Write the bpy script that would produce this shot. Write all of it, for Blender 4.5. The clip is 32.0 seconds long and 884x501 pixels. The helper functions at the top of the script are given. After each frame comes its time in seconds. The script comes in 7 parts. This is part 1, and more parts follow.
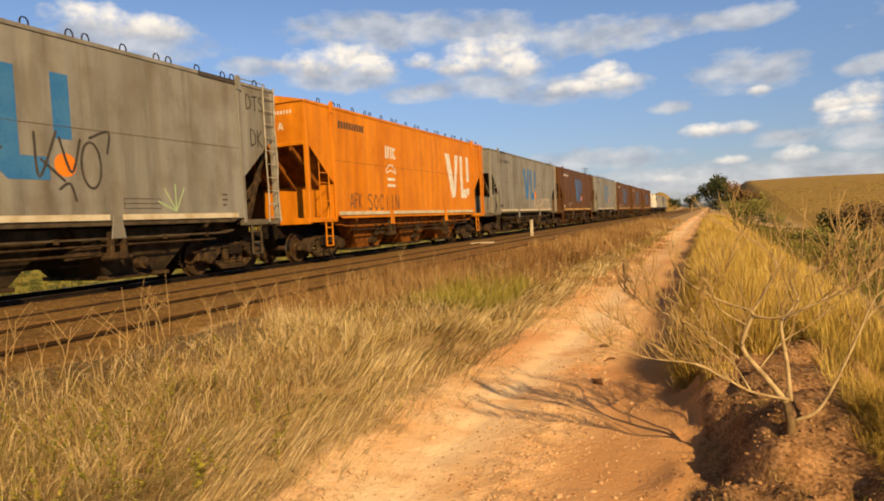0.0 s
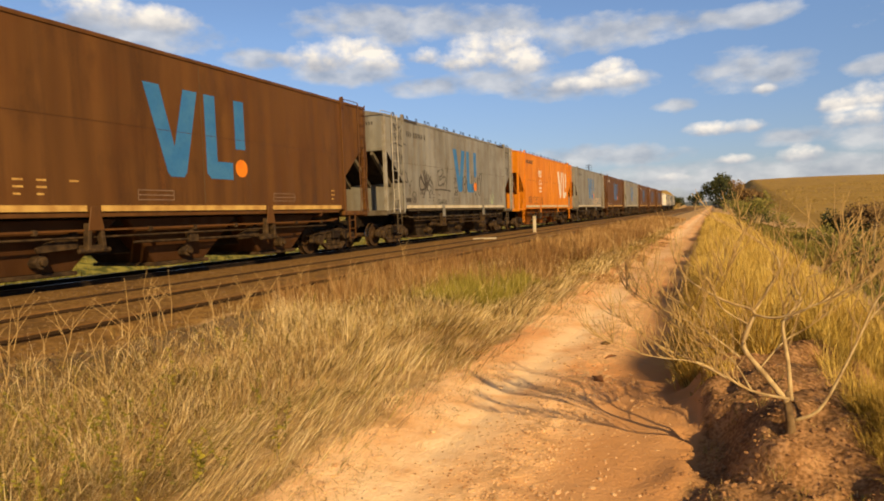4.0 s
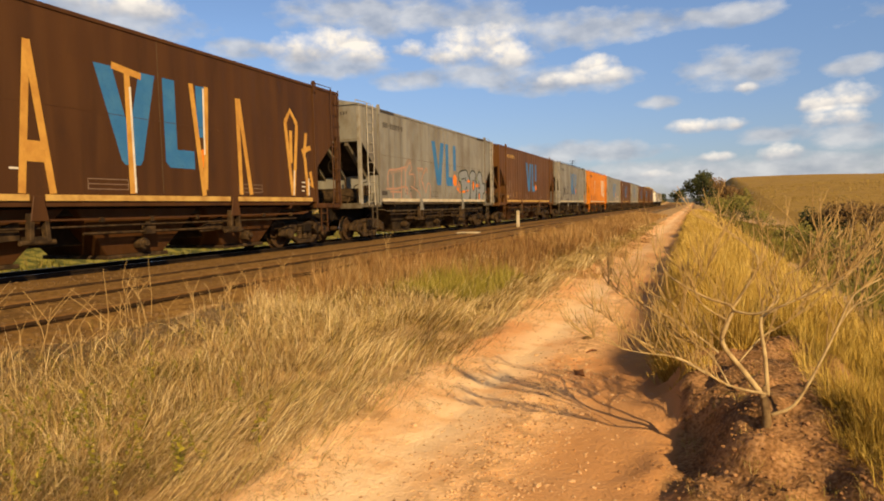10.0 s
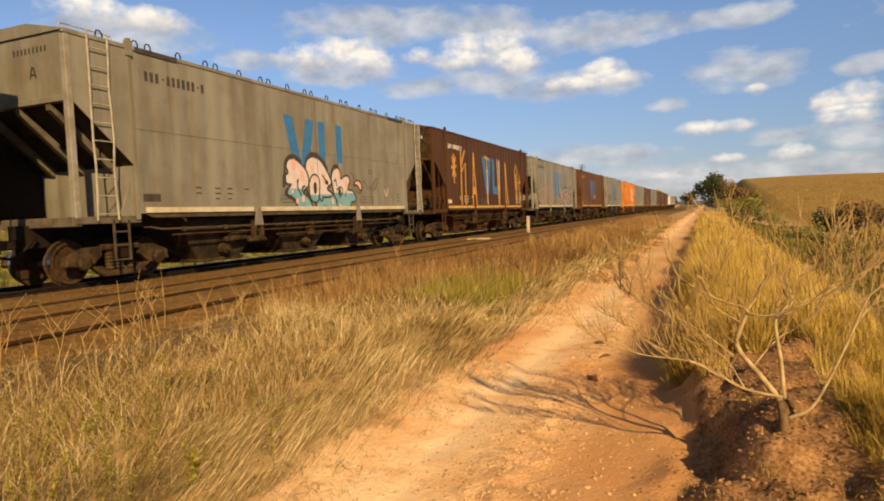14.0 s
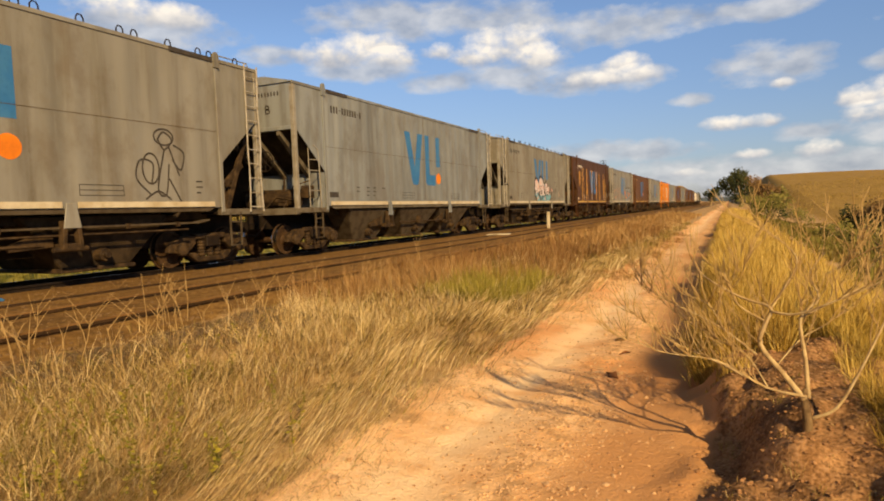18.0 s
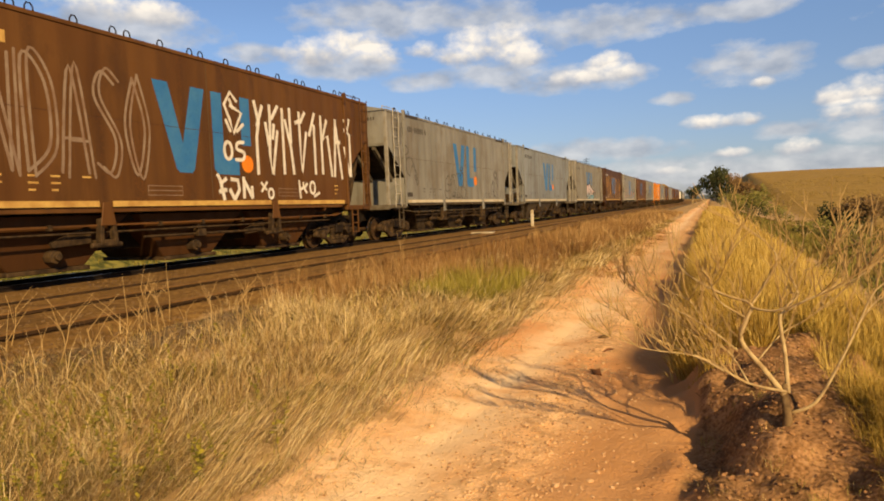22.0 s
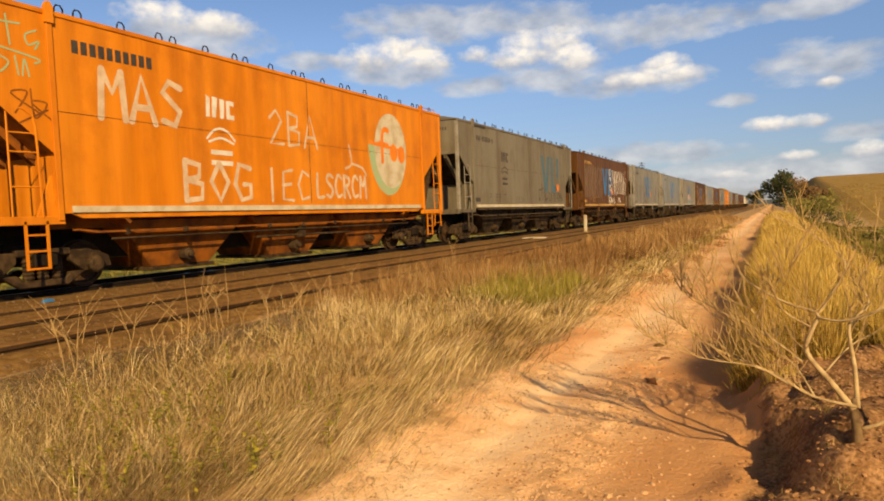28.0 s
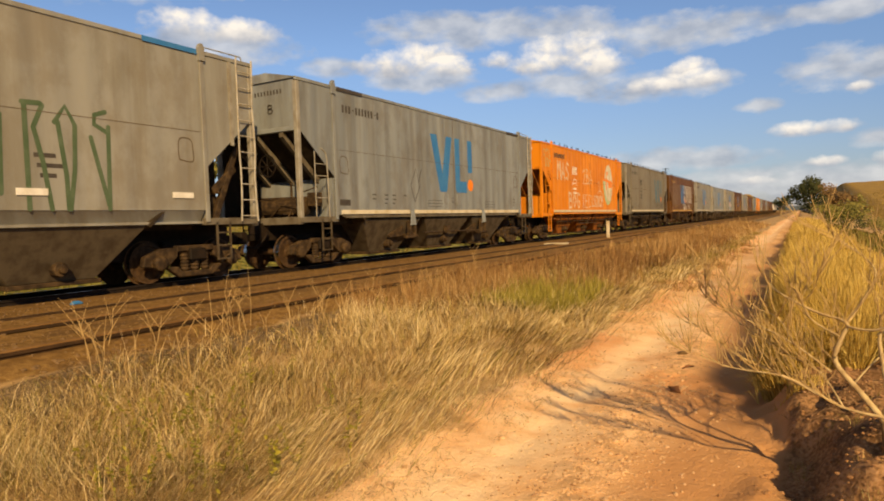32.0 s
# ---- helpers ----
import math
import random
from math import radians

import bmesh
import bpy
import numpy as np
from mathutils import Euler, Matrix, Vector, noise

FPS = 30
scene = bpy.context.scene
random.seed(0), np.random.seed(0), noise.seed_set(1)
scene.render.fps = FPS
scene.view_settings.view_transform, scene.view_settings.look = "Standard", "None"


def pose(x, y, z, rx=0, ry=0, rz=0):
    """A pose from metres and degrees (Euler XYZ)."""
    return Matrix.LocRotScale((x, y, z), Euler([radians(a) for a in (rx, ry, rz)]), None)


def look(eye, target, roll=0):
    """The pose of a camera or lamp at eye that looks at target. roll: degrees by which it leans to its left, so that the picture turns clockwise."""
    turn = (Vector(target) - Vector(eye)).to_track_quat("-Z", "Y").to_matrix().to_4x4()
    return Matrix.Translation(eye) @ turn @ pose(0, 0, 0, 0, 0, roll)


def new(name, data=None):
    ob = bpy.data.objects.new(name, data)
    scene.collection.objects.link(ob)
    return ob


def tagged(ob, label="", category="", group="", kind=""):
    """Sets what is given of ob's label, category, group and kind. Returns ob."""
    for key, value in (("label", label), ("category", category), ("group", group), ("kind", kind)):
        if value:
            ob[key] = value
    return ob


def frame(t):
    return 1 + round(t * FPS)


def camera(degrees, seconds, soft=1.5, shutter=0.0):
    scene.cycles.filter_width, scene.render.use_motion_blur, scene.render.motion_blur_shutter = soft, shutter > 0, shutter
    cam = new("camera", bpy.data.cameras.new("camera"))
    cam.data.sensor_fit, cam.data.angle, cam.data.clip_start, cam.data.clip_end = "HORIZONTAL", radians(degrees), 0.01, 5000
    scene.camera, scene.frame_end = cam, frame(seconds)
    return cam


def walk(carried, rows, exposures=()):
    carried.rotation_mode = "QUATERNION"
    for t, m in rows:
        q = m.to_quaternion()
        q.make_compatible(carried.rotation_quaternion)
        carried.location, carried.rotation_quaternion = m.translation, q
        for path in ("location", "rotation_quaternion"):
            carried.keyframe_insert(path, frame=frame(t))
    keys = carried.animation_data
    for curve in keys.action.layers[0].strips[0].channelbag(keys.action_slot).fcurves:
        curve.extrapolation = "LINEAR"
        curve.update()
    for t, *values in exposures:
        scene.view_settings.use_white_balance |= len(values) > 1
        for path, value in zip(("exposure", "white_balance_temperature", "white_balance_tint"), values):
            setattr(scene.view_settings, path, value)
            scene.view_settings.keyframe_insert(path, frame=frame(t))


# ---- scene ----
cam = camera(70.0, 32.0, soft=1.9)
EYE = (0.0, 0.0, 1.55)


def held(yaw, pitch, roll):
    return pose(*EYE, 90 + pitch, 0, yaw) @ pose(0, 0, 0, 0, 0, roll)


PATH = [
    (0, 23.04, -2.81, -2.75), (0.5, 22.99, -3.19, -2.55), (1, 23.07, -3.26, -2.55), (1.5, 23.40, -3.58, -2.35), (2, 23.41, -3.54, -2.12),
    (2.5, 23.26, -3.52, -1.99), (3, 23.46, -3.54, -1.98), (3.5, 23.30, -3.23, -2.06), (5.5, 23.78, -3.50, -1.22), (6, 24.35, -3.64, -0.89),
    (6.5, 24.12, -3.29, -1.22), (7, 23.59, -3.04, -1.51), (7.5, 22.87, -2.71, -2.16), (8, 22.37, -2.50, -2.14), (8.5, 22.13, -2.47, -2.22),
    (9, 21.64, -2.79, -1.94), (9.5, 21.90, -3.47, -1.59), (10, 21.79, -3.85, -1.34), (10.5, 22.18, -3.62, -1.20), (11, 22.67, -3.58, -1.72),
    (11.5, 22.55, -3.55, -1.84), (12, 22.48, -3.38, -1.79), (12.5, 22.71, -3.33, -1.85), (13, 22.60, -3.29, -1.95), (13.5, 22.60, -3.19, -2.21),
    (14, 22.72, -3.22, -2.30), (14.5, 23.39, -3.78, -2.05), (15, 23.40, -3.65, -1.54), (15.5, 24.01, -3.23, -1.72), (17.5, 24.07, -3.29, -1.41),
    (18, 24.52, -3.57, -2.07), (18.5, 24.58, -3.74, -2.17), (19, 24.62, -3.49, -2.56), (19.5, 24.27, -3.38, -2.55), (20, 24.19, -3.10, -3.07),
    (20.5, 23.84, -3.39, -3.12), (21, 23.88, -3.31, -2.92), (21.5, 23.35, -3.48, -2.83), (22, 23.10, -3.76, -2.22), (22.5, 22.59, -3.62, -2.20),
    (23, 22.14, -3.50, -2.61), (23.5, 21.31, -3.41, -2.33), (24, 21.32, -4.28, -1.49), (24.5, 21.91, -4.36, -1.75), (25, 23.05, -3.86, -1.90),
    (25.5, 26.22, -4.02, -2.35), (26, 28.37, -3.67, -2.03), (26.5, 28.83, -3.16, -2.62), (28.5, 27.56, -3.07, -1.98), (29, 27.86, -2.70, -2.01),
    (29.5, 28.54, -3.23, -1.59), (30, 28.61, -3.36, -1.45), (30.5, 28.81, -3.25, -1.59), (31, 29.32, -3.25, -1.71), (31.5, 29.45, -3.01, -1.82),
    (32, 29.65, -2.61, -1.90),
]

walk(cam, [(t, held(yaw, pitch, roll)) for t, yaw, pitch, roll in PATH], exposures=[(0, 0.36, 7260, 10), (32, 0.36, 7260, 10)])

# ---- light ----
SUN_AZ, SUN_EL = 136.0, 29.0      # degrees clockwise from +y, and above the horizon

sun_data = bpy.data.lights.new("sun", "SUN")
sun_data.energy, sun_data.angle, sun_data.color = 5.0, radians(0.6), (1.0, 0.71, 0.37)
sun = new("sun", sun_data)
to_sun = Vector((math.sin(radians(SUN_AZ)) * math.cos(radians(SUN_EL)), math.cos(radians(SUN_AZ)) * math.cos(radians(SUN_EL)), math.sin(radians(SUN_EL))))
sun.matrix_world = look(to_sun * 60, (0, 0, 0))

world = bpy.data.worlds.new("world")
scene.world = world
world.use_nodes = True
wt = world.node_tree
wt.nodes.clear()


def wmath(op, a, b=None, clamp=False):
    nd = wt.nodes.new("ShaderNodeMath")
    nd.operation, nd.use_clamp = op, clamp
    for i, v in enumerate((a, b)):
        if v is None:
            continue
        if isinstance(v, (int, float)):
            nd.inputs[i].default_value = v
        else:
            wt.links.new(v, nd.inputs[i])
    return nd.outputs[0]


def wmix(f, a, b):
    nd = wt.nodes.new("ShaderNodeMix")
    nd.data_type = "RGBA"
    for i, v in ((0, f), (6, a), (7, b)):
        if isinstance(v, (int, float, tuple)):
            nd.inputs[i].default_value = v
        else:
            wt.links.new(v, nd.inputs[i])
    return nd.outputs[2]


sky = wt.nodes.new("ShaderNodeTexSky")
sky.sky_type, sky.sun_disc = "NISHITA", False
sky.sun_elevation, sky.sun_rotation = radians(SUN_EL), radians(SUN_AZ)
sky.air_density, sky.dust_density, sky.ozone_density = 1.0, 0.3, 2.0
way = wt.nodes.new("ShaderNodeTexCoord").outputs["Generated"]
sep = wt.nodes.new("ShaderNodeSeparateXYZ")
wt.links.new(way, sep.inputs[0])
azim = wmath("MULTIPLY", wmath("ARCTAN2", sep.outputs[0], sep.outputs[1]), 57.2958)
elev = wmath("MULTIPLY", wmath("ARCSINE", sep.outputs[2]), 57.2958)
flat = wt.nodes.new("ShaderNodeCombineXYZ")
wt.links.new(azim, flat.inputs[0])
wt.links.new(elev, flat.inputs[1])


def wnoise(scale, detail, stretch=1.0, rough=0.55, shift=0.0):
    mp = wt.nodes.new("ShaderNodeMapping")
    mp.inputs["Scale"].default_value = (1, stretch, 1)
    mp.inputs["Location"].default_value = (shift, shift, shift)
    wt.links.new(flat.outputs[0], mp.inputs[0])
    nz = wt.nodes.new("ShaderNodeTexNoise")
    nz.inputs["Scale"].default_value, nz.inputs["Detail"].default_value, nz.inputs["Roughness"].default_value = scale, detail, rough
    wt.links.new(mp.outputs[0], nz.inputs["Vector"])
    return wmath("SUBTRACT", nz.outputs["Fac"], 0.5)


# cumulus lobes: centre azimuth, elevation, half width, half height
CUMULUS = [(-19.4, 13.9, 3.0, 1.9), (-16.9, 14.0, 3.2, 2.1), (-21.0, 13.2, 2.2, 1.2), (-15.0, 12.9, 2.6, 1.3),
           (-33.6, 13.7, 3.6, 1.5), (-30.4, 14.2, 3.4, 1.7), (-28.6, 13.4, 2.6, 1.1), (-24.3, 13.8, 1.6, 0.9),
           (-10.3, 10.7, 3.0, 0.9), (-8.2, 11.7, 2.2, 1.2), (-7.0, 10.9, 2.0, 0.9), (0.0, 6.2, 2.4, 0.8), (1.8, 6.2, 2.4, 0.7),
           (9.4, 7.2, 1.8, 1.2), (10.9, 7.5, 2.0, 1.4), (10.2, 6.1, 2.4, 0.9), (6.3, 3.7, 1.8, 0.9), (3.9, 9.0, 0.9, 0.5), (1.6, 3.6, 1.6, 0.6), (-3.0, 2.4, 1.5, 0.5),
           (-50.6, 16.4, 4.2, 1.5), (-46.6, 16.2, 3.6, 1.3), (-70.0, 17.0, 7.0, 2.4), (28.0, 9.0, 5.5, 1.8), (16.5, 5.2, 4.0, 1.4)]
billow = wmath("ADD", wmath("MULTIPLY", wnoise(0.42, 3, 1.4, 0.5), 2.4), wmath("MULTIPLY", wnoise(1.1, 5, 1.3, 0.55, 7.3), 1.3))
dens, lit = None, None
for a, e, w, h in CUMULUS:
    dx = wmath("DIVIDE", wmath("SUBTRACT", azim, a), w)
    dy = wmath("DIVIDE", wmath("SUBTRACT", elev, e), h)
    low = wmath("MULTIPLY", wmath("MINIMUM", dy, 0.0), 0.45)
    dq = wmath("ADD", dy, low)
    v = wmath("SUBTRACT", 1.0, wmath("ADD", wmath("MULTIPLY", dx, dx), wmath("MULTIPLY", dq, dq)))
    v = wmath("MAXIMUM", v, -2.0)
    l = wmath("MULTIPLY", wmath("ADD", dy, 0.35), wmath("ADD", v, 0.6, True))
    dens = v if dens is None else wmath("MAXIMUM", dens, v)
    lit = l if lit is None else wmath("MAXIMUM", lit, l)
puff = wmath("ADD", dens, billow)
body = wmath("MULTIPLY", wmath("ADD", puff, 0.12), 0.85, True)
shade = wmath("ADD", wmath("MULTIPLY", lit, 0.95), wmath("ADD", wmath("MULTIPLY", wnoise(0.75, 4, 1.3, 0.5, 3.1), 1.1), wmath("MULTIPLY", puff, 0.22)), True)
# thin sheets behind the cumulus: centre azimuth, elevation, half width, half height
SHEETS = [(-26.1, 16.6, 11.0, 1.7), (-18.1, 16.2, 5.4, 1.6), (-8.4, 14.8, 8.2, 1.7), (3.1, 10.5, 4.6, 2.0), (2.7, 14.7, 5.0, 1.0), (11.1, 9.9, 3.0, 0.9), (-2.7, 8.5, 2.0, 0.6), (6.3, 5.2, 3.2, 0.9), (11.1, 4.6, 3.2, 1.1),
          (-11.3, 10.8, 7.2, 1.4), (-17.3, 11.6, 6.0, 1.4), (-38.4, 13.6, 3.4, 0.9), (-24.0, 11.2, 3.8, 0.9), (-31.0, 12.6, 6.0, 1.2), (4.0, 2.1, 28.0, 1.8), (-9.0, 4.6, 8.0, 1.2), (-48.0, 15.2, 7.0, 1.8), (-60.0, 21.0, 18.0, 3.5), (26.0, 14.0, 14.0, 3.0)]
veil = None
for a, e, w, h in SHEETS:
    dx = wmath("DIVIDE", wmath("SUBTRACT", azim, a), w)
    dy = wmath("DIVIDE", wmath("SUBTRACT", elev, e), h)
    v = wmath("SUBTRACT", 1.0, wmath("ADD", wmath("MULTIPLY", dx, dx), wmath("MULTIPLY", dy, dy)))
    veil = v if veil is None else wmath("MAXIMUM", veil, v)
veil = wmath("MULTIPLY", wmath("ADD", wmath("MAXIMUM", veil, -0.45), wmath("MULTIPLY", wnoise(0.42, 5, 1.9, 0.55, 11.0), 2.3)), 1.15, True)
blue = wt.nodes.new("ShaderNodeMix")
blue.data_type, blue.blend_type = "RGBA", "MULTIPLY"
blue.inputs[0].default_value = 1.0
wt.links.new(sky.outputs[0], blue.inputs[6])
wt.links.new(wmix(wmath("DIVIDE", elev, 15.0, True), (0.66, 0.69, 0.96, 1), (1.09, 1.24, 1.53, 1)), blue.inputs[7])
CLOUD_LIT, CLOUD_DIM, VEIL_LIT, VEIL_DIM = (11.6, 11.2, 10.8, 1), (5.0, 5.5, 6.7, 1), (8.2, 8.6, 9.4, 1), (3.9, 4.6, 6.0, 1)
tone = wmix(wmath("MULTIPLY", veil, 0.8), blue.outputs[2], wmix(wmath("ADD", wmath("MULTIPLY", wnoise(0.35, 4, 1.8, 0.5, 17.0), 2.4), 0.55, True), VEIL_DIM, VEIL_LIT))
# dim warm cloud cover added above the view to cut the blue sky fill
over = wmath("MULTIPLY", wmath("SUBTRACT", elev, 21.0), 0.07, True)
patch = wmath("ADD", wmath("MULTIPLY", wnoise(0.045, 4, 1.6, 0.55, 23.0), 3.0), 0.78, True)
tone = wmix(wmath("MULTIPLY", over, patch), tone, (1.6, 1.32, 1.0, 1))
tone = wmix(body, tone, wmix(shade, CLOUD_DIM, CLOUD_LIT))
back = wt.nodes.new("ShaderNodeBackground")
back.inputs[1].default_value = 0.066
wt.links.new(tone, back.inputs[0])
out = wt.nodes.new("ShaderNodeOutputWorld")
wt.links.new(back.outputs[0], out.inputs[0])


# ---- materials ----
class Mat:
    """A node material with short helpers."""

    def __init__(self, name, rough=0.7, metal=0.0):
        self.m = bpy.data.materials.new(name)
        self.m.use_nodes = True
        self.t = self.m.node_tree
        self.b = self.t.nodes["Principled BSDF"]
        self.b.inputs["Roughness"].default_value, self.b.inputs["Metallic"].default_value = rough, metal
        self.b.inputs["Specular IOR Level"].default_value = 0.18
        self.co = self.t.nodes.new("ShaderNodeTexCoord").outputs["Object"]

    def link(self, v, socket):
        if isinstance(v, (int, float)):
            socket.default_value = v
        elif isinstance(v, tuple):
            socket.default_value = (*v, 1) if len(v) == 3 else v
        else:
            self.t.links.new(v, socket)

    def world_co(self):
        self.co = self.t.nodes.new("ShaderNodeNewGeometry").outputs["Position"]
        return self

    def noise(self, scale, detail=4, stretch=(1, 1, 1), rough=0.55, fac=True):
        mp = self.t.nodes.new("ShaderNodeMapping")
        mp.inputs["Scale"].default_value = stretch
        self.link(self.co, mp.inputs[0])
        if not hasattr(self, "seed"):
            rnd = self.t.nodes.new("ShaderNodeObjectInfo").outputs["Random"]
            self.seed = self.math("MULTIPLY", rnd, 37.0)
        cx = self.t.nodes.new("ShaderNodeCombineXYZ")
        for i in range(3):
            self.link(self.seed, cx.inputs[i])
        self.link(cx.outputs[0], mp.inputs["Location"])
        nz = self.t.nodes.new("ShaderNodeTexNoise")
        for k, v in (("Scale", scale), ("Detail", detail), ("Roughness", rough)):
            nz.inputs[k].default_value = v
        self.link(mp.outputs[0], nz.inputs["Vector"])
        return nz.outputs["Fac" if fac else "Color"]

    def math(self, op, a, b=0.0, clamp=False):
        nd = self.t.nodes.new("ShaderNodeMath")
        nd.operation, nd.use_clamp = op, clamp
        self.link(a, nd.inputs[0])
        self.link(b, nd.inputs[1])
        return nd.outputs[0]

    def step(self, v, lo, hi):
        nd = self.t.nodes.new("ShaderNodeMapRange")
        nd.interpolation_type = "SMOOTHSTEP"
        self.link(v, nd.inputs[0])
        nd.inputs[1].default_value, nd.inputs[2].default_value = lo, hi
        return nd.outputs[0]

    def mix(self, f, a, b, mode="MIX"):
        nd = self.t.nodes.new("ShaderNodeMix")
        nd.data_type, nd.blend_type = "RGBA", mode
        self.link(f, nd.inputs[0])
        self.link(a, nd.inputs[6])
        self.link(b, nd.inputs[7])
        return nd.outputs[2]

    def ramp(self, v, *stops):
        nd = self.t.nodes.new("ShaderNodeValToRGB")
        el = nd.color_ramp.elements
        while len(el) < len(stops):
            el.new(0.5)
        for e, (p, c) in zip(el, stops):
            e.position, e.color = p, (*c, 1)
        self.link(v, nd.inputs[0])
        return nd.outputs[0]

    def attr(self, name):
        nd = self.t.nodes.new("ShaderNodeAttribute")
        nd.attribute_name = name
        return nd.outputs["Fac"]

    def island(self):
        return self.t.nodes.new("ShaderNodeNewGeometry").outputs["Random Per Island"]

    def any(self):
        return self.t.nodes.new("ShaderNodeObjectInfo").outputs["Random"]

    def bump(self, h, strength=0.3, dist=0.01):
        nd = self.t.nodes.new("ShaderNodeBump")
        nd.inputs["Strength"].default_value, nd.inputs["Distance"].default_value = strength, dist
        self.link(h, nd.inputs["Height"])
        if self.b.inputs["Normal"].is_linked:
            self.t.links.new(self.b.inputs["Normal"].links[0].from_socket, nd.inputs["Normal"])
        self.t.links.new(nd.outputs[0], self.b.inputs["Normal"])
        return self

    def color(self, c):
        self.link(c, self.b.inputs["Base Color"])
        return self

    def rough(self, v):
        self.link(v, self.b.inputs["Roughness"])
        return self


def paint(name, base, fade, rust, dirt, wear=0.5):
    """Weathered wagon paint: faded streaks, rust runs, dust toward nothing in particular, wavy plate."""
    m = Mat(name, 0.62)
    axes, around = m.t.nodes.new("ShaderNodeSeparateXYZ"), m.t.nodes.new("ShaderNodeCombineXYZ")
    m.link(m.co, axes.inputs[0])
    for k, v in enumerate((axes.outputs[0], m.math("ADD", axes.outputs[1], axes.outputs[0]), axes.outputs[2])):
        m.link(v, around.inputs[k])
    m.co = around.outputs[0]
    broad = m.noise(0.5, 3, (0.4, 1, 0.3))
    streak = m.noise(2.2, 5, (0.3, 1.0, 0.07), 0.6)
    fine = m.noise(9, 4, (0.4, 1, 0.12), 0.6)
    grit = m.noise(28, 3)
    band = m.noise(1.1, 3, (0.2, 1, 0.10), 0.5)
    c = m.mix(m.step(broad, 0.35, 0.7), base, fade)
    c = m.mix(m.math("MULTIPLY", m.step(band, 0.44, 0.62), 0.7), c, fade)
    c = m.mix(m.math("MULTIPLY", m.step(streak, 0.46, 0.66), 0.55), c, dirt)
    c = m.mix(m.math("MULTIPLY", m.step(fine, 0.52, 0.7), 0.45), c, fade)
    c = m.mix(m.math("MULTIPLY", m.step(m.math("ADD", m.math("MULTIPLY", streak, 0.6), m.math("MULTIPLY", grit, 0.4)), 0.6 - 0.06 * wear, 0.72), wear), c, rust)
    # light and dark of the plate's flutes, painted in along with their bump
    flute = m.noise(2.4, 1, (0.02, 1, 0.04))
    c = m.mix(m.math("MULTIPLY", m.step(flute, 0.42, 0.62), 0.3), c, fade)
    blotch = m.noise(1.4, 5, (0.5, 1, 0.5), 0.65)
    c = m.mix(m.math("MULTIPLY", m.step(blotch, 0.52, 0.72), 0.45), c, dirt)
    stain = m.noise(0.85, 6, (0.5, 1, 0.8), 0.68)
    c = m.mix(m.math("MULTIPLY", m.step(stain, 0.46, 0.64), 0.42), c, tuple(0.45 * u + 0.55 * v for u, v in zip(rust, dirt)))
    c = m.mix(m.math("MULTIPLY", m.step(m.any(), 0.0, 1.0), 0.15), c, dirt)
    m.color(c).rough(m.math("ADD", m.math("MULTIPLY", fine, 0.25), 0.46))
    wave = m.noise(0.9, 1, (0.02, 1, 0.12))
    # plate dished between its stiffeners
    dish = m.t.nodes.new("ShaderNodeTexWave")
    dish.bands_direction = "Y"
    for k, v in (("Scale", 0.58), ("Distortion", 2.6), ("Detail", 1.0), ("Detail Scale", 0.45)):
        dish.inputs[k].default_value = v
    m.link(m.co, dish.inputs["Vector"])
    dents = m.math("MULTIPLY", dish.outputs["Fac"], m.math("ADD", m.step(m.noise(0.45, 2, (0.1, 1, 0.6)), 0.3, 0.65), 0.25))
    return m.bump(wave, 0.55, 0.05).bump(dents, 1.0, 0.015).bump(flute, 0.5, 0.03).bump(grit, 0.12, 0.004).m


def rough_paint(name, base, other, scale=6, rough=0.75, metal=0.0, bump=0.3, dist=0.006):
    m = Mat(name, rough, metal)
    n1, n2 = m.noise(scale, 5), m.noise(scale * 6, 3)
    c = m.mix(m.step(n1, 0.35, 0.7), base, other)
    c = m.mix(m.math("MULTIPLY", m.step(n2, 0.5, 0.8), 0.4), c, tuple(v * 0.55 for v in base))
    return m.color(c).bump(n2, bump, dist).m


GREY = paint("grey_paint", (0.172, 0.170, 0.148), (0.25, 0.25, 0.228), (0.135, 0.080, 0.038), (0.112, 0.098, 0.070), 0.55)
TAUPE = paint("taupe_paint", (0.178, 0.170, 0.136), (0.24, 0.234, 0.198), (0.14, 0.084, 0.040), (0.125, 0.110, 0.076), 0.55)
COOL = paint("cool_grey_paint", (0.160, 0.178, 0.186), (0.238, 0.264, 0.274), (0.13, 0.088, 0.052), (0.110, 0.108, 0.096), 0.4)
DRAB = paint("drab_paint", (0.138, 0.122, 0.086), (0.185, 0.168, 0.125), (0.12, 0.072, 0.032), (0.10, 0.084, 0.054), 0.55)
PALE_GREY = paint("pale_grey_paint", (0.20, 0.20, 0.178), (0.26, 0.262, 0.24), (0.15, 0.10, 0.055), (0.15, 0.135, 0.10), 0.35)
BROWN = paint("brown_paint", (0.086, 0.038, 0.011), (0.130, 0.058, 0.016), (0.165, 0.060, 0.012), (0.042, 0.020, 0.008), 0.75)
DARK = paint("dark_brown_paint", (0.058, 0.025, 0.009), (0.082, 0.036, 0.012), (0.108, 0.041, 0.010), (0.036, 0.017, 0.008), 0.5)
ORANGE = paint("orange_paint", (0.56, 0.175, 0.006), (0.64, 0.225, 0.016), (0.30, 0.085, 0.008), (0.44, 0.128, 0.008), 0.4)
POST_G = rough_paint("worn_grey_post", (0.27, 0.26, 0.225), (0.20, 0.175, 0.13), 4, 0.6)
# near-black: grime plus the shade under the wagons, put into the colour
UNDER = rough_paint("grimy_shade_steel", (0.010, 0.007, 0.004), (0.02, 0.012, 0.007), 5)
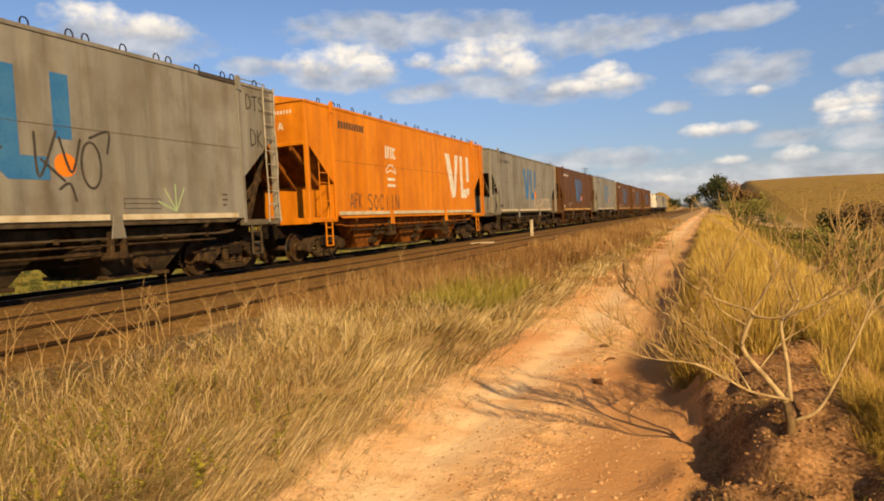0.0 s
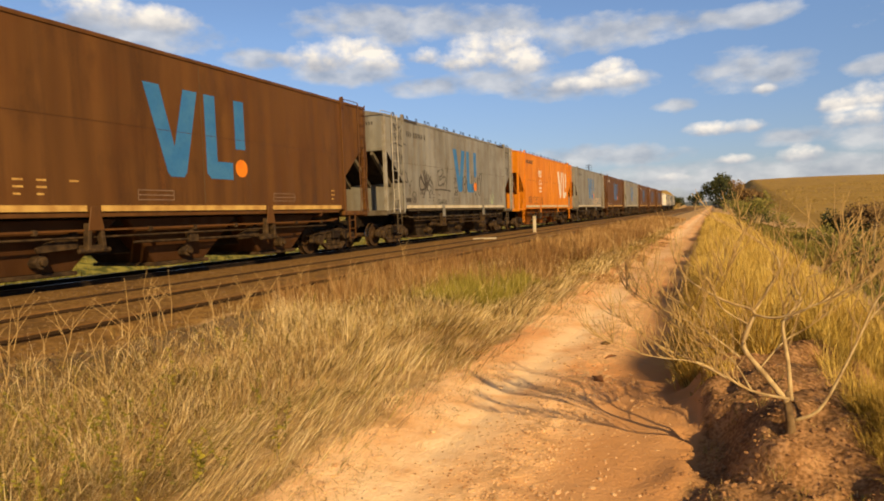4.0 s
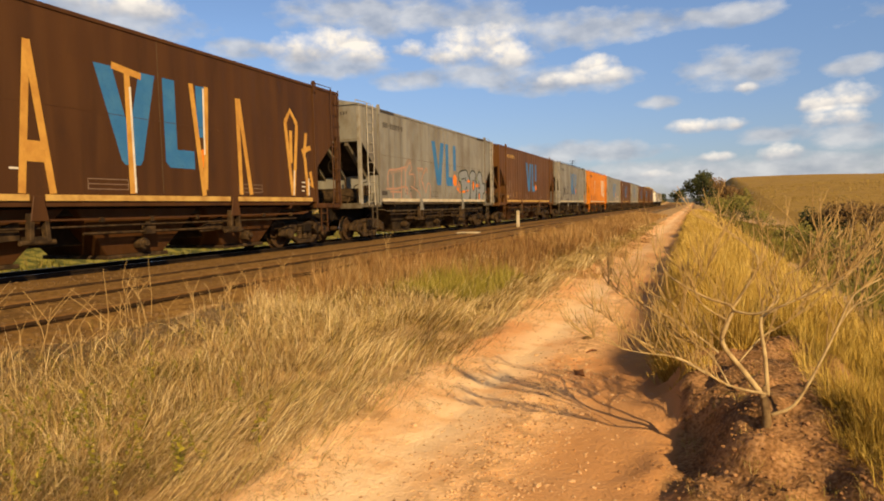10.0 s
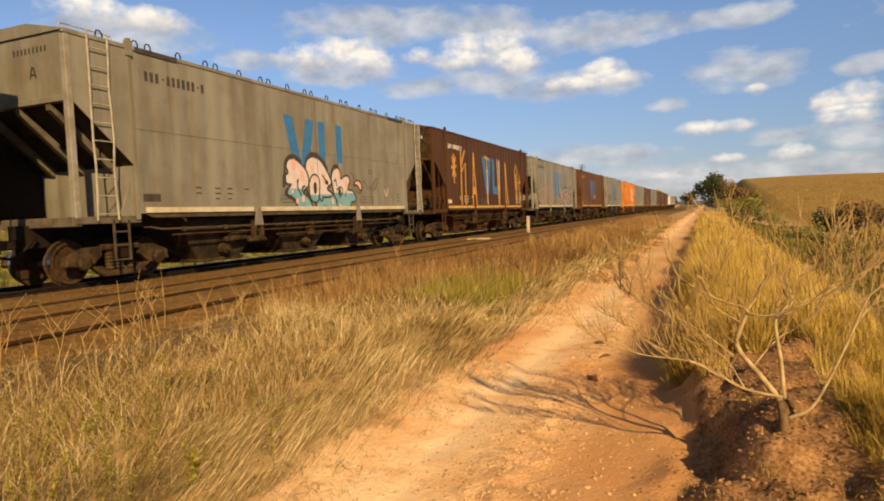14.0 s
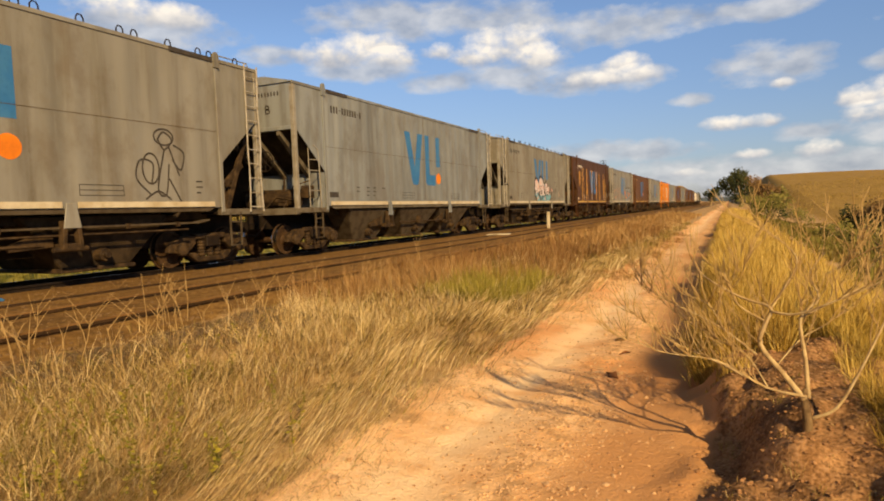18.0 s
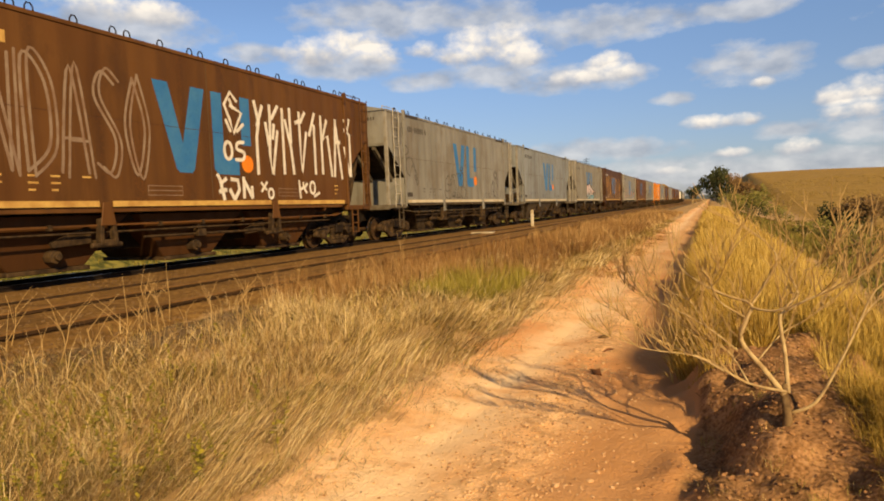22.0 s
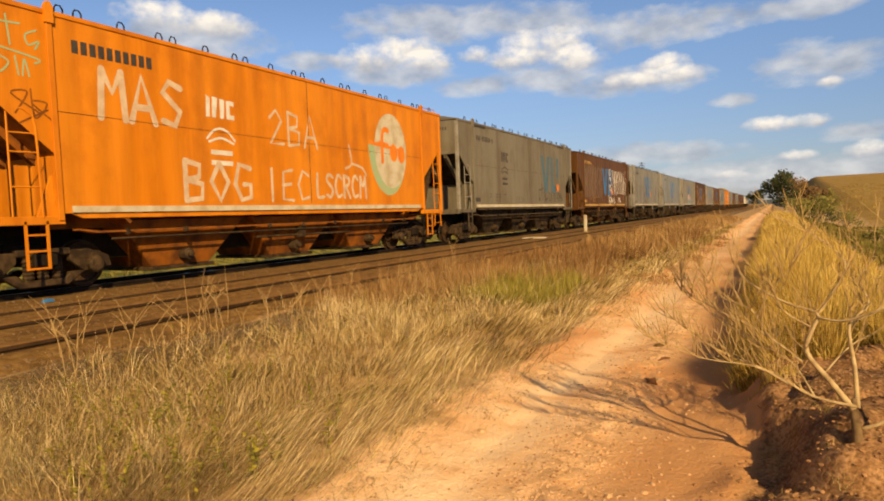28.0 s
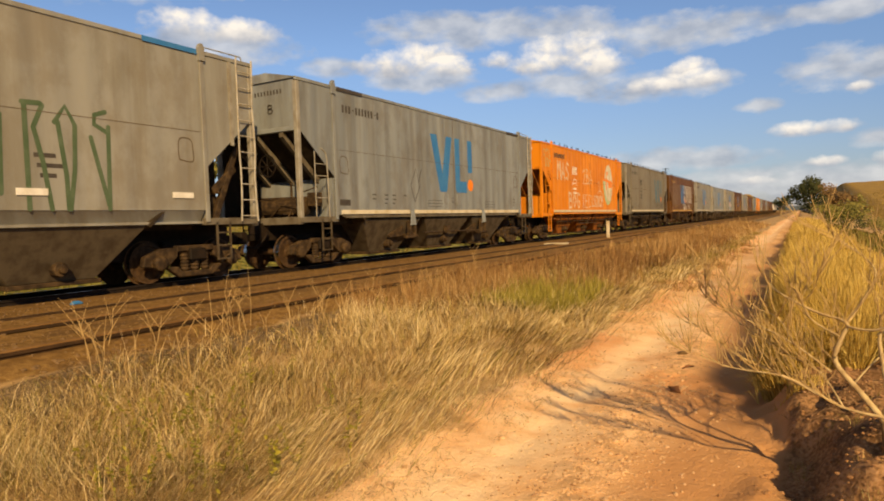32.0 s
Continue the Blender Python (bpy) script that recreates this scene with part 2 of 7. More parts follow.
DUSTY = rough_paint("dusty_steel", (0.024, 0.015, 0.008), (0.075, 0.047, 0.022), 6)
# grime on the chutes, and shade of slopes and recesses put into the colour
SHADED_GRIME = rough_paint("shaded_grimy_plate", (0.020, 0.014, 0.008), (0.058, 0.040, 0.022), 3)
WHEEL = rough_paint("wheel_rust", (0.034, 0.019, 0.009), (0.075, 0.043, 0.02), 9)
TREAD = rough_paint("polished_tread", (0.5, 0.48, 0.45), (0.4, 0.37, 0.33), 12, 0.25, 1.0, 0.05)
CREAM = rough_paint("cream_stripe", (0.56, 0.51, 0.385), (0.42, 0.345, 0.22), 3, 0.6)
GOLD = rough_paint("ochre_stripe", (0.55, 0.36, 0.11), (0.36, 0.2, 0.06), 3, 0.6)
WHITE = rough_paint("white_paint", (0.68, 0.66, 0.60), (0.55, 0.52, 0.45), 4, 0.6)
BLACK = rough_paint("dark_marking", (0.045, 0.04, 0.036), (0.07, 0.06, 0.05), 6, 0.7)
BLUE = rough_paint("blue_marking", (0.028, 0.145, 0.36), (0.045, 0.175, 0.37), 2.5, 0.6)
FADED = rough_paint("faded_blue_marking", (0.06, 0.125, 0.165), (0.085, 0.14, 0.165), 2.5, 0.6)
DOT = rough_paint("orange_marking", (0.78, 0.22, 0.02), (0.6, 0.17, 0.02), 3, 0.6)
AMBER = rough_paint("amber_spray", (0.56, 0.31, 0.07), (0.44, 0.22, 0.05), 3, 0.7)
PINK = rough_paint("pink_spray", (0.68, 0.36, 0.30), (0.6, 0.45, 0.38), 3, 0.7)
BLUSH = rough_paint("blush_white_spray", (0.60, 0.53, 0.53), (0.55, 0.46, 0.45), 5, 0.7)
TEAL = rough_paint("teal_spray", (0.13, 0.31, 0.39), (0.2, 0.37, 0.43), 3, 0.7)
FLESH = rough_paint("faded_pink_spray", (0.40, 0.235, 0.17), (0.33, 0.21, 0.15), 3, 0.7)
FADED_PINK = rough_paint("thin_pink_spray", (0.27, 0.20, 0.155), (0.23, 0.185, 0.145), 3, 0.7)
EDGE = rough_paint("dark_green_edge", (0.016, 0.024, 0.020), (0.03, 0.035, 0.03), 4, 0.8)
SILVER = rough_paint("silver_spray", (0.19, 0.215, 0.235), (0.235, 0.255, 0.265), 3, 0.55)
GREEN = rough_paint("green_spray", (0.06, 0.095, 0.05), (0.09, 0.125, 0.075), 3, 0.7)
LIME = rough_paint("pale_green_spray", (0.30, 0.42, 0.24), (0.35, 0.4, 0.22), 3, 0.7)
PALE = rough_paint("pale_rubbed_spray", (0.25, 0.19, 0.14), (0.19, 0.12, 0.08), 3, 0.7)
GHOST = rough_paint("pale_faded_spray", (0.50, 0.36, 0.24), (0.62, 0.50, 0.36), 4, 0.7)
RUSTRAIL = rough_paint("rusted_rail", (0.03, 0.017, 0.007), (0.055, 0.029, 0.012), 4)
HEAD = rough_paint("dusty_rail_head", (0.15, 0.08, 0.026), (0.22, 0.12, 0.042), 4)
SHINY = rough_paint("worn_rail_head", (0.14, 0.12, 0.10), (0.08, 0.06, 0.05), 3, 0.35, 1.0, 0.05)
OILED = rough_paint("oiled_rail", (0.010, 0.007, 0.005), (0.02, 0.013, 0.008), 4)
SLEEPER = rough_paint("old_sleeper", (0.13, 0.085, 0.045), (0.19, 0.12, 0.06), 3)
BARK = rough_paint("dry_bark", (0.52, 0.40, 0.21), (0.30, 0.21, 0.105), 14, 0.85)
ROOT = rough_paint("dark_root_bark", (0.22, 0.15, 0.075), (0.07, 0.042, 0.022), 12, 0.9)
SEAM = rough_paint("dirty_seam", (0.10, 0.068, 0.038), (0.075, 0.05, 0.028), 5, 0.8)
# orange darkened for the shaded slopes, chutes and sills; also one scrawl
SHADE_ORANGE = rough_paint("shade_dark_orange", (0.27, 0.088, 0.010), (0.10, 0.036, 0.010), 3, 0.8)
# dirty platform edges; on the slope ribs it stands for shade
DULL = rough_paint("dirty_shaded_grey", (0.135, 0.118, 0.088), (0.078, 0.060, 0.038), 4, 0.8)
SKIRT = rough_paint("dirty_skirt", (0.085, 0.066, 0.042), (0.045, 0.032, 0.019), 4, 0.8)
LADDER = rough_paint("silvery_ladder", (0.40, 0.38, 0.33), (0.27, 0.24, 0.18), 5, 0.5)
TWIG = rough_paint("dry_twig", (0.46, 0.32, 0.14), (0.34, 0.23, 0.10), 14, 0.85)
# dead twig on the road, and the painted shadow of a leaf
TWIG_SHADOW = rough_paint("dead_twig_and_shadow", (0.20, 0.085, 0.035), (0.12, 0.055, 0.025), 10, 0.9)
CLAY = rough_paint("clay_clod", (0.27, 0.145, 0.068), (0.40, 0.23, 0.118), 9, 0.95, 0.0, 0.6, 0.01)
STONE = rough_paint("road_stone", (0.60, 0.40, 0.23), (0.42, 0.26, 0.14), 9, 0.9)
BALLAST = rough_paint("ballast_stone", (0.13, 0.078, 0.032), (0.19, 0.12, 0.06), 9, 0.9)


def grass_mat(name, *cols):
    m = Mat(name, 0.75)
    n = len(cols)
    c = m.ramp(m.island(), *[(i / (n - 1), k) for i, k in enumerate(cols)])
    return m.color(c).m


def turf_mat(name, greens, *cols):
    """Blades toned tuft by tuft: dry colours by tone, green where the tuft is fresh."""
    m = Mat(name, 0.8)
    n = len(cols)
    tone = m.math("ADD", m.attr("tone"), m.math("MULTIPLY", m.math("SUBTRACT", m.island(), 0.5), 0.75), True)
    c = m.ramp(tone, *[(i / (n - 1), k) for i, k in enumerate(cols)])
    g = m.mix(m.island(), *greens)
    return m.color(m.mix(m.attr("fresh"), c, g)).m


TURF = turf_mat("dry_turf", ((0.15, 0.14, 0.02), (0.33, 0.28, 0.05)), (0.07, 0.04, 0.014), (0.17, 0.105, 0.036), (0.34, 0.225, 0.085), (0.52, 0.385, 0.175), (0.72, 0.58, 0.33))
RUSSET = turf_mat("russet_turf", ((0.15, 0.13, 0.025), (0.25, 0.2, 0.05)), (0.12, 0.06, 0.022), (0.21, 0.11, 0.04), (0.31, 0.18, 0.07), (0.43, 0.29, 0.13))
GOLDEN = turf_mat("golden_turf", ((0.25, 0.20, 0.03), (0.40, 0.305, 0.05)), (0.15, 0.088, 0.02), (0.33, 0.21, 0.042), (0.50, 0.345, 0.080), (0.64, 0.48, 0.155))
FIELD = turf_mat("field_turf", ((0.10, 0.11, 0.02), (0.2, 0.19, 0.035)), (0.11, 0.08, 0.025), (0.21, 0.145, 0.042), (0.30, 0.215, 0.065), (0.38, 0.275, 0.09))
LEAFY = grass_mat("weed_leaf", (0.09, 0.09, 0.014), (0.19, 0.17, 0.025), (0.29, 0.24, 0.03))
LEAF_DARK = grass_mat("dark_leaf", (0.018, 0.026, 0.009), (0.035, 0.042, 0.014), (0.05, 0.055, 0.02))
LEAF_OLIVE = grass_mat("olive_leaf", (0.08, 0.08, 0.02), (0.15, 0.14, 0.035), (0.21, 0.18, 0.05), (0.11, 0.11, 0.028))
LEAF_BROWN = grass_mat("brown_leaf", (0.12, 0.075, 0.03), (0.18, 0.11, 0.045), (0.09, 0.06, 0.03))


# ---- mesh helpers ----
class Shape:
    """Vertices and faces of one mesh."""

    def __init__(self):
        self.v, self.f = [], []

    def add(self, verts, faces):
        n = len(self.v)
        self.v += [tuple(p) for p in verts]
        self.f += [tuple(n + i for i in f) for f in faces]
        return self

    def box(self, x0, x1, y0, y1, z0, z1):
        v = [(x, y, z) for x in (x0, x1) for y in (y0, y1) for z in (z0, z1)]
        return self.add(v, [(0, 1, 3, 2), (4, 6, 7, 5), (0, 4, 5, 1), (2, 3, 7, 6), (0, 2, 6, 4), (1, 5, 7, 3)])

    def prism(self, poly, a, b, axis="x"):
        """A polygon of (u, v) swept from a to b along an axis: x with (y, z), y with (x, z), z with (x, y)."""
        n = len(poly)
        put = {"x": lambda p, c: (c, p[0], p[1]), "y": lambda p, c: (p[0], c, p[1]), "z": lambda p, c: (p[0], p[1], c)}[axis]
        v = [put(p, a) for p in poly] + [put(p, b) for p in poly]
        return self.add(v, [tuple(range(n))[::-1], tuple(range(n, 2 * n))] + [(i, (i + 1) % n, n + (i + 1) % n, n + i) for i in range(n)])

    def tube(self, pts, r, n=6, cap=True):
        """A tube along points; r is one radius or one for each point."""
        pts = [Vector(p) for p in pts]
        rs = r if isinstance(r, (list, tuple)) else [r] * len(pts)
        base, side = len(self.v), None
        for i, p in enumerate(pts):
            d = (pts[min(i + 1, len(pts) - 1)] - pts[max(i - 1, 0)]).normalized()
            if side is None:
                side = d.orthogonal().normalized()
            side = (side - d * side.dot(d))
            side = side.normalized() if side.length > 1e-6 else d.orthogonal().normalized()
            up = d.cross(side)
            for k in range(n):
                a = 2 * math.pi * k / n
                self.v.append(tuple(p + (side * math.cos(a) + up * math.sin(a)) * rs[i]))
        for i in range(len(pts) - 1):
            for k in range(n):
                a, b = base + i * n + k, base + i * n + (k + 1) % n
                self.f.append((a, b, b + n, a + n))
        if cap:
            self.f.append(tuple(range(base, base + n))[::-1])
            e = base + (len(pts) - 1) * n
            self.f.append(tuple(range(e, e + n)))
        return self

    def lathe(self, prof, n=24, axis="x"):
        """A profile of (along, radius) turned about an axis through the origin."""
        base = len(self.v)
        for a, r in prof:
            for k in range(n):
                t = 2 * math.pi * k / n
                c, s = r * math.cos(t), r * math.sin(t)
                self.v.append({"x": (a, c, s), "y": (c, a, s), "z": (c, s, a)}[axis])
        for i in range(len(prof) - 1):
            for k in range(n):
                a, b = base + i * n + k, base + i * n + (k + 1) % n
                self.f.append((a, b, b + n, a + n))
        return self

    def shift(self, x=0, y=0, z=0):
        self.v = [(a + x, b + y, c + z) for a, b, c in self.v]
        return self

    def mesh(self, name, mat, bevel=0.0, smooth=False):
        me = bpy.data.meshes.new(name)
        me.from_pydata(self.v, [], self.f)
        bm = bmesh.new()
        bm.from_mesh(me)
        bmesh.ops.recalc_face_normals(bm, faces=bm.faces)
        if bevel:
            bmesh.ops.bevel(bm, geom=[e for e in bm.edges if len(e.link_faces) == 2 and e.calc_face_angle(0) > 0.5], offset=bevel, segments=1, affect="EDGES")
        bm.to_mesh(me)
        bm.free()
        me.materials.append(mat)
        if smooth:
            me.polygons.foreach_set("use_smooth", [True] * len(me.polygons))
        return me


def part(name, shape, mat, parent, label="", bevel=0.0, smooth=False, at=None):
    me = shape if isinstance(shape, bpy.types.Mesh) else shape.mesh(name, mat, bevel, smooth)
    ob = new(name, me)
    ob.parent = parent
    if at is not None:
        ob.matrix_basis = at
    if label:
        ob["label"] = label
    return ob


def thing(name, label, category, group="", kind="", data=None, at=None):
    ob = new(name, data)
    if at is not None:
        ob.matrix_basis = at
    return tagged(ob, label, category, group, kind)


def hashed(ix, iy, seed):
    h = np.sin(ix * 127.1 + iy * 311.7 + seed * 74.7) * 43758.5453
    return h - np.floor(h)


def bumps(x, y, size, seed=0):
    """Smooth value noise in -1..1 on a lattice of that size."""
    u, v = np.asarray(x, float) / size, np.asarray(y, float) / size
    iu, iv = np.floor(u), np.floor(v)
    fu, fv = u - iu, v - iv
    fu, fv = fu * fu * (3 - 2 * fu), fv * fv * (3 - 2 * fv)
    a, b = hashed(iu, iv, seed), hashed(iu + 1, iv, seed)
    c, d = hashed(iu, iv + 1, seed), hashed(iu + 1, iv + 1, seed)
    return ((a * (1 - fu) + b * fu) * (1 - fv) + (c * (1 - fu) + d * fu) * fv) * 2 - 1


def ease(v, lo, hi):
    t = np.clip((np.asarray(v, float) - lo) / (hi - lo), 0, 1)
    return t * t * (3 - 2 * t)


# ---- ground ----
TRACK, SIDING = -11.84, -7.20      # centre lines, along y
RAIL_TOP, GAUGE = 0.50, 1.07
PX = [-400, -60, -32, -25, -21.5, -18, -15.0, -13.6, -12.9, -10.4, -9.3, -8.6, -7.95, -7.3, -6.42, -6.0, -5.7, -4.6, -3.2, -2.3, -1.7, -1.2, -0.75, -0.36, -0.22, -0.10, 0.25, 0.60, 0.95, 1.35, 2.3, 4.0, 8.0, 14, 60, 400]
PZ = [2.6, 2.0, 1.3, 0.35, -0.65, -0.6, 0.0, 0.36, 0.38, 0.41, 0.415, 0.40, 0.42, 0.41, 0.41, 0.29, 0.22, 0.15, 0.08, 0.045, -0.02, 0.02, -0.02, 0.01, 0.07, 0.27, 0.34, 0.35, 0.30, 0.16, 0.02, -0.6, -1.9, -2.5, -2.6, -2.6]

WORN_X = [-400, -60, -32, -25, -21.5, -18, -15.0, -13.6, -12.9, -10.4, -9.3, -8.6, -7.95, -7.3, -6.42, -6.0, -5.7, -4.6, -3.2, -2.3, -1.7, -1.2, -0.75, -0.42, -0.2, 0.05, 0.35, 0.65, 0.95, 1.35, 2.3, 4.0, 8.0, 14, 60, 400]
WORN_Z = PZ[:22] + [-0.02, 0.02, 0.08, 0.18, 0.29, 0.33] + PZ[28:]


def edge_wobble(y):
    return 0.10 * bumps(0 * y, y, 0.9, 3) + 0.16 * bumps(0 * y, y, 3.1, 4)


def ground_z(x, y):
    x, y = np.asarray(x, float), np.asarray(y, float)
    near = 1 - ease(y, 25, 60)
    w = edge_wobble(y) * ease(x, -3.5, -2.5) * (1 - ease(x, 1.5, 3)) * near
    w = w + (0.07 * bumps(0 * y, y, 0.27, 15) + 0.06 * bumps(x, y, 0.21, 16)) * ease(x, -0.9, -0.4) * (1 - ease(x, 0.6, 1.2)) * near
    w = w + 0.24 * ease(x, -1.0, -0.5) * (ease(y, 3.9, 5.1) - 1)
    # near the camera the bank has crumbled to a slope, farther on it is a low cliff
    worn = 1 - ease(y + 0.35 * bumps(x, y, 0.4, 14) + 0.25 * bumps(x, y, 0.17, 17), 2.9, 3.9)
    z = np.interp(x + w, PX, PZ) * (1 - worn) + np.interp(x + w, WORN_X, WORN_Z) * worn
    # the bank by the road is highest near the shrub and low farther on
    bank = ease(x, -0.45, 0.1) * (1 - ease(x, 1.0, 2.2))
    z = z - bank * 0.06 * ease(y, 5.2, 7.5)
    z = z + bank * (0.085 * bumps(x, y, 0.40, 9) + 0.065 * bumps(x, y, 0.19, 10) + 0.045 * bumps(x, y, 0.105, 13)) * near
    verge = ease(x, -6.6, -5.8) * (1 - ease(x, -2.6, -2.1))
    z = z + verge * (0.06 * bumps(x, y, 0.8, 5) + 0.03 * bumps(x, y, 0.3, 6)) * near
    z = z + np.exp(-((x + 1.12) / 0.24) ** 2) * (0.016 * bumps(x, y, 0.13, 36) + 0.01 * bumps(x, y, 0.3, 37)) * near
    road = ease(x, -2.4, -2.0) * (1 - ease(x, -0.5, -0.2))
    z = z + road * (0.008 * bumps(x, y, 0.5, 7) + 0.006 * bumps(x, y, 0.17, 8)) * near
    # the hill across the valley, the bank behind the line, the far rise
    hill = (1 - 0.1 * ease(x, 30, 110)) * ease(x, 3, 18) * ease(y + 0.35 * x, 62, 400)
    z = z + hill * 16.0 + hill * 0.8 * bumps(x, y, 48, 11)
    z = z + 11.5 * np.exp(-((x + 28) / 9.5) ** 2 - ((y - 430) / 65) ** 2)
    z = z + ease(np.abs(x), 60, 260) * (0.8 * bumps(x, y, 90, 12)) + 2.5 * ease(x, -60, -240)
    return z


def ladder_of(*spans):
    """Values from spans (start, stop, step)."""
    vals = []
    for a, b, s in spans:
        vals += list(np.arange(a, b, s))
    return np.array(vals)


def ground_sheet():
    xs = ladder_of((-1600, -200, 200), (-200, -60, 20), (-60, -16, 2.2), (-16, -6.6, 0.3), (-6.6, -2.6, 0.12), (-2.6, 1.6, 0.05), (1.6, 5, 0.2), (5, 20, 0.8), (20, 80, 4), (80, 220, 20), (220, 1700, 210))
    ys = ladder_of((-1200, -100, 220), (-100, -8, 8), (-8, 1.6, 0.6), (1.6, 9, 0.06), (9, 20, 0.2), (20, 60, 0.8), (60, 480, 8), (480, 700, 44), (700, 3300, 400))
    gx, gy = np.meshgrid(xs, ys)
    gz = ground_z(gx, gy)
    nx, ny = len(xs), len(ys)
    co = np.stack([gx, gy, gz], -1).reshape(-1, 3)
    i = np.arange(nx * ny).reshape(ny, nx)
    quads = np.stack([i[:-1, :-1], i[:-1, 1:], i[1:, 1:], i[1:, :-1]], -1).reshape(-1, 4)
    me = bpy.data.meshes.new("ground")
    me.vertices.add(len(co))
    me.vertices.foreach_set("co", co.ravel())
    me.loops.add(quads.size)
    me.loops.foreach_set("vertex_index", quads.ravel())
    me.polygons.add(len(quads))
    me.polygons.foreach_set("loop_start", np.arange(0, quads.size, 4))
    me.polygons.foreach_set("use_smooth", np.ones(len(quads), bool))
    me.update()
    x, y = co[:, 0], co[:, 1]
    w = edge_wobble(y) * (1 - ease(y, 25, 60))
    zones = {
        "road": ease(x + w + 0.22 * bumps(x, y, 0.5, 38), -2.75, -2.0) * (1 - ease(x + w, -0.30, 0.02)),
        "pale": np.exp(-((x + 1.62 + 0.25 * bumps(x, y, 2.2, 33)) / 0.34) ** 2),
        "rubble": np.exp(-((x + 1.12 + 0.14 * bumps(x, y, 1.3, 34)) / 0.2) ** 2),
        "ruddy": ease(x + 0.2 * bumps(x, y, 1.6, 35), -1.15, -0.6),
        "dull": ease(y, 11, 15) * (1 - ease(y, 26, 34)) * (0.75 + 0.5 * bumps(x, y, 1.4, 39)),
        "clay": ease(x + w, -0.35, -0.05) * (1 - ease(x, 1.3, 1.9)) * (1 - ease(y, 6.0, 8.0)),
        "bed": ease(x, -14.2, -13.6) * (1 - ease(x, -6.15, -5.8)),
        "gravel": ease(x, -6.1, -5.8) * (1 - ease(x, -5.3, -4.5)),
        "field": np.maximum(ease(x, 9, 16), ease(-x, 15, 18) * ease(y, 130, 210)),
        "lush": ease(-x, 13.6, 15.0) * (1 - ease(y, 130, 210)),
        "valley": ease(x, 1.9, 2.7) * (1 - ease(y + 0.35 * x, 62, 100)),
    }
    for k, v in zones.items():
        me.attributes.new(k, "FLOAT", "POINT").data.foreach_set("value", v.astype(np.float32))
    m = Mat("earth", 0.95).world_co()
    n0, n1, n2, n3 = m.noise(0.35, 4), m.noise(2.2, 6), m.noise(9, 5), m.noise(45, 4)
    soil = m.mix(m.step(n1, 0.35, 0.7), (0.34, 0.225, 0.105), (0.48, 0.33, 0.165))
    soil = m.mix(m.math("MULTIPLY", m.step(n2, 0.5, 0.75), 0.5), soil, (0.17, 0.11, 0.05))
    sand = m.mix(m.step(n1, 0.38, 0.68), (0.74, 0.44, 0.215), (0.82, 0.55, 0.31))
    sand = m.mix(m.math("MULTIPLY", m.step(n0, 0.46, 0.62), 0.75), sand, (0.66, 0.31, 0.125))
    sand = m.mix(m.math("MULTIPLY", m.step(n2, 0.52, 0.7), 0.6), sand, (0.54, 0.29, 0.135))
    sand = m.mix(m.math("MULTIPLY", m.step(n3, 0.55, 0.8), 0.3), sand, (0.85, 0.66, 0.44))
    sand = m.mix(m.math("MULTIPLY", m.attr("ruddy"), 0.8), sand, (0.46, 0.235, 0.098))
    sand = m.mix(m.math("MULTIPLY", m.attr("pale"), m.math("MULTIPLY", m.step(n1, 0.3, 0.6), 0.85)), sand, (0.87, 0.665, 0.42))
    sand = m.mix(m.math("MULTIPLY", m.attr("rubble"), m.step(n2, 0.42, 0.62)), sand, (0.50, 0.31, 0.155))
    sand = m.mix(m.math("MULTIPLY", m.attr("dull"), 0.6), sand, (0.50, 0.285, 0.125))
    clay = m.mix(m.step(n2, 0.35, 0.7), (0.24, 0.125, 0.052), (0.44, 0.25, 0.118))
    clay = m.mix(m.math("MULTIPLY", m.step(n1, 0.46, 0.62), 0.8), clay, (0.085, 0.048, 0.024))
    clay = m.mix(m.math("MULTIPLY", m.step(n3, 0.5, 0.66), 0.55), clay, (0.46, 0.285, 0.155))
    clay = m.mix(m.math("MULTIPLY", m.step(n3, 0.50, 0.36), 0.55), clay, (0.07, 0.038, 0.018))
    bed = m.mix(m.step(n2, 0.35, 0.7), (0.14, 0.076, 0.021), (0.26, 0.152, 0.049))
    bed = m.mix(m.math("MULTIPLY", m.step(n1, 0.45, 0.7), 0.7), bed, (0.085, 0.046, 0.017))
    bed = m.mix(m.math("MULTIPLY", m.step(n3, 0.54, 0.7), 0.5), bed, (0.045, 0.026, 0.012))
    grav = m.mix(m.step(n3, 0.4, 0.65), (0.085, 0.058, 0.032), (0.23, 0.162, 0.092))
    field = m.mix(m.step(n0, 0.35, 0.65), (0.25, 0.16, 0.038), (0.32, 0.21, 0.055))
    field = m.mix(m.math("MULTIPLY", m.step(n1, 0.45, 0.75), 0.4), field, (0.29, 0.21, 0.055))
    vale = m.mix(m.step(n0, 0.4, 0.65), (0.10, 0.08, 0.026), (0.19, 0.125, 0.04))
    lush = m.mix(m.step(n1, 0.40, 0.6), (0.06, 0.07, 0.016), (0.24, 0.22, 0.05))
    ragged = m.math("MULTIPLY", m.math("SUBTRACT", n1, 0.5), 0.9)
    c = soil
    for k, col in (("bed", bed), ("gravel", grav), ("field", field), ("lush", lush), ("valley", vale), ("clay", clay), ("road", sand)):
        c = m.mix(m.step(m.math("ADD", m.attr(k), ragged), 0.3, 0.7), c, col)
    m.color(c).bump(n2, 0.45, 0.022).bump(n3, 0.7, 0.014)
    me.materials.append(m.m)
    tagged(new("ground", me), "dry earth, sandy track, railway bed and golden fields", "ground", kind="structure")


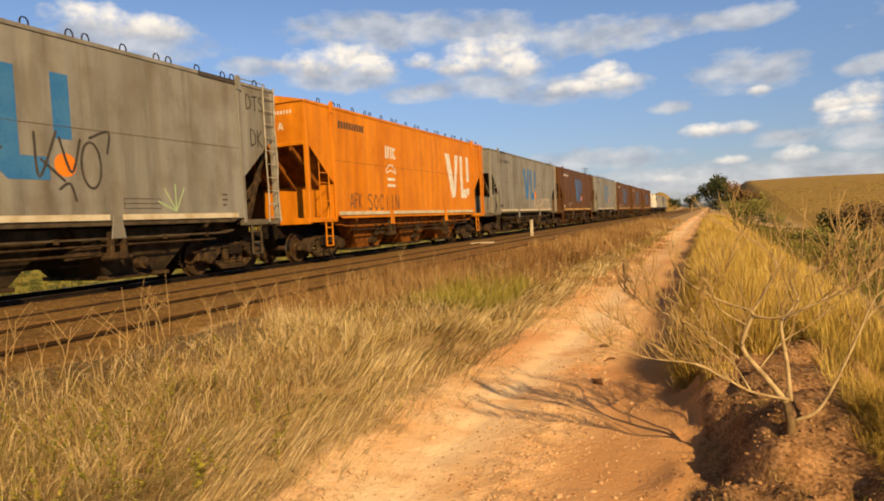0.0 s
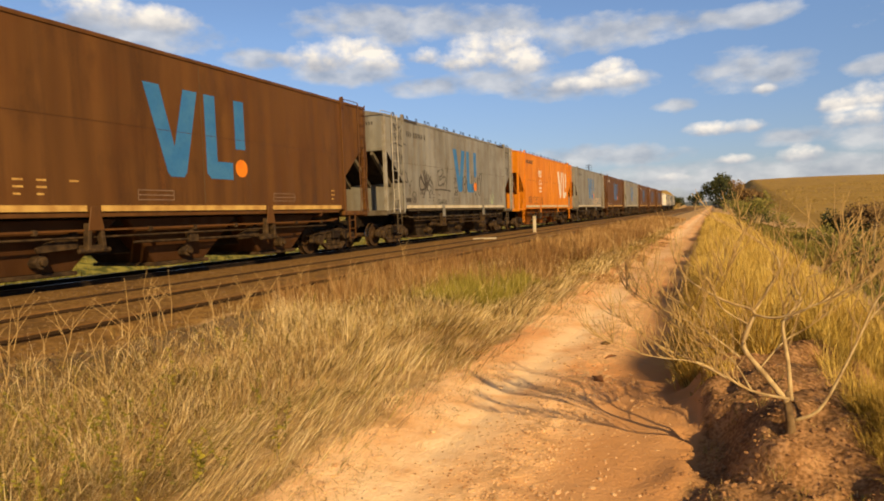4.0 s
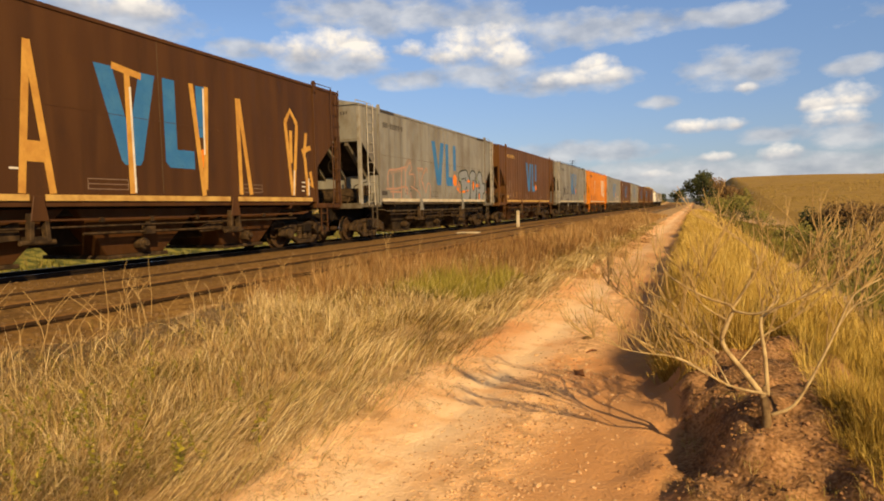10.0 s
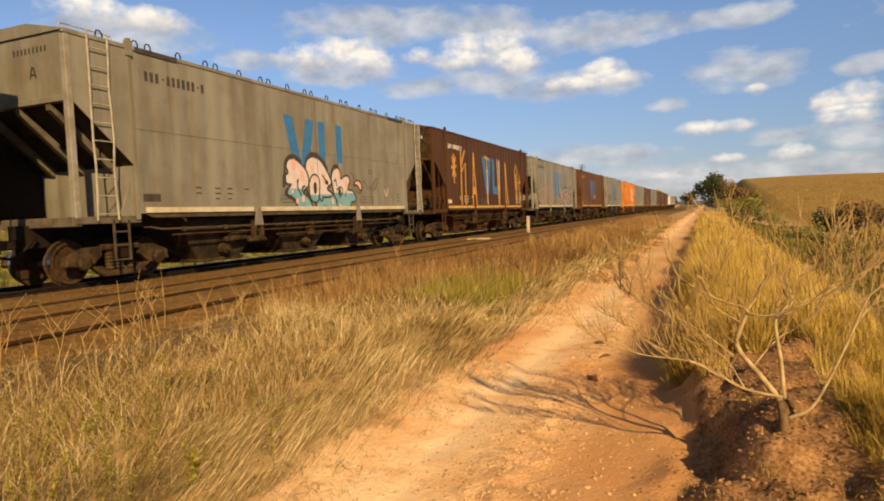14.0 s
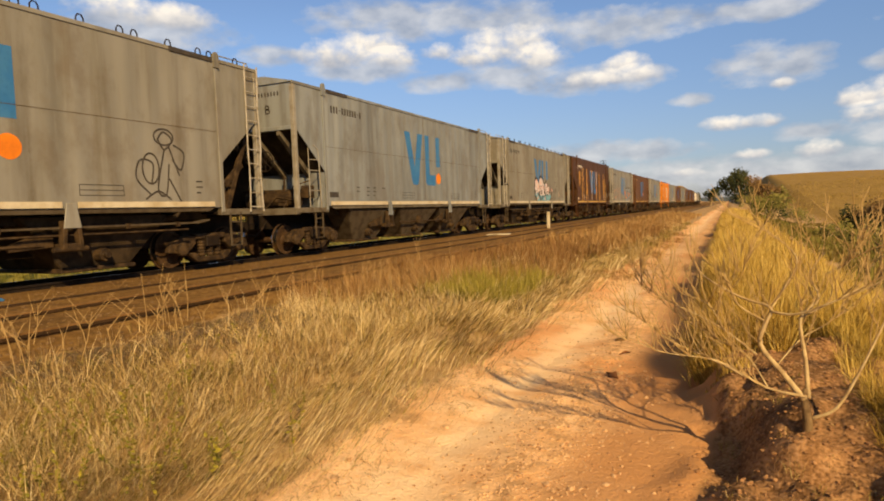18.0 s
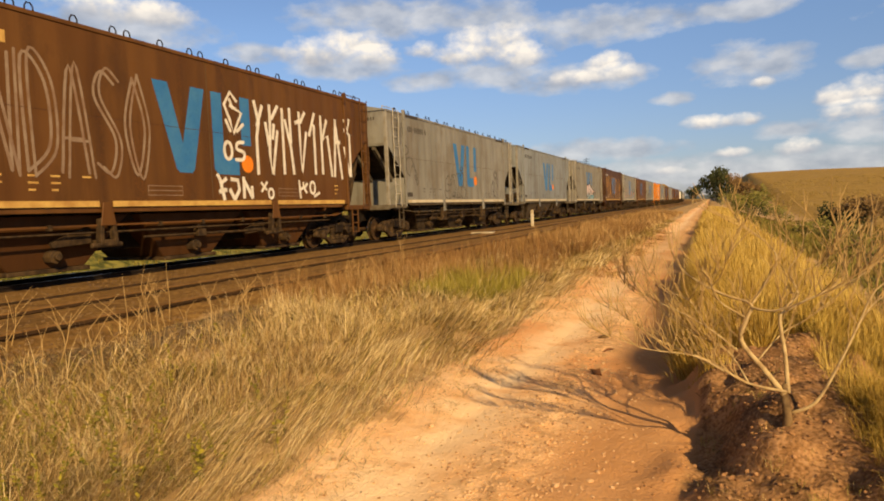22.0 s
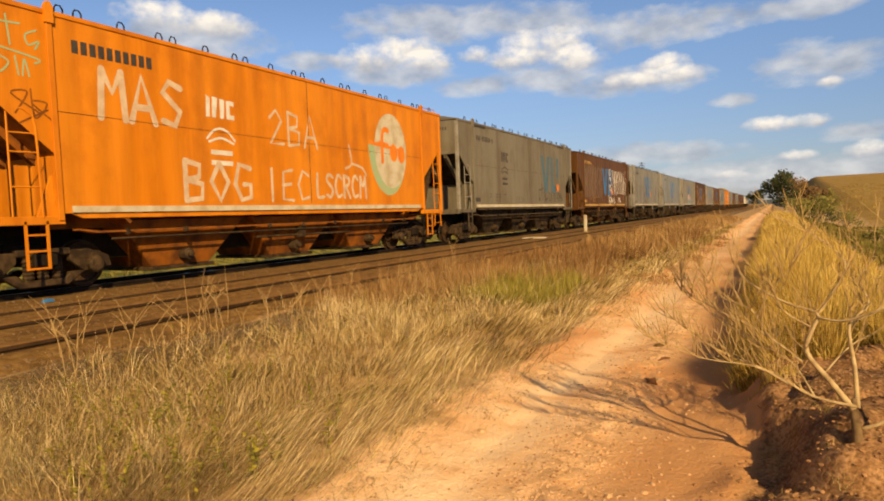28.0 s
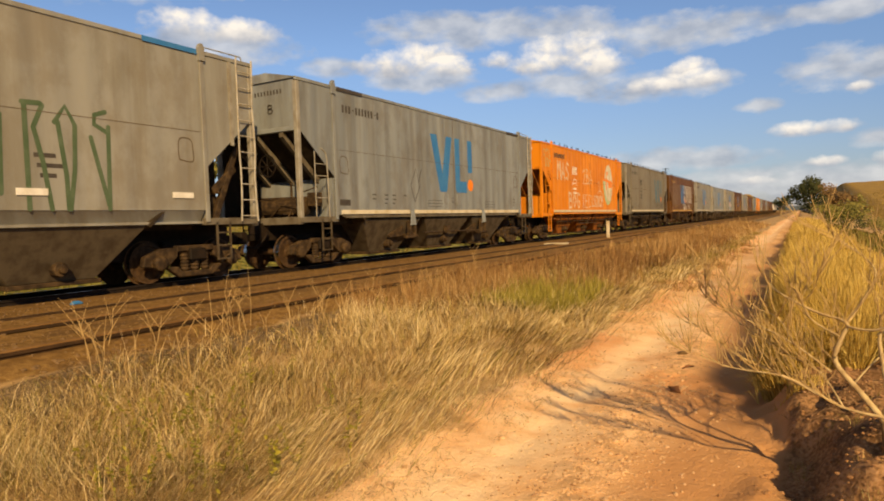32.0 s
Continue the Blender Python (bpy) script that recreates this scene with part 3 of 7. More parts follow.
ground_sheet()


# ---- railway ----
def rail_profile(x, top):
    return [(x - 0.065, top - 0.15), (x + 0.065, top - 0.15), (x + 0.065, top - 0.138), (x + 0.012, top - 0.115), (x + 0.012, top - 0.045), (x + 0.036, top - 0.032),
            (x + 0.034, top), (x - 0.034, top), (x - 0.036, top - 0.032), (x - 0.012, top - 0.045), (x - 0.012, top - 0.115), (x - 0.065, top - 0.138)]


def railway(label, centre, top, mat, y0, y1, sleepers, gauge=GAUGE):
    line = thing("railway_track", label, "railway track", kind="structure")
    for s in (-1, 1):
        rail = part("rail", Shape().prism(rail_profile(centre + s * gauge / 2, top), y0, y1, "y"), mat, line)
        x = centre + s * gauge / 2
        part("rail_head", Shape().box(x - 0.038, x + 0.038, y0, y1, top + 0.003, top + 0.02) if mat is RUSTRAIL else Shape().box(x - 0.022, x + 0.022, y0, y1, top + 0.001, top + 0.004), HEAD if mat is RUSTRAIL else SHINY, rail)
    me = Shape().box(-1.0, 1.0, -0.11, 0.11, -0.14, 0).mesh("sleeper", SLEEPER, 0.02)
    for k in range(sleepers):
        y = 3 + k * 0.62
        part("sleeper", me, None, line, at=pose(centre + random.uniform(-0.05, 0.05), y, top - 0.135 + random.uniform(-0.012, 0.0), 0, 0, random.uniform(-1.5, 1.5)))
    return line


railway("running line with dark worn rails on dusty sleepers", TRACK, RAIL_TOP, OILED, -60, 420, 90)
railway("rusty disused siding half buried in brown dust", SIDING, RAIL_TOP - 0.035, RUSTRAIL, -60, 300, 90, 1.5)
tagged(new("old_rail", Shape().prism(rail_profile(-9.3, RAIL_TOP - 0.055), -60, 300, "y").mesh("old_rail", RUSTRAIL)), "spare rusty rail lying beside the line", "rail", kind="structure")


# ---- hopper wagons ----
HALF, ROOF, SILL, LENGTH, PITCH = 1.40, 4.62, 1.20, 15.0, 16.4
TOP = ROOF
SIDE = [(0.0, TOP), (0.0, 3.45), (1.35, 2.27), (1.35, 1.32), (13.65, 1.32), (13.65, 2.27), (15.0, 3.45), (15.0, TOP)]
SHARED = {}


def shared(key, make):
    if key not in SHARED:
        SHARED[key] = make()
    return SHARED[key]


def flip(shape):
    """The same shape at the other end of the wagon."""
    shape.v = [(-x, LENGTH - y, z) for x, y, z in shape.v]
    return shape


def bogie(parent, y):
    bg = part("bogie", shared("bolster", lambda: Shape().box(-1.02, 1.02, -0.20, 0.20, 0.44, 0.68).box(-0.34, 0.34, -0.34, 0.34, 0.62, 0.84).mesh("bolster", UNDER, 0.02)), None, parent, "grimy four-wheel bogie", at=pose(0, y, 0))
    for e in (-1, 1):
        def frame_side():
            s = Shape()
            s.prism([(-1.18, 0.56), (-1.22, 0.36), (-0.70, 0.30), (-0.44, 0.52), (-0.44, 0.70), (-0.80, 0.70)], e * 0.80, e * 0.94)
            s.prism([(1.18, 0.56), (1.22, 0.36), (0.70, 0.30), (0.44, 0.52), (0.44, 0.70), (0.80, 0.70)], e * 0.80, e * 0.94)
            s.prism([(-0.72, 0.32), (-0.40, 0.10), (0.40, 0.10), (0.72, 0.32), (0.44, 0.32), (0.34, 0.22), (-0.34, 0.22), (-0.44, 0.32)], e * 0.80, e * 0.94)
            s.box(e * 0.80, e * 0.95, -0.46, 0.46, 0.62, 0.74)
            return s.mesh("side_frame", DUSTY, 0.018)
        part("side_frame", shared(("side_frame", e), frame_side), None, bg)

        def springs():
            s = Shape()
            for dy in (-0.24, 0.0, 0.24):
                prof2 = []
                for k in range(12):
                    prof2.append((0.23 + k * 0.034, 0.095 if k % 2 else 0.075))
                sub = Shape().lathe(prof2, 10, "z").shift(e * 0.87, dy, 0)
                s.add(sub.v, sub.f)
            return s.mesh("spring_nest", DUSTY)
        part("spring_nest", shared(("springs", e), springs), None, bg)
        for dy in (-0.88, 0.88):
            part("axle_box", shared(("axle_box", e), lambda: Shape().lathe([(0.92 * e, 0.0), (0.92 * e, 0.15), (1.02 * e, 0.15), (1.05 * e, 0.11), (1.06 * e, 0.0)], 12, "x").mesh("axle_box", DUSTY)), None, bg, at=pose(0, dy, 0.42))
    for dy in (-0.88, 0.88):
        def axle():
            s = Shape().tube([(-0.9, 0, 0), (0.9, 0, 0)], 0.075, 12)
            for e in (-1, 1):
                x = e * 0.535
                s.lathe([(x - e * 0.07, 0.0), (x - e * 0.07, 0.445), (x - e * 0.045, 0.45), (x - e * 0.04, 0.42), (x + e * 0.07, 0.41), (x + e * 0.07, 0.345), (x + e * 0.03, 0.33), (x + e * 0.02, 0.16), (x + e * 0.08, 0.13), (x + e * 0.09, 0.0)], 28, "x")
            me = s.mesh("wheelset", WHEEL)
            me.materials.append(TREAD)
            for p in me.polygons:
                r = math.hypot(p.center[1], p.center[2])
                if r > 0.40 and abs(p.normal[0]) < 0.6:
                    p.material_index = 1
            return me
        part("wheelset", shared("wheelset", axle), None, bg, "rusty wheels with bright treads", at=pose(0, dy, 0.42))
    return bg


def rung_ladder(parent, mat, x, y, z0, z1, width, step, name="ladder"):
    side = Shape()
    for q in (-1, 1):
        n = 7
        side.tube([(x + 0.012 * math.sin(2.1 * k + q), y + q * width / 2 + 0.014 * math.sin(1.7 * k + 2 * q), z0 + (z1 - z0) * k / n) for k in range(n + 1)], 0.02, 5)
    ld = part(name, side, mat, parent)
    me = Shape().tube([(0, -width / 2, 0), (0, width / 2, 0)], 0.013, 6).mesh("rung", mat)
    for k in range(int((z1 - z0) / step)):
        part("rung", me, None, ld, at=pose(x, y, z0 + 0.12 + k * step))
    return ld


def hopper_wagon(mat, stripe, post, tall_near=False, hoops=True, low_far=False, apron=False, brake_near=False, gates=True):
    """An empty at rail level under the rear end, with the parts of one covered hopper wagon."""
    wg = new("hopper_wagon")
    key = mat.name
    rail = LADDER if post is POST_G else post
    sh = lambda k, f: shared((key, k), f)
    for e in (-1, 1):
        part("side_panel", sh(("side", e, apron), lambda: Shape().prism([(y, 1.44 if apron and z == 1.32 else TOP if z > 4.5 else z) for y, z in SIDE], e * HALF, e * (HALF - 0.02)).mesh("side_panel", mat)), None, wg)
        part("panel_seam", sh(("seam", e), lambda: Shape().box(e * HALF, e * (HALF + 0.0046), 1.42, 13.58, 3.0, 3.010).mesh("panel_seam", SEAM if mat not in (BROWN, DARK, ORANGE) else DARK)), None, wg)
        part("centre_seam", sh(("cseam", e), lambda: Shape().box(e * HALF, e * (HALF + 0.0049), 7.79, 7.806, SILL + 0.3, TOP - 0.05).mesh("centre_seam", SEAM)), None, wg)
        part("top_chord", sh(("chord", e), lambda: Shape().box(e * (HALF - 0.05), e * (HALF + 0.022), -0.03, LENGTH + 0.03, TOP - 0.07, TOP + 0.015).mesh("top_chord", mat, 0.01)), None, wg)
        # recessed sill, darkened in colour for the shadow of the body above
        part("side_sill", sh(("sill", e), lambda: Shape().box(e * (HALF - 0.62), e * (HALF - 0.5), 1.35, 13.65, 1.06, 1.33).mesh("side_sill", {ORANGE: SHADE_ORANGE}.get(mat, SHADED_GRIME))), None, wg)
        if not apron:
            part("skirt_plate", sh(("skirt", e), lambda: Shape().prism([(1.55, 1.315), (1.75, 1.235), (13.25, 1.235), (13.45, 1.315)], e * (HALF - 0.05), e * (HALF - 0.014)).mesh("skirt_plate", {COOL: DULL, ORANGE: ORANGE, BROWN: BROWN, DARK: DARK}.get(mat, SKIRT))), None, wg)
        for a, b in ((0.0, 1.42), (13.58, LENGTH)):
            part("platform_edge", sh(("pedge", e, a), lambda: Shape().box(e * (HALF - 0.1), e * (HALF + 0.01), a, b, SILL - 0.06, SILL + 0.08).mesh("platform_edge", DULL if post is POST_G else mat, 0.008)), None, wg)
        if not apron and mat is not COOL:
            part("lower_flange", sh(("flange", e), lambda: Shape().prism([(1.7, 1.03), (2.0, 0.975), (13.0, 0.975), (13.3, 1.03), (13.3, 1.06), (12.95, 1.012), (2.05, 1.012), (1.7, 1.06)], e * (HALF - 0.26), e * (HALF - 0.06)).mesh("lower_flange", {ORANGE: SHADE_ORANGE, BROWN: BROWN, DARK: DARK}.get(mat, SKIRT))), None, wg)
            for y in (2.6, 3.9, 6.3, 7.5, 8.8, 11.2, 12.4):
                part("flange_clip", sh(("clip", e), lambda: Shape().box(e * (HALF - 0.1), e * (HALF - 0.03), -0.035, 0.035, 0.93, 1.03).mesh("flange_clip", DUSTY)), None, wg, at=pose(0, y, 0))
        if mat is not COOL and not apron:
            part("air_pipe", shared(("pipe", e), lambda: Shape().tube([(e * 1.3, 2.3, 0.86), (e * 1.3, 12.7, 0.86)], 0.022, 6).mesh("air_pipe", DUSTY)), None, wg)
        for y in (1.35, 13.65):
            part("side_post", sh(("spost", e, y), lambda: Shape().box(e * HALF, e * (HALF + 0.035), y - 0.05, y + 0.05, SILL, TOP - 0.07).mesh("side_post", mat, 0.008)), None, wg)
            part("lifting_lug", sh(("lug", e, y), lambda: Shape().prism([(y - 0.07, TOP - 0.2), (y + 0.07, TOP - 0.2), (y + 0.07, TOP + 0.06), (y + 0.03, TOP + 0.14), (y - 0.03, TOP + 0.14), (y - 0.07, TOP + 0.06)], e * (HALF - 0.02), e * (HALF + 0.06)).mesh("lifting_lug", mat)), None, wg)
        for y in (0.05, 14.95):
            part("corner_post", sh(("cpost", e, y, post.name), lambda: Shape().box(e * (HALF - 0.11), e * (HALF + 0.012), y - 0.06, y + 0.06, SILL + 0.05, TOP - 0.07).mesh("corner_post", post, 0.012)), None, wg)
        if apron:
            part("apron", Shape().prism([(e * x, z) for x, z in ((1.398, 1.45), (1.24, 1.225), (1.34, 1.215), (1.34, 1.175), (1.1, 1.175), (1.1, 1.45))], 1.4, 13.6, "y"), mat, wg, "apron slanting in under the body")
            part("side_post", Shape().box(e * HALF, e * (HALF + 0.03), 14.33, 14.41, 2.8, TOP - 0.07), POST_G, wg)
        for a, b in ((1.55, 4.85), (5.15, 9.85), (10.15, 13.4)) if gates and not apron else ((1.55, 13.4),) if not apron else ((3.0, 3.45), (6.0, 6.45), (10.07, 10.54), (12.85, 13.32)):
            part("side_stripe", shared(("stripe", stripe.name, e, a, b), lambda: Shape().box(e * (HALF + 0.003), e * (HALF + 0.024), a, b, 1.335, 1.445).mesh("side_stripe", stripe)), None, wg, at=pose(0, 0, 0.34) if apron else None)
        for y in (5.0, 10.0) if gates and not apron else ():
            def bracket():
                s = Shape()
                for q in (-1, 1):
                    s.prism([(y + q * 0.16, 1.12), (y + q * 0.08, 1.12), (y + q * 0.12, 0.62), (y + q * 0.20, 0.62)], e * (HALF - 0.1), e * (HALF + 0.04))
                s.box(e * (HALF - 0.3), e * (HALF + 0.02), y - 0.16, y + 0.16, 0.6, 0.72)
                s.tube([(e * (HALF - 0.02), y - 0.35, 0.62), (e * (HALF - 0.02), y + 0.3, 0.62)], 0.05, 8)
                s.prism([(y - 1.0, 0.72), (y - 0.2, 1.0), (y - 0.2, 0.66), (y - 0.95, 0.62)], e * (HALF - 0.28), e * (HALF - 0.2))
                return s.mesh("gate_lever", DUSTY, 0.01)
            part("gate_lever", shared(("bracket", e, y), bracket), None, wg)
            part("gate_bracket", sh(("gusset", e, y), lambda: Shape().prism([(y - 0.09, 1.42), (y + 0.09, 1.42), (y + 0.17, 0.98), (y - 0.17, 0.98)], e * (HALF + 0.02), e * (HALF + 0.05)).mesh("gate_bracket", mat, 0.01)), None, wg)
        if hoops:
            def hoop():
                pts = [(0, -0.075, -0.05), (0, -0.07, 0.07), (0, -0.035, 0.125), (0, 0.035, 0.125), (0, 0.07, 0.07), (0, 0.075, -0.05)]
                return Shape().tube(pts, 0.014, 6).mesh("roof_hoop", UNDER)
            for k in range(15 if e == 1 else 7):
                y = 0.75 + k * (0.97 if e == 1 else 2.0)
                for d in ((0.0,) if k % 2 == 0 else (-0.16, 0.16)):
                    if y + d < 14.8:
                        part("roof_hoop", shared("hoop", hoop), None, wg, at=pose(e * (HALF - 0.03), y + d, TOP + 0.02))
    part("roof", sh("roof", lambda: Shape().prism([(-HALF, TOP - 0.02), (-HALF, TOP + 0.005), (-0.5, TOP + 0.2), (0.5, TOP + 0.2), (HALF, TOP + 0.005), (HALF, TOP - 0.02)], -0.04, LENGTH + 0.04, "y").mesh("roof", mat)), None, wg)
    part("roof_hatch", sh("hatch", lambda: Shape().box(-0.3, 0.3, 0.9, 14.1, TOP + 0.19, TOP + 0.26).mesh("roof_hatch", mat, 0.02)), None, wg)
    for end in (0, 1):
        turn = (lambda s: s) if end == 0 else flip
        part("end_panel", sh(("endp", end), lambda: turn(Shape().box(-HALF + 0.02, HALF - 0.02, 0.0, 0.03, 3.45, TOP)).mesh("end_panel", DUSTY if mat is DARK else mat)), None, wg)
        # slope sheets are painted darker than the body to stand for their shade
        part("slope_sheet", sh(("slope", end), lambda: turn(Shape().prism([(0.02, 3.46), (0.06, 3.46), (2.68, 1.16), (2.64, 1.12)], -HALF + 0.03, HALF - 0.03)).mesh("slope_sheet", {ORANGE: SHADE_ORANGE, BROWN: DARK, DARK: DARK}.get(mat, SHADED_GRIME))), None, wg)
        for x in (-0.85, 0.0, 0.85):
            # grey and orange wagons' ribs are darkened in colour for the shade there
            part("slope_rib", sh(("rib", end, x), lambda: turn(Shape().prism([(0.02, 3.40), (0.02, 3.24), (2.1, 1.42), (2.1, 1.62)], x - 0.06, x + 0.06)).mesh("slope_rib", DUSTY if mat is DARK else DULL if post is POST_G else SHADE_ORANGE if mat is ORANGE else mat)), None, wg)
        part("end_sill", sh(("esill", end), lambda: turn(Shape().box(-HALF + 0.02, HALF - 0.02, -0.05, 0.14, SILL - 0.1, SILL + 0.08)).mesh("end_sill", DULL if post is POST_G else mat, 0.012)), None, wg)
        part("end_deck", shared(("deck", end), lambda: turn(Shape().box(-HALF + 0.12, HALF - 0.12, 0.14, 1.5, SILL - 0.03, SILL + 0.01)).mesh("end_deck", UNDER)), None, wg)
        part("bulkhead", sh(("bulk", end), lambda: turn(Shape().box(-HALF + 0.03, HALF - 0.03, 1.28, 1.34, SILL, 2.27)).mesh("bulkhead", mat)), None, wg)
        part("end_gusset", sh(("gusset", end), lambda: turn(Shape().prism([(0.98, SILL), (1.28, SILL), (1.28, 1.95)], HALF - 0.12, HALF - 0.06)).mesh("end_gusset", mat)), None, wg)
        if not end:
            # made-up near-black sheet that closes the far opening, in place of shade
            part("equipment_cabinet", shared("gap_sheet", lambda: Shape().prism([(0.08, SILL + 0.08), (1.27, SILL + 0.08), (1.27, 2.3), (0.15, 3.2), (0.08, 3.2)], -1.36, -1.22).mesh("equipment_cabinet", UNDER)), None, wg)
        if end:
            part("end_frame", shared("end_frame", lambda: turn(Shape().box(-0.4, 0.65, 0.25, 0.5, SILL, 3.3)).mesh("end_frame", UNDER, 0.01)), None, wg)
        if end and not brake_near:
            part("brace", shared("brace", lambda: turn(Shape().prism([(0.12, 3.0), (0.24, 3.0), (1.02, SILL + 0.02), (0.86, SILL + 0.02)], -1.15, -1.05).prism([(0.30, 2.3), (0.38, 2.42), (0.98, 1.9), (0.9, 1.78)], -1.14, -1.06)).mesh("brace", DUSTY, 0.01)), None, wg)
        part("end_beam", sh(("ebeam", end), lambda: turn(Shape().box(-HALF + 0.1, HALF - 0.1, -0.01, 0.12, 3.36, 3.47)).mesh("end_beam", mat, 0.01)), None, wg)
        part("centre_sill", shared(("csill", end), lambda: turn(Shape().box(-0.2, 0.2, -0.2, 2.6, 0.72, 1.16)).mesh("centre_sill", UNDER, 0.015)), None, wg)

        def coupler():
            s = Shape().box(-0.09, 0.09, -0.62, -0.1, 0.72, 0.90)
            s.prism([(-0.16, -0.62), (0.16, -0.55), (0.2, -0.78), (0.05, -0.72), (-0.05, -0.80), (-0.18, -0.74)], 0.66, 0.96, "z")
            return turn(s).mesh("coupler", UNDER, 0.02)
        part("coupler", shared(("coupler", end), coupler), None, wg)

        def hose():
            return turn(Shape().tube([(0.35, -0.05, 0.95), (0.38, -0.25, 0.75), (0.30, -0.45, 0.55), (0.22, -0.65, 0.6)], 0.03, 6)).mesh("brake_hose", UNDER, 0, True)
        part("brake_hose", shared(("hose", end), hose), None, wg)
        if (end == 0) == brake_near:
            def gear():
                s = Shape().box(-1.0, -0.35, 0.75, 1.2, SILL, 1.75).box(0.95, 1.2, 0.75, 1.05, 1.55, 1.9)
                s.tube([(0.2, 1.0, SILL), (0.2, 1.0, 2.2)], 0.035, 6)
                s.tube([(-1.2, 0.85, 1.82), (1.25, 0.85, 1.78)], 0.03, 6)
                s.tube([(0.55, 0.4, SILL), (0.75, 0.7, 1.9), (1.1, 1.0, 2.05)], 0.022, 6)
                s.tube([(-0.2, 0.5, SILL + 0.02), (0.3, 0.5, 1.6), (0.9, 0.5, 1.5)], 0.022, 6)
                s.box(0.3, 0.62, 0.55, 0.8, 1.35, 1.62)
                return turn(s).mesh("brake_gear", DUSTY, 0.012)
            part("brake_gear", shared(("gear", end), gear), None, wg)

            def tank():
                s = Shape().tube([(-0.9, 0.75, 1.55), (-0.86, 0.75, 1.55), (0.86, 0.75, 1.55), (0.9, 0.75, 1.55)], [0.12, 0.24, 0.24, 0.12], 14)
                for x in (-0.5, 0.5):
                    s.box(x - 0.05, x + 0.05, 0.6, 0.9, SILL, 1.4)
                return turn(s).mesh("air_reservoir", DUSTY)
            part("air_reservoir", shared(("tank", end), tank), None, wg)
        y = 0.95 if end == 0 else 14.05
        for e in (-1, 1):
            def step_ladder():
                s = Shape()
                for q in (-0.17, 0.17):
                    s.box(e * (HALF - 0.02), e * (HALF + 0.01), y + q - 0.02, y + q + 0.02, 0.42, SILL)
                for z in (0.44, 0.72, 0.98):
                    s.box(e * (HALF - 0.04), e * (HALF + 0.015), y - 0.17, y + 0.17, z - 0.015, z + 0.015)
                return s.mesh("foot_step", SKIRT if post is POST_G else post)
            part("foot_step", sh(("step", e, end), step_ladder), None, wg)

            def grab():
                s = Shape().tube([(e * (HALF - 0.05), y - 0.32, 2.98), (e * HALF, y - 0.1, 2.98), (e * HALF, y + 0.05, 2.88), (e * HALF, y + 0.09, 2.7), (e * HALF, y + 0.12, SILL + 0.05)], 0.02, 6)
                for z in (1.75, 2.3, 2.6):
                    s.tube([(e * (HALF - 0.05), y - 0.32, z), (e * HALF, y + 0.1, z)], 0.014, 6)
                s.tube([(e * (HALF - 0.05), y - 0.32, SILL), (e * (HALF - 0.05), y - 0.32, 2.98)], 0.016, 6)
                return s.mesh("grab_rail", post)
            if end == 0 and not tall_near:
                part("grab_rail", sh(("grab", e, end, post.name), grab), None, wg)
    for e in (-1, 1):
        if not low_far:
            rung_ladder(wg, rail, e * (HALF + 0.07), 14.72, SILL, TOP + 0.05, 0.42, 0.34)
        else:
            rung_ladder(wg, DUSTY if post is POST_G else post, e * (HALF + 0.0), 14.62, SILL - 0.5, 3.1, 0.42, 0.34)
        if tall_near:
            rung_ladder(wg, rail, e * (HALF + 0.07), 0.62, SILL, TOP + 0.05, 0.42, 0.34)
            part("roof_rail", sh(("nrail", e), lambda: Shape().tube([(e * (HALF - 0.15), 0.0, TOP), (e * (HALF - 0.15), 0.05, TOP + 0.14), (e * (HALF - 0.15), 1.1, TOP + 0.14), (e * (HALF - 0.15), 1.15, TOP)], 0.014, 6).mesh("roof_rail", rail)), None, wg)
    part("roof_rail", sh("rrail", lambda: Shape().tube([(HALF - 0.1, 13.7, TOP), (HALF - 0.1, 13.75, TOP + 0.13), (HALF - 0.1, 14.8, TOP + 0.13), (HALF - 0.1, 14.85, TOP)], 0.014, 6).mesh("roof_rail", post)), None, wg)

    def brake_wheel():
        s = Shape()
        pts = [(0.45 + 0.27 * math.cos(a), -0.08, 2.55 + 0.27 * math.sin(a)) for a in [k * math.pi / 8 for k in range(17)]]
        s.tube(pts, 0.016, 6)
        for k in range(4):
            a = k * math.pi / 4
            s.tube([(0.45 + 0.27 * math.cos(a), -0.08, 2.55 + 0.27 * math.sin(a)), (0.45 - 0.27 * math.cos(a), -0.08, 2.55 - 0.27 * math.sin(a))], 0.012, 5)
        return (s if brake_near else flip(s)).mesh("brake_wheel", UNDER)
    part("brake_wheel", shared(("bwheel", brake_near), brake_wheel), None, wg)
    # box between the chutes, its shade painted in as near-black
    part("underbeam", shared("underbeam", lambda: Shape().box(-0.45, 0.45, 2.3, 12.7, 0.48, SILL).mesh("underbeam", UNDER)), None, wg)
    for c in (4.15, 7.5, 10.85):
        def chute():
            t, b = (1.56, 0.72)
            k = 1.30 if mat is COOL or apron else 1.12
            v = [(-k, c - t, SILL), (k, c - t, SILL), (k, c + t, SILL), (-k, c + t, SILL), (-0.86, c - b, 0.24), (0.86, c - b, 0.24), (0.86, c + b, 0.24), (-0.86, c + b, 0.24)]
            s = Shape().add(v, [(0, 1, 2, 3), (7, 6, 5, 4), (0, 4, 5, 1), (1, 5, 6, 2), (2, 6, 7, 3), (3, 7, 4, 0)])
            # orange and most grey chutes carry under-body shade in their colour
            return s.mesh("hopper_chute", {COOL: SKIRT, PALE_GREY: SKIRT, ORANGE: SHADE_ORANGE, BROWN: DARK, DARK: DARK}.get(mat, SHADED_GRIME), 0.02)
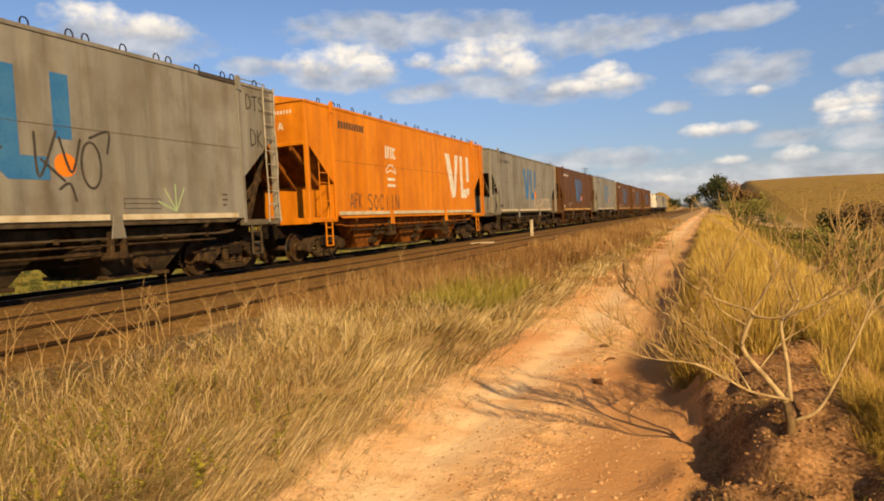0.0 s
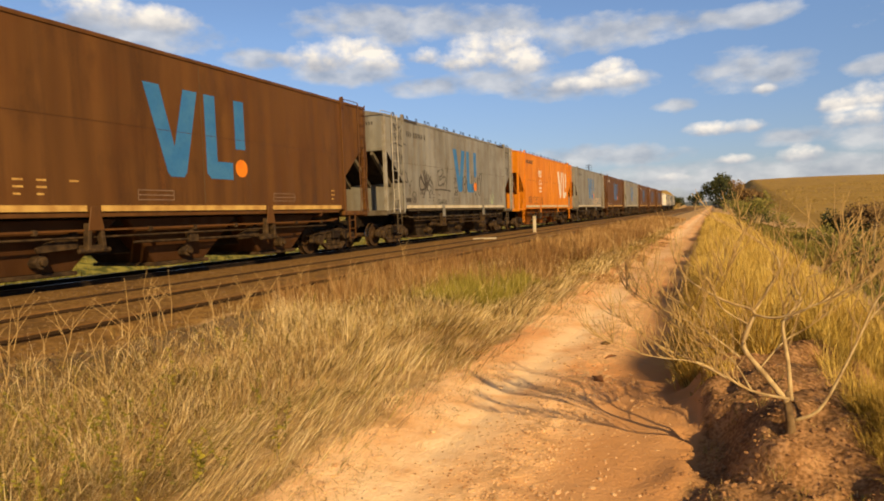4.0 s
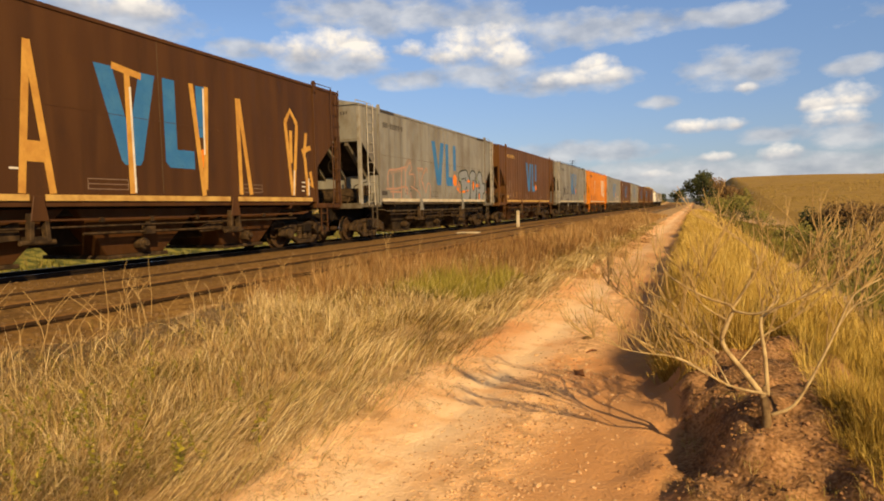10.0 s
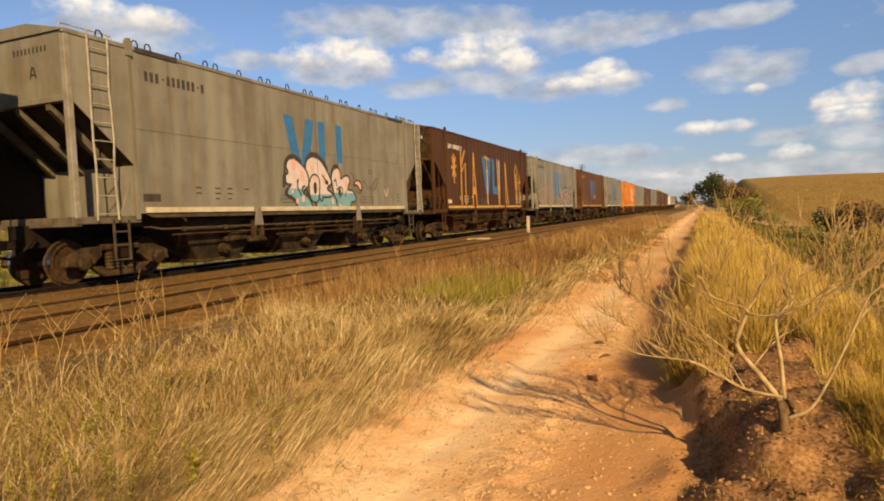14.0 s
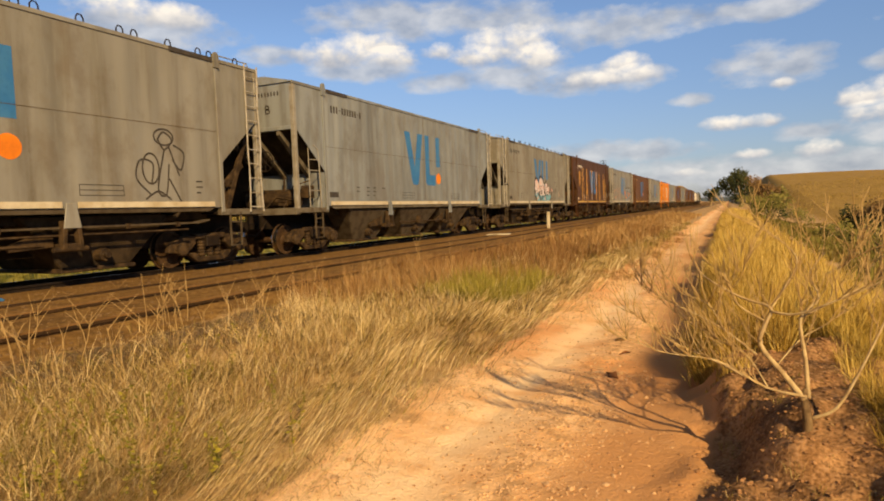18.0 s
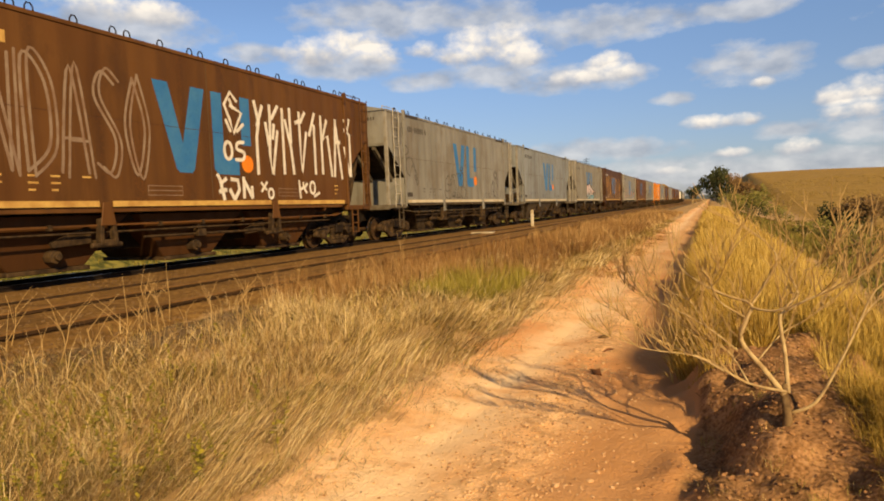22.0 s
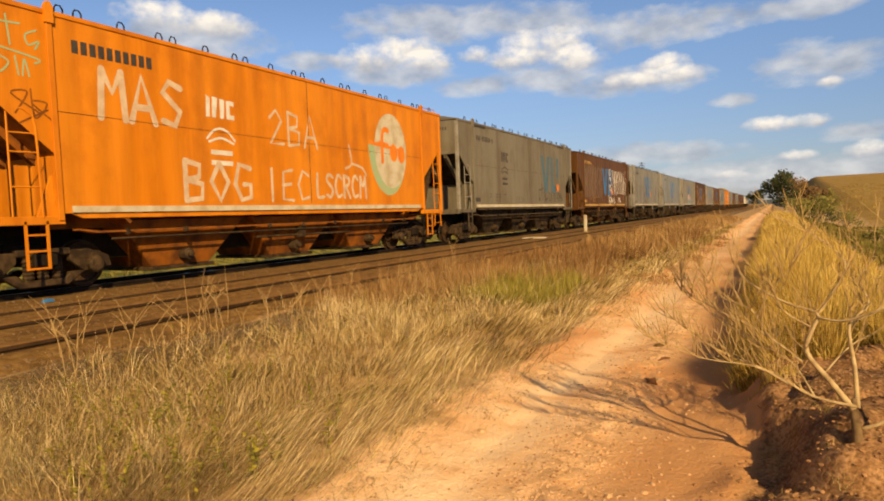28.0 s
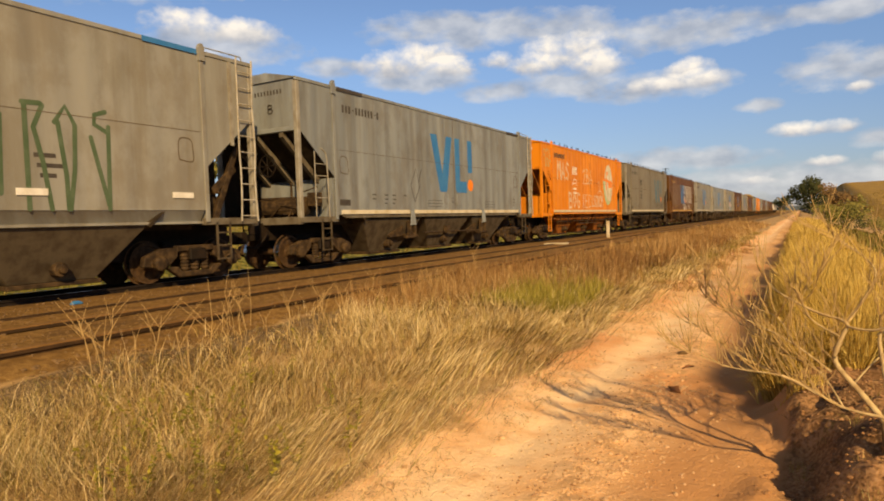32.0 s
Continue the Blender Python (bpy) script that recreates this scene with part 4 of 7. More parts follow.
        part("hopper_chute", sh(("chute", c), chute), None, wg)

        def gate():
            s = Shape().box(-0.95, 0.95, c - 0.78, c + 0.78, 0.17, 0.25)
            for e in (-1, 1):
                s.lathe([(e * 0.9, 0), (e * 0.9, 0.13), (e * 1.12, 0.13), (e * 1.12, 0.07), (e * 1.2, 0.07), (e * 1.2, 0)], 8, "x")
                s.v[-48:] = [(a, b + c, z + 0.46) for a, b, z in s.v[-48:]]
            return s.mesh("gate", DUSTY, 0.012)
        part("gate", shared(("gate", c), gate), None, wg)
    part("brake_rod", shared("rod", lambda: Shape().tube([(1.2, 6.0, 0.72), (1.2, 9.6, 0.70)], 0.03, 6).box(1.15, 1.28, 7.4, 7.65, 0.66, 0.92).mesh("brake_rod", DUSTY)), None, wg)
    for y in (1.30, 13.70):
        bogie(wg, y)
    return wg


# ---- markings on the wagons ----
def plate(wg, name, polys, mat, lift=0.003, label=""):
    """Flat painted shapes of (y, z) on the lit side."""
    s = Shape()
    for i, p in enumerate(polys):
        s.add([(HALF + lift + 0.0004 * (i % 3), y, z) for y, z in p], [tuple(range(len(p)))])
    return part(name, s, mat, wg, label)


def curve(pts, n=6):
    """A smooth line through points."""
    if len(pts) < 3:
        return pts
    out = []
    for i in range(len(pts) - 1):
        p0, p1, p2, p3 = (pts[max(i - 1, 0)], pts[i], pts[i + 1], pts[min(i + 2, len(pts) - 1)])
        for k in range(n):
            t = k / n
            out.append(tuple(0.5 * (2 * b + (c - a) * t + (2 * a - 5 * b + 4 * c - d) * t * t + (3 * b - a - 3 * c + d) * t ** 3) for a, b, c, d in zip(p0, p1, p2, p3)))
    return out + [pts[-1]]


def strokes(wg, name, lines, width, mat, lift=0.004, round_ends=True, smooth=True, label=""):
    """Brush strokes along lines of (y, z), each a part of its own."""
    made = None
    for k, ln in enumerate(lines):
        s = Shape()
        x0 = HALF + lift + 0.0005 * (k % 3)
        pts = [Vector(p) for p in (curve(ln) if smooth else ln)]
        n = len(pts)
        for i, p in enumerate(pts):
            d = pts[min(i + 1, n - 1)] - pts[max(i - 1, 0)]
            q = Vector((-d.y, d.x)).normalized() * width / 2 if d.length > 1e-6 else Vector((0, width / 2))
            x = x0 + 0.0004 * i / n
            s.v += [(x, p.x + q.x, p.y + q.y), (x, p.x - q.x, p.y - q.y)]
        s.f += [(2 * i, 2 * i + 1, 2 * i + 3, 2 * i + 2) for i in range(n - 1)]
        if round_ends:
            for r, (p, d) in enumerate(((pts[0], pts[0] - pts[1]), (pts[-1], pts[-1] - pts[-2]))):
                a0 = math.atan2(d.y, d.x) - math.pi / 2
                x = x0 + 0.0004 * r
                s.add([(x, p.x + math.cos(a0 + a) * width / 2, p.y + math.sin(a0 + a) * width / 2) for a in [j * math.pi / 6 for j in range(7)]], [tuple(range(7))])
        made = part(name, s, mat, wg, label)
    return made


GLYPH = {  # strokes in a unit box
    "A": [[(0, 0), (0.45, 1), (0.95, 0)], [(0.2, 0.32), (0.75, 0.32)]],
    "B": [[(0.1, 0), (0.1, 1)], [(0.1, 1), (0.75, 0.9), (0.7, 0.6), (0.15, 0.52)], [(0.15, 0.52), (0.85, 0.42), (0.8, 0.05), (0.1, 0)]],
    "C": [[(0.9, 0.85), (0.45, 1), (0.08, 0.55), (0.35, 0.05), (0.9, 0.12)]],
    "D": [[(0.1, 0), (0.1, 1), (0.8, 0.8), (0.85, 0.25), (0.1, 0)]],
    "E": [[(0.8, 1), (0.15, 0.92), (0.1, 0.05), (0.85, 0.02)], [(0.1, 0.5), (0.7, 0.55)]],
    "F": [[(0.15, 0), (0.1, 1), (0.9, 0.95)], [(0.1, 0.55), (0.7, 0.6)]],
    "G": [[(0.9, 0.9), (0.3, 1), (0.08, 0.45), (0.4, 0.02), (0.9, 0.1), (0.9, 0.45), (0.55, 0.45)]],
    "I": [[(0.5, 0), (0.5, 1)]],
    "K": [[(0.1, 0), (0.1, 1)], [(0.8, 1), (0.2, 0.5), (0.9, 0)]],
    "L": [[(0.12, 1), (0.1, 0.05), (0.85, 0.02)]],
    "M": [[(0.05, 0), (0.15, 1)], [(0.15, 1), (0.5, 0.55), (0.85, 1)], [(0.85, 1), (0.95, 0)]],
    "N": [[(0.1, 0), (0.15, 1)], [(0.15, 1), (0.8, 0)], [(0.8, 0), (0.9, 1)]],
    "O": [[(0.5, 1), (0.08, 0.5), (0.5, 0), (0.92, 0.5), (0.5, 1)]],
    "P": [[(0.1, 0), (0.15, 1), (0.85, 0.85), (0.7, 0.55), (0.15, 0.5)]],
    "R": [[(0.1, 0), (0.1, 1)], [(0.1, 1), (0.8, 0.85), (0.7, 0.6), (0.15, 0.5)], [(0.35, 0.5), (0.9, 0)]],
    "S": [[(0.9, 0.9), (0.4, 1), (0.12, 0.75), (0.85, 0.35), (0.6, 0.02), (0.1, 0.1)]],
    "T": [[(0, 0.96), (1, 1)], [(0.5, 1), (0.5, 0)]],
    "V": [[(0.05, 1), (0.5, 0)], [(0.5, 0), (0.95, 1)]],
    "2": [[(0.1, 0.75), (0.5, 1), (0.85, 0.7), (0.1, 0), (0.95, 0.02)]],
}


def scrawl(wg, name, text, y0, y1, z0, z1, width, mat, lift=0.004, smooth=True, label="", below=2.0):
    """Sprayed letters over a stretch of the side, or only the part of them below a height."""
    lines, n = [], len(text)
    for i, ch in enumerate(text):
        w = (y1 - y0) / n
        for ln in GLYPH.get(ch, []):
            run = []
            for u, v in ((curve(ln, 5) if len(ln) > 2 else [tuple(p + (q - p) * k / 12 for p, q in zip(ln[0], ln[1])) for k in range(13)]) if below < 1 else ln) + [(0, 9)]:
                if v <= below or below > 1 and v < 9:
                    run.append((y0 + (i + 0.08 + 0.84 * u) * w, z0 + v * (z1 - z0)))
                elif run:
                    if len(run) > 1:
                        lines.append(run)
                    run = []
    return strokes(wg, name, lines, width, mat, lift, True, smooth, label)


def below_line(poly, z):
    """The part of a polygon below a height."""
    out = []
    for (a, b), (c, d) in zip(poly, poly[1:] + poly[:1]):
        if b <= z:
            out.append((a, b))
        if (b - z) * (d - z) < 0:
            t = (z - b) / (d - b)
            out.append((a + (c - a) * t, z))
    return out


def bubble(wg, outline, fill, edge, lift, width=0.06, low=None, low_z=1.9, label=""):
    """A filled sprayed letter with a dark edge, and a second colour in its lower part."""
    ring = curve(outline + outline[:1], 4)[:-1]
    plate(wg, "graffiti", [ring], fill, lift, label)
    if low:
        cutoff = below_line(ring, low_z)
        if len(cutoff) > 2:
            plate(wg, "graffiti_fill", [cutoff], low, lift + 0.0012)
    strokes(wg, "graffiti_outline", [outline + outline[:1]], width, edge, lift + 0.0024)


def disc(cy, cz, ry, rz=None, n=28, a0=0.0, a1=2 * math.pi):
    rz = rz or ry
    return [(cy + ry * math.cos(a0 + (a1 - a0) * k / n), cz + rz * math.sin(a0 + (a1 - a0) * k / n)) for k in range(n)]


def emblem(wg, mat, dot, at=0.0):
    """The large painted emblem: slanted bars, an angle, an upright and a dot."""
    top, low = 3.93, 2.05
    em = plate(wg, "emblem", [[(y + at, z) for y, z in p] for p in [
        [(6.25, top), (6.66, top), (7.00, low + 0.62), (7.14, low), (6.86, low), (6.78, low + 0.08)],
        [(7.30, top), (7.70, top), (7.30, low + 0.1), (7.22, low), (6.98, low), (6.99, low + 0.62)],
        [(7.90, top), (8.24, top), (8.24, low + 0.40), (8.74, low + 0.40), (8.74, low), (8.02, low), (7.90, low + 0.12)],
        [(8.86, top), (9.20, top), (9.20, 2.78), (8.86, 2.78)]]], mat, label="faded painted company emblem")
    if dot:
        plate(wg, "emblem_dot", [disc(9.04 + at, 2.33, 0.21)], dot, 0.0035)
    return em


def bars(wg, name, y, z, counts, w, h, gap, mat, row=0.0):
    """Rows of small upright bars in place of fleet numbers and data, each bar a part."""
    me = shared(("bar", w, h, mat.name), lambda: Shape().add([(HALF + 0.003, 0, 0), (HALF + 0.003, w, 0), (HALF + 0.003, w, h), (HALF + 0.003, 0, h)], [(0, 1, 2, 3)]).mesh(name, mat))
    for r, n in enumerate(counts):
        for k in range(n):
            part(name, me, None, wg, at=pose(0, y + k * (w + gap), z - r * (h + row)))


def end_letter(wg, ch, mat):
    """The end's letter and number bars, on the rear end panel."""
    s = Shape()
    lines = [[(0.47 + 0.17 * u, 3.83 + 0.21 * v) for u, v in ln] for ln in GLYPH[ch]]
    for ln in lines:
        pts = curve(ln)
        for (a, b), (c, d) in zip(pts, pts[1:]):
            v = Vector((c - a, d - b))
            if v.length < 1e-5:
                continue
            q = Vector((-v.y, v.x)).normalized() * 0.02
            s.add([(a + q.x, -0.004, b + q.y), (a - q.x, -0.004, b - q.y), (c - q.x, -0.004, d - q.y), (c + q.x, -0.004, d + q.y)], [(0, 1, 2, 3)])
    part("end_letter", s, mat, wg)
    me = shared(("end_bar", mat.name), lambda: Shape().add([(0, -0.004, 4.28), (0.05, -0.004, 4.28), (0.05, -0.004, 4.39), (0, -0.004, 4.39)], [(0, 1, 2, 3)]).mesh("end_number_bar", mat))
    for k in range(9):
        part("end_number_bar", me, None, wg, at=pose(0.05 + k * 0.105, 0, 0))


def data_marks(wg, mat):
    bars(wg, "fleet_number_bar", 1.72, 4.0, [3], 0.085, 0.2, 0.055, mat)
    bars(wg, "fleet_number_bar", 2.30, 4.0, [6], 0.085, 0.2, 0.055, mat)
    bars(wg, "fleet_number_bar", 3.28, 4.0, [1], 0.085, 0.2, 0.055, mat)
    bars(wg, "fleet_number_bar", 2.17, 4.09, [1], 0.07, 0.035, 0.0, mat)
    bars(wg, "fleet_number_bar", 3.16, 4.09, [1], 0.07, 0.035, 0.0, mat)
    for y, n in ((2.95, 2), (3.55, 3), (3.95, 3), (4.55, 1), (12.9, 3)):
        for r in range(n):
            bars(wg, "data_bar", y, 1.86 - 0.12 * r, [1], 0.18 if r < 2 else 0.13, 0.034, 0.0, mat)
    plate(wg, "builder_plate", [[(1.5, 1.56), (1.95, 1.56), (1.95, 1.72), (1.5, 1.72)]], mat if mat is not WHITE else GHOST)
    s = [[(6.0, 1.62), (6.9, 1.62)], [(6.9, 1.62), (6.9, 1.86)], [(6.9, 1.86), (6.0, 1.86)], [(6.0, 1.86), (6.0, 1.62)], [(6.0, 1.74), (6.9, 1.74)]]
    s = [[(y, 1.56 + (z - 1.62) * 0.8) for y, z in ln] for ln in s]
    mat = mat if mat is BLACK else PALE
    strokes(wg, "data_frame", s, 0.014, mat, 0.003, False, False)
    strokes(wg, "data_frame", [[(a + 4.2, b) for a, b in ln] for ln in s], 0.014, mat, 0.003, False, False)


def small_emblem(wg, y, mat):
    plate(wg, "small_emblem", [
        [(y - 0.38, 3.3), (y - 0.28, 3.3), (y - 0.26, 3.7), (y - 0.36, 3.76)], [(y - 0.22, 3.3), (y - 0.12, 3.3), (y - 0.05, 3.72), (y - 0.2, 3.74)],
        [(y, 3.3), (y + 0.1, 3.3), (y + 0.14, 3.7), (y, 3.72)], [(y + 0.18, 3.3), (y + 0.4, 3.3), (y + 0.4, 3.4), (y + 0.28, 3.4), (y + 0.28, 3.6), (y + 0.4, 3.6), (y + 0.4, 3.7), (y + 0.18, 3.7)]], mat)
    strokes(wg, "small_emblem_arch", [[(y - 0.38, 2.85), (y - 0.2, 3.02), (y, 3.08), (y + 0.2, 3.02), (y + 0.38, 2.85)], [(y - 0.34, 2.78), (y, 2.88), (y + 0.34, 2.78)]], 0.05, mat)
    bars(wg, "data_bar", y - 0.3, 2.52, [1, 1], 0.6, 0.1, 0.0, mat, 0.12)


def tagged_wagon(n, mat, stripe, post, label, rise=0.0, **kw):
    global TOP
    TOP = ROOF + rise
    wg = hopper_wagon(mat, stripe, post, **kw)
    tagged(wg, label, "hopper wagon", "wagons of the train")
    wg.matrix_basis = pose(TRACK, -1.36 + PITCH * n, RAIL_TOP)
    WAGONS.append((wg, -1.36 + PITCH * n))
    return wg


WAGONS = []


def train():
    # towards the locomotives
    for n, mat, post in ((7, BROWN, BROWN), (6, BROWN, BROWN), (5, BROWN, BROWN), (4, GREY, POST_G), (3, BROWN, BROWN), (2, GREY, POST_G)):
        wg = tagged_wagon(n, mat, GOLD if mat is BROWN else CREAM, post, "weathered brown covered hopper wagon on rails" if mat is BROWN else "weathered grey covered hopper wagon on rails", hoops=n == 4)
        emblem(wg, BLUE, DOT if n < 5 else None)
        data_marks(wg, WHITE if mat is BROWN else BLACK)
        if n == 2:
            scrawl(wg, "graffiti", "NARTS", 8.6, 13.2, 1.45, 2.1, 0.08, GHOST)
    wg = tagged_wagon(1, ORANGE, CREAM, ORANGE, "bright orange covered hopper wagon with white emblems")
    end_letter(wg, "A", WHITE)
    bars(wg, "fleet_number_bar", 1.72, 4.02, [10], 0.115, 0.22, 0.045, BLACK)
    small_emblem(wg, 5.1, WHITE)
    plate(wg, "emblem", [[(10.2, 3.9), (10.7, 3.9), (11.2, 2.5), (11.1, 2.0), (10.85, 2.0)], [(11.35, 3.9), (11.75, 3.9), (11.3, 2.1), (11.1, 2.0), (11.2, 2.5)],
                         [(11.95, 3.9), (12.25, 3.9), (12.25, 2.4), (12.7, 2.4), (12.7, 2.0), (11.95, 2.0)], [(12.75, 3.9), (13.05, 3.9), (13.05, 2.75), (12.75, 2.75)], disc(12.9, 2.3, 0.18)], WHITE)
    scrawl(wg, "graffiti", "SOCIIN", 3.3, 5.7, 1.5, 2.0, 0.05, BLACK)
    scrawl(wg, "graffiti", "AFK", 2.2, 3.0, 1.55, 2.0, 0.04, BLACK)

    wg = tagged_wagon(0, GREY, CREAM, POST_G, "grey hopper wagon with blue emblem and black tags", tall_near=True)
    end_letter(wg, "A", BLACK)
    strokes(wg, "graffiti", [[(0.72, 4.35), (0.78, 3.85), (0.95, 4.05), (0.72, 4.35)], [(1.02, 4.4), (1.06, 3.82)], [(0.92, 4.22), (1.2, 4.3)], [(1.34, 4.25), (1.2, 4.05), (1.28, 3.85), (1.4, 4.0), (1.38, 3.75), (1.6, 3.68)], [(0.78, 3.68), (1.3, 3.6), (1.36, 3.5)]], 0.05, BLACK)
    strokes(wg, "graffiti", [[(0.82, 3.4), (0.88, 3.0), (1.02, 3.2), (0.82, 3.4)], [(1.1, 3.35), (1.12, 2.95)], [(1.2, 2.95), (1.25, 3.3), (1.33, 2.9)], [(0.95, 2.8), (1.05, 2.62)], [(1.08, 2.85), (1.2, 2.55), (1.3, 2.75)], [(1.3, 2.62), (1.44, 2.42)]], 0.045, BLACK)
    strokes(wg, "graffiti", [[(1.45, 2.7), (1.62, 2.62), (1.66, 2.3), (1.46, 2.34)], [(1.74, 2.36), (1.86, 2.15), (1.98, 2.38)], [(1.86, 2.2), (1.84, 1.88)]], 0.04, BLACK)
    emblem(wg, BLUE, DOT)
    data_marks(wg, BLACK)
    strokes(wg, "graffiti", [[(3.28, 2.12), (2.8, 2.55), (2.78, 2.06), (3.28, 2.12)], [(2.85, 2.62), (3.26, 2.16)], [(3.08, 2.78), (3.3, 2.15)], [(3.24, 2.82), (3.33, 2.15)], [(3.44, 2.74), (3.36, 2.15)], [(3.6, 2.66), (3.4, 2.15)], [(3.76, 2.58), (3.42, 2.14)]], 0.085, BLACK)
    strokes(wg, "graffiti", [[(3.86, 2.33), (3.74, 2.49), (3.59, 2.31), (3.84, 2.16), (3.63, 1.95)], [(3.95, 2.4), (4.0, 2.1), (3.85, 1.9)], [(3.08, 1.80), (3.25, 2.02), (3.52, 2.05), (3.66, 1.78)]], 0.06, BLACK, 0.0046)
    strokes(wg, "graffiti", [[(4.23, 2.08), (5.0, 2.1), (5.85, 2.06)], [(4.54, 2.89), (4.57, 2.31), (4.85, 2.28), (5.0, 2.36)], [(4.5, 2.8), (4.72, 2.92)], [(4.95, 2.95), (5.1, 2.88), (4.98, 2.7), (4.7, 2.62), (4.76, 2.5), (4.92, 2.6)], [(5.0, 2.6), (5.26, 2.66), (5.3, 2.5), (5.05, 2.26)], [(5.63, 3.1), (5.46, 2.5), (5.36, 2.16)]], 0.055, BLACK)
    strokes(wg, "graffiti", [[(6.47, 2.81), (6.39, 2.34)], [(6.3, 2.42), (6.62, 2.66)], [(6.3, 2.66), (6.6, 2.48)], [(6.32, 2.21), (6.71, 2.22)], [(6.5, 2.15), (6.3, 1.9), (6.7, 2.1), (6.66, 1.92), (6.36, 1.9)]], 0.045, BLACK)
    strokes(wg, "graffiti", [disc(2.22, 1.76, 0.2, 0.2, 12) + [(2.42, 1.76)], [(2.11, 1.93), (2.18, 1.59), (2.24, 1.8), (2.3, 1.6), (2.34, 1.93)], [(2.75, 1.98), (2.78, 1.84), (2.86, 1.95)], [(2.95, 2.0), (2.97, 1.86)], [(2.93, 1.93), (3.05, 1.94)]], 0.032, BLACK)
    strokes(wg, "graffiti", [disc(7.6, 2.4, 0.3, 0.36, 12) + [(7.9, 2.4)], [(7.45, 2.7), (7.5, 2.05)], [(7.7, 2.75), (7.65, 2.05)], [(7.3, 2.3), (7.95, 2.55)]], 0.04, BLACK)
    strokes(wg, "graffiti", [[(8.5, 2.85), (8.55, 2.1), (8.9, 2.9)], [(8.6, 2.4), (9.0, 2.05)], [(8.95, 2.8), (9.15, 2.2), (9.35, 2.8)], disc(9.55, 2.35, 0.2, 0.42, 12) + [(9.75, 2.35)], [(9.55, 2.85), (9.95, 3.0), (9.9, 2.6)], [(8.9, 1.9), (9.1, 2.0), (9.2, 1.7)]], 0.05, BLACK)
    strokes(wg, "graffiti", [[(11.5, 1.5), (11.5 + 0.5 * math.sin(a), 1.5 + 0.55 * math.cos(a))] for a in (-1.2, -0.6, 0.0, 0.5)], 0.04, LIME)
    scrawl(wg, "graffiti", "CGANDO", 4.4, 5.4, 1.5, 1.68, 0.035, BLACK)
    scrawl(wg, "graffiti", "DTS", 13.9, 14.6, 4.0, 4.35, 0.04, BLACK)
    scrawl(wg, "graffiti", "DK", 14.0, 14.5, 3.1, 3.5, 0.04, BLACK)

    wg = tagged_wagon(-1, BROWN, GOLD, BROWN, "rust-brown hopper wagon with faded blue emblem", hoops=False, brake_near=True)
    emblem(wg, BLUE, DOT)
    data_marks(wg, GOLD)
    end_letter(wg, "B", WHITE)
    strokes(wg, "graffiti", [[(1.55, 1.5), (1.65, 2.3), (1.85, 1.55)], [(1.9, 1.6), (2.0, 2.5), (2.15, 2.55), (2.1, 1.75), (2.35, 1.7)], [(2.4, 1.5), (2.5, 2.6), (2.85, 1.45), (3.0, 1.8)]], 0.045, PALE)

    wg = tagged_wagon(-2, GREY, CREAM, POST_G, "grey hopper wagon with silver bubble graffiti", hoops=False, tall_near=True, brake_near=True)
    emblem(wg, BLUE, None)
    data_marks(wg, BLACK)
    end_letter(wg, "B", BLACK)
    plate(wg, "emblem_dot", [disc(9.04, 2.33, 0.27)], DOT, 0.0035)
    strokes(wg, "graffiti_splash", [[(9.25, 2.15), (9.45, 2.05), (9.36, 1.9), (9.55, 1.85)], [(9.5, 2.25), (9.7, 2.05), (9.62, 1.82), (9.78, 1.78)], [(9.28, 1.95), (9.5, 1.97)], [(13.6, 2.46), (13.85, 2.42)], [(13.6, 1.92), (13.85, 1.85)]], 0.06, DOT, 0.003)
    bubble(wg, [(9.56, 2.68), (9.8, 2.78), (10.25, 2.86), (10.7, 2.86), (10.93, 2.62), (11.08, 2.5), (11.2, 2.2), (11.16, 1.75), (11.02, 1.45), (10.95, 1.32), (10.45, 1.3), (10.03, 1.32), (9.94, 1.8), (9.86, 2.3), (9.62, 2.28)], SILVER, EDGE, 0.0045, 0.07, label="silver bubble lettering")
    bubble(wg, [(11.1, 2.5), (11.28, 2.78), (11.57, 2.9), (11.93, 2.84), (12.07, 2.66), (11.95, 2.44), (12.15, 2.3), (12.14, 1.8), (12.02, 1.5), (11.85, 1.32), (11.4, 1.32), (11.16, 1.6), (11.2, 2.1)], SILVER, EDGE, 0.008, 0.07)
    bubble(wg, [(12.2, 2.5), (12.38, 2.76), (12.71, 2.89), (13.0, 2.78), (13.14, 2.4), (13.22, 2.28), (13.52, 2.28), (13.5, 1.85), (13.22, 1.74), (13.12, 1.34), (12.78, 1.31), (12.22, 1.32), (12.16, 1.8)], SILVER, EDGE, 0.0115, 0.07)
    plate(wg, "graffiti_hole", [disc(11.67, 2.15, 0.13, 0.22, 16), [(12.53, 2.05), (12.66, 2.12), (12.56, 2.36)], [(12.5, 1.33), (12.64, 1.33), (12.64, 1.76), (12.5, 1.74)]], DOT, 0.0155)
    strokes(wg, "graffiti_line", [disc(11.68, 2.15, 0.17, 0.27, 14) + [(11.85, 2.15)], [(12.5, 2.0), (12.7, 2.1), (12.56, 2.4), (12.5, 2.0)], [(12.47, 1.32), (12.47, 1.76), (12.68, 1.78), (12.67, 1.32)], [(9.9, 2.42), (10.3, 2.46)], [(10.4, 2.42), (10.52, 2.5), (10.5, 2.36)], [(10.5, 1.95), (10.62, 2.05), (10.66, 1.88), (10.5, 1.8)]], 0.05, EDGE, 0.018)
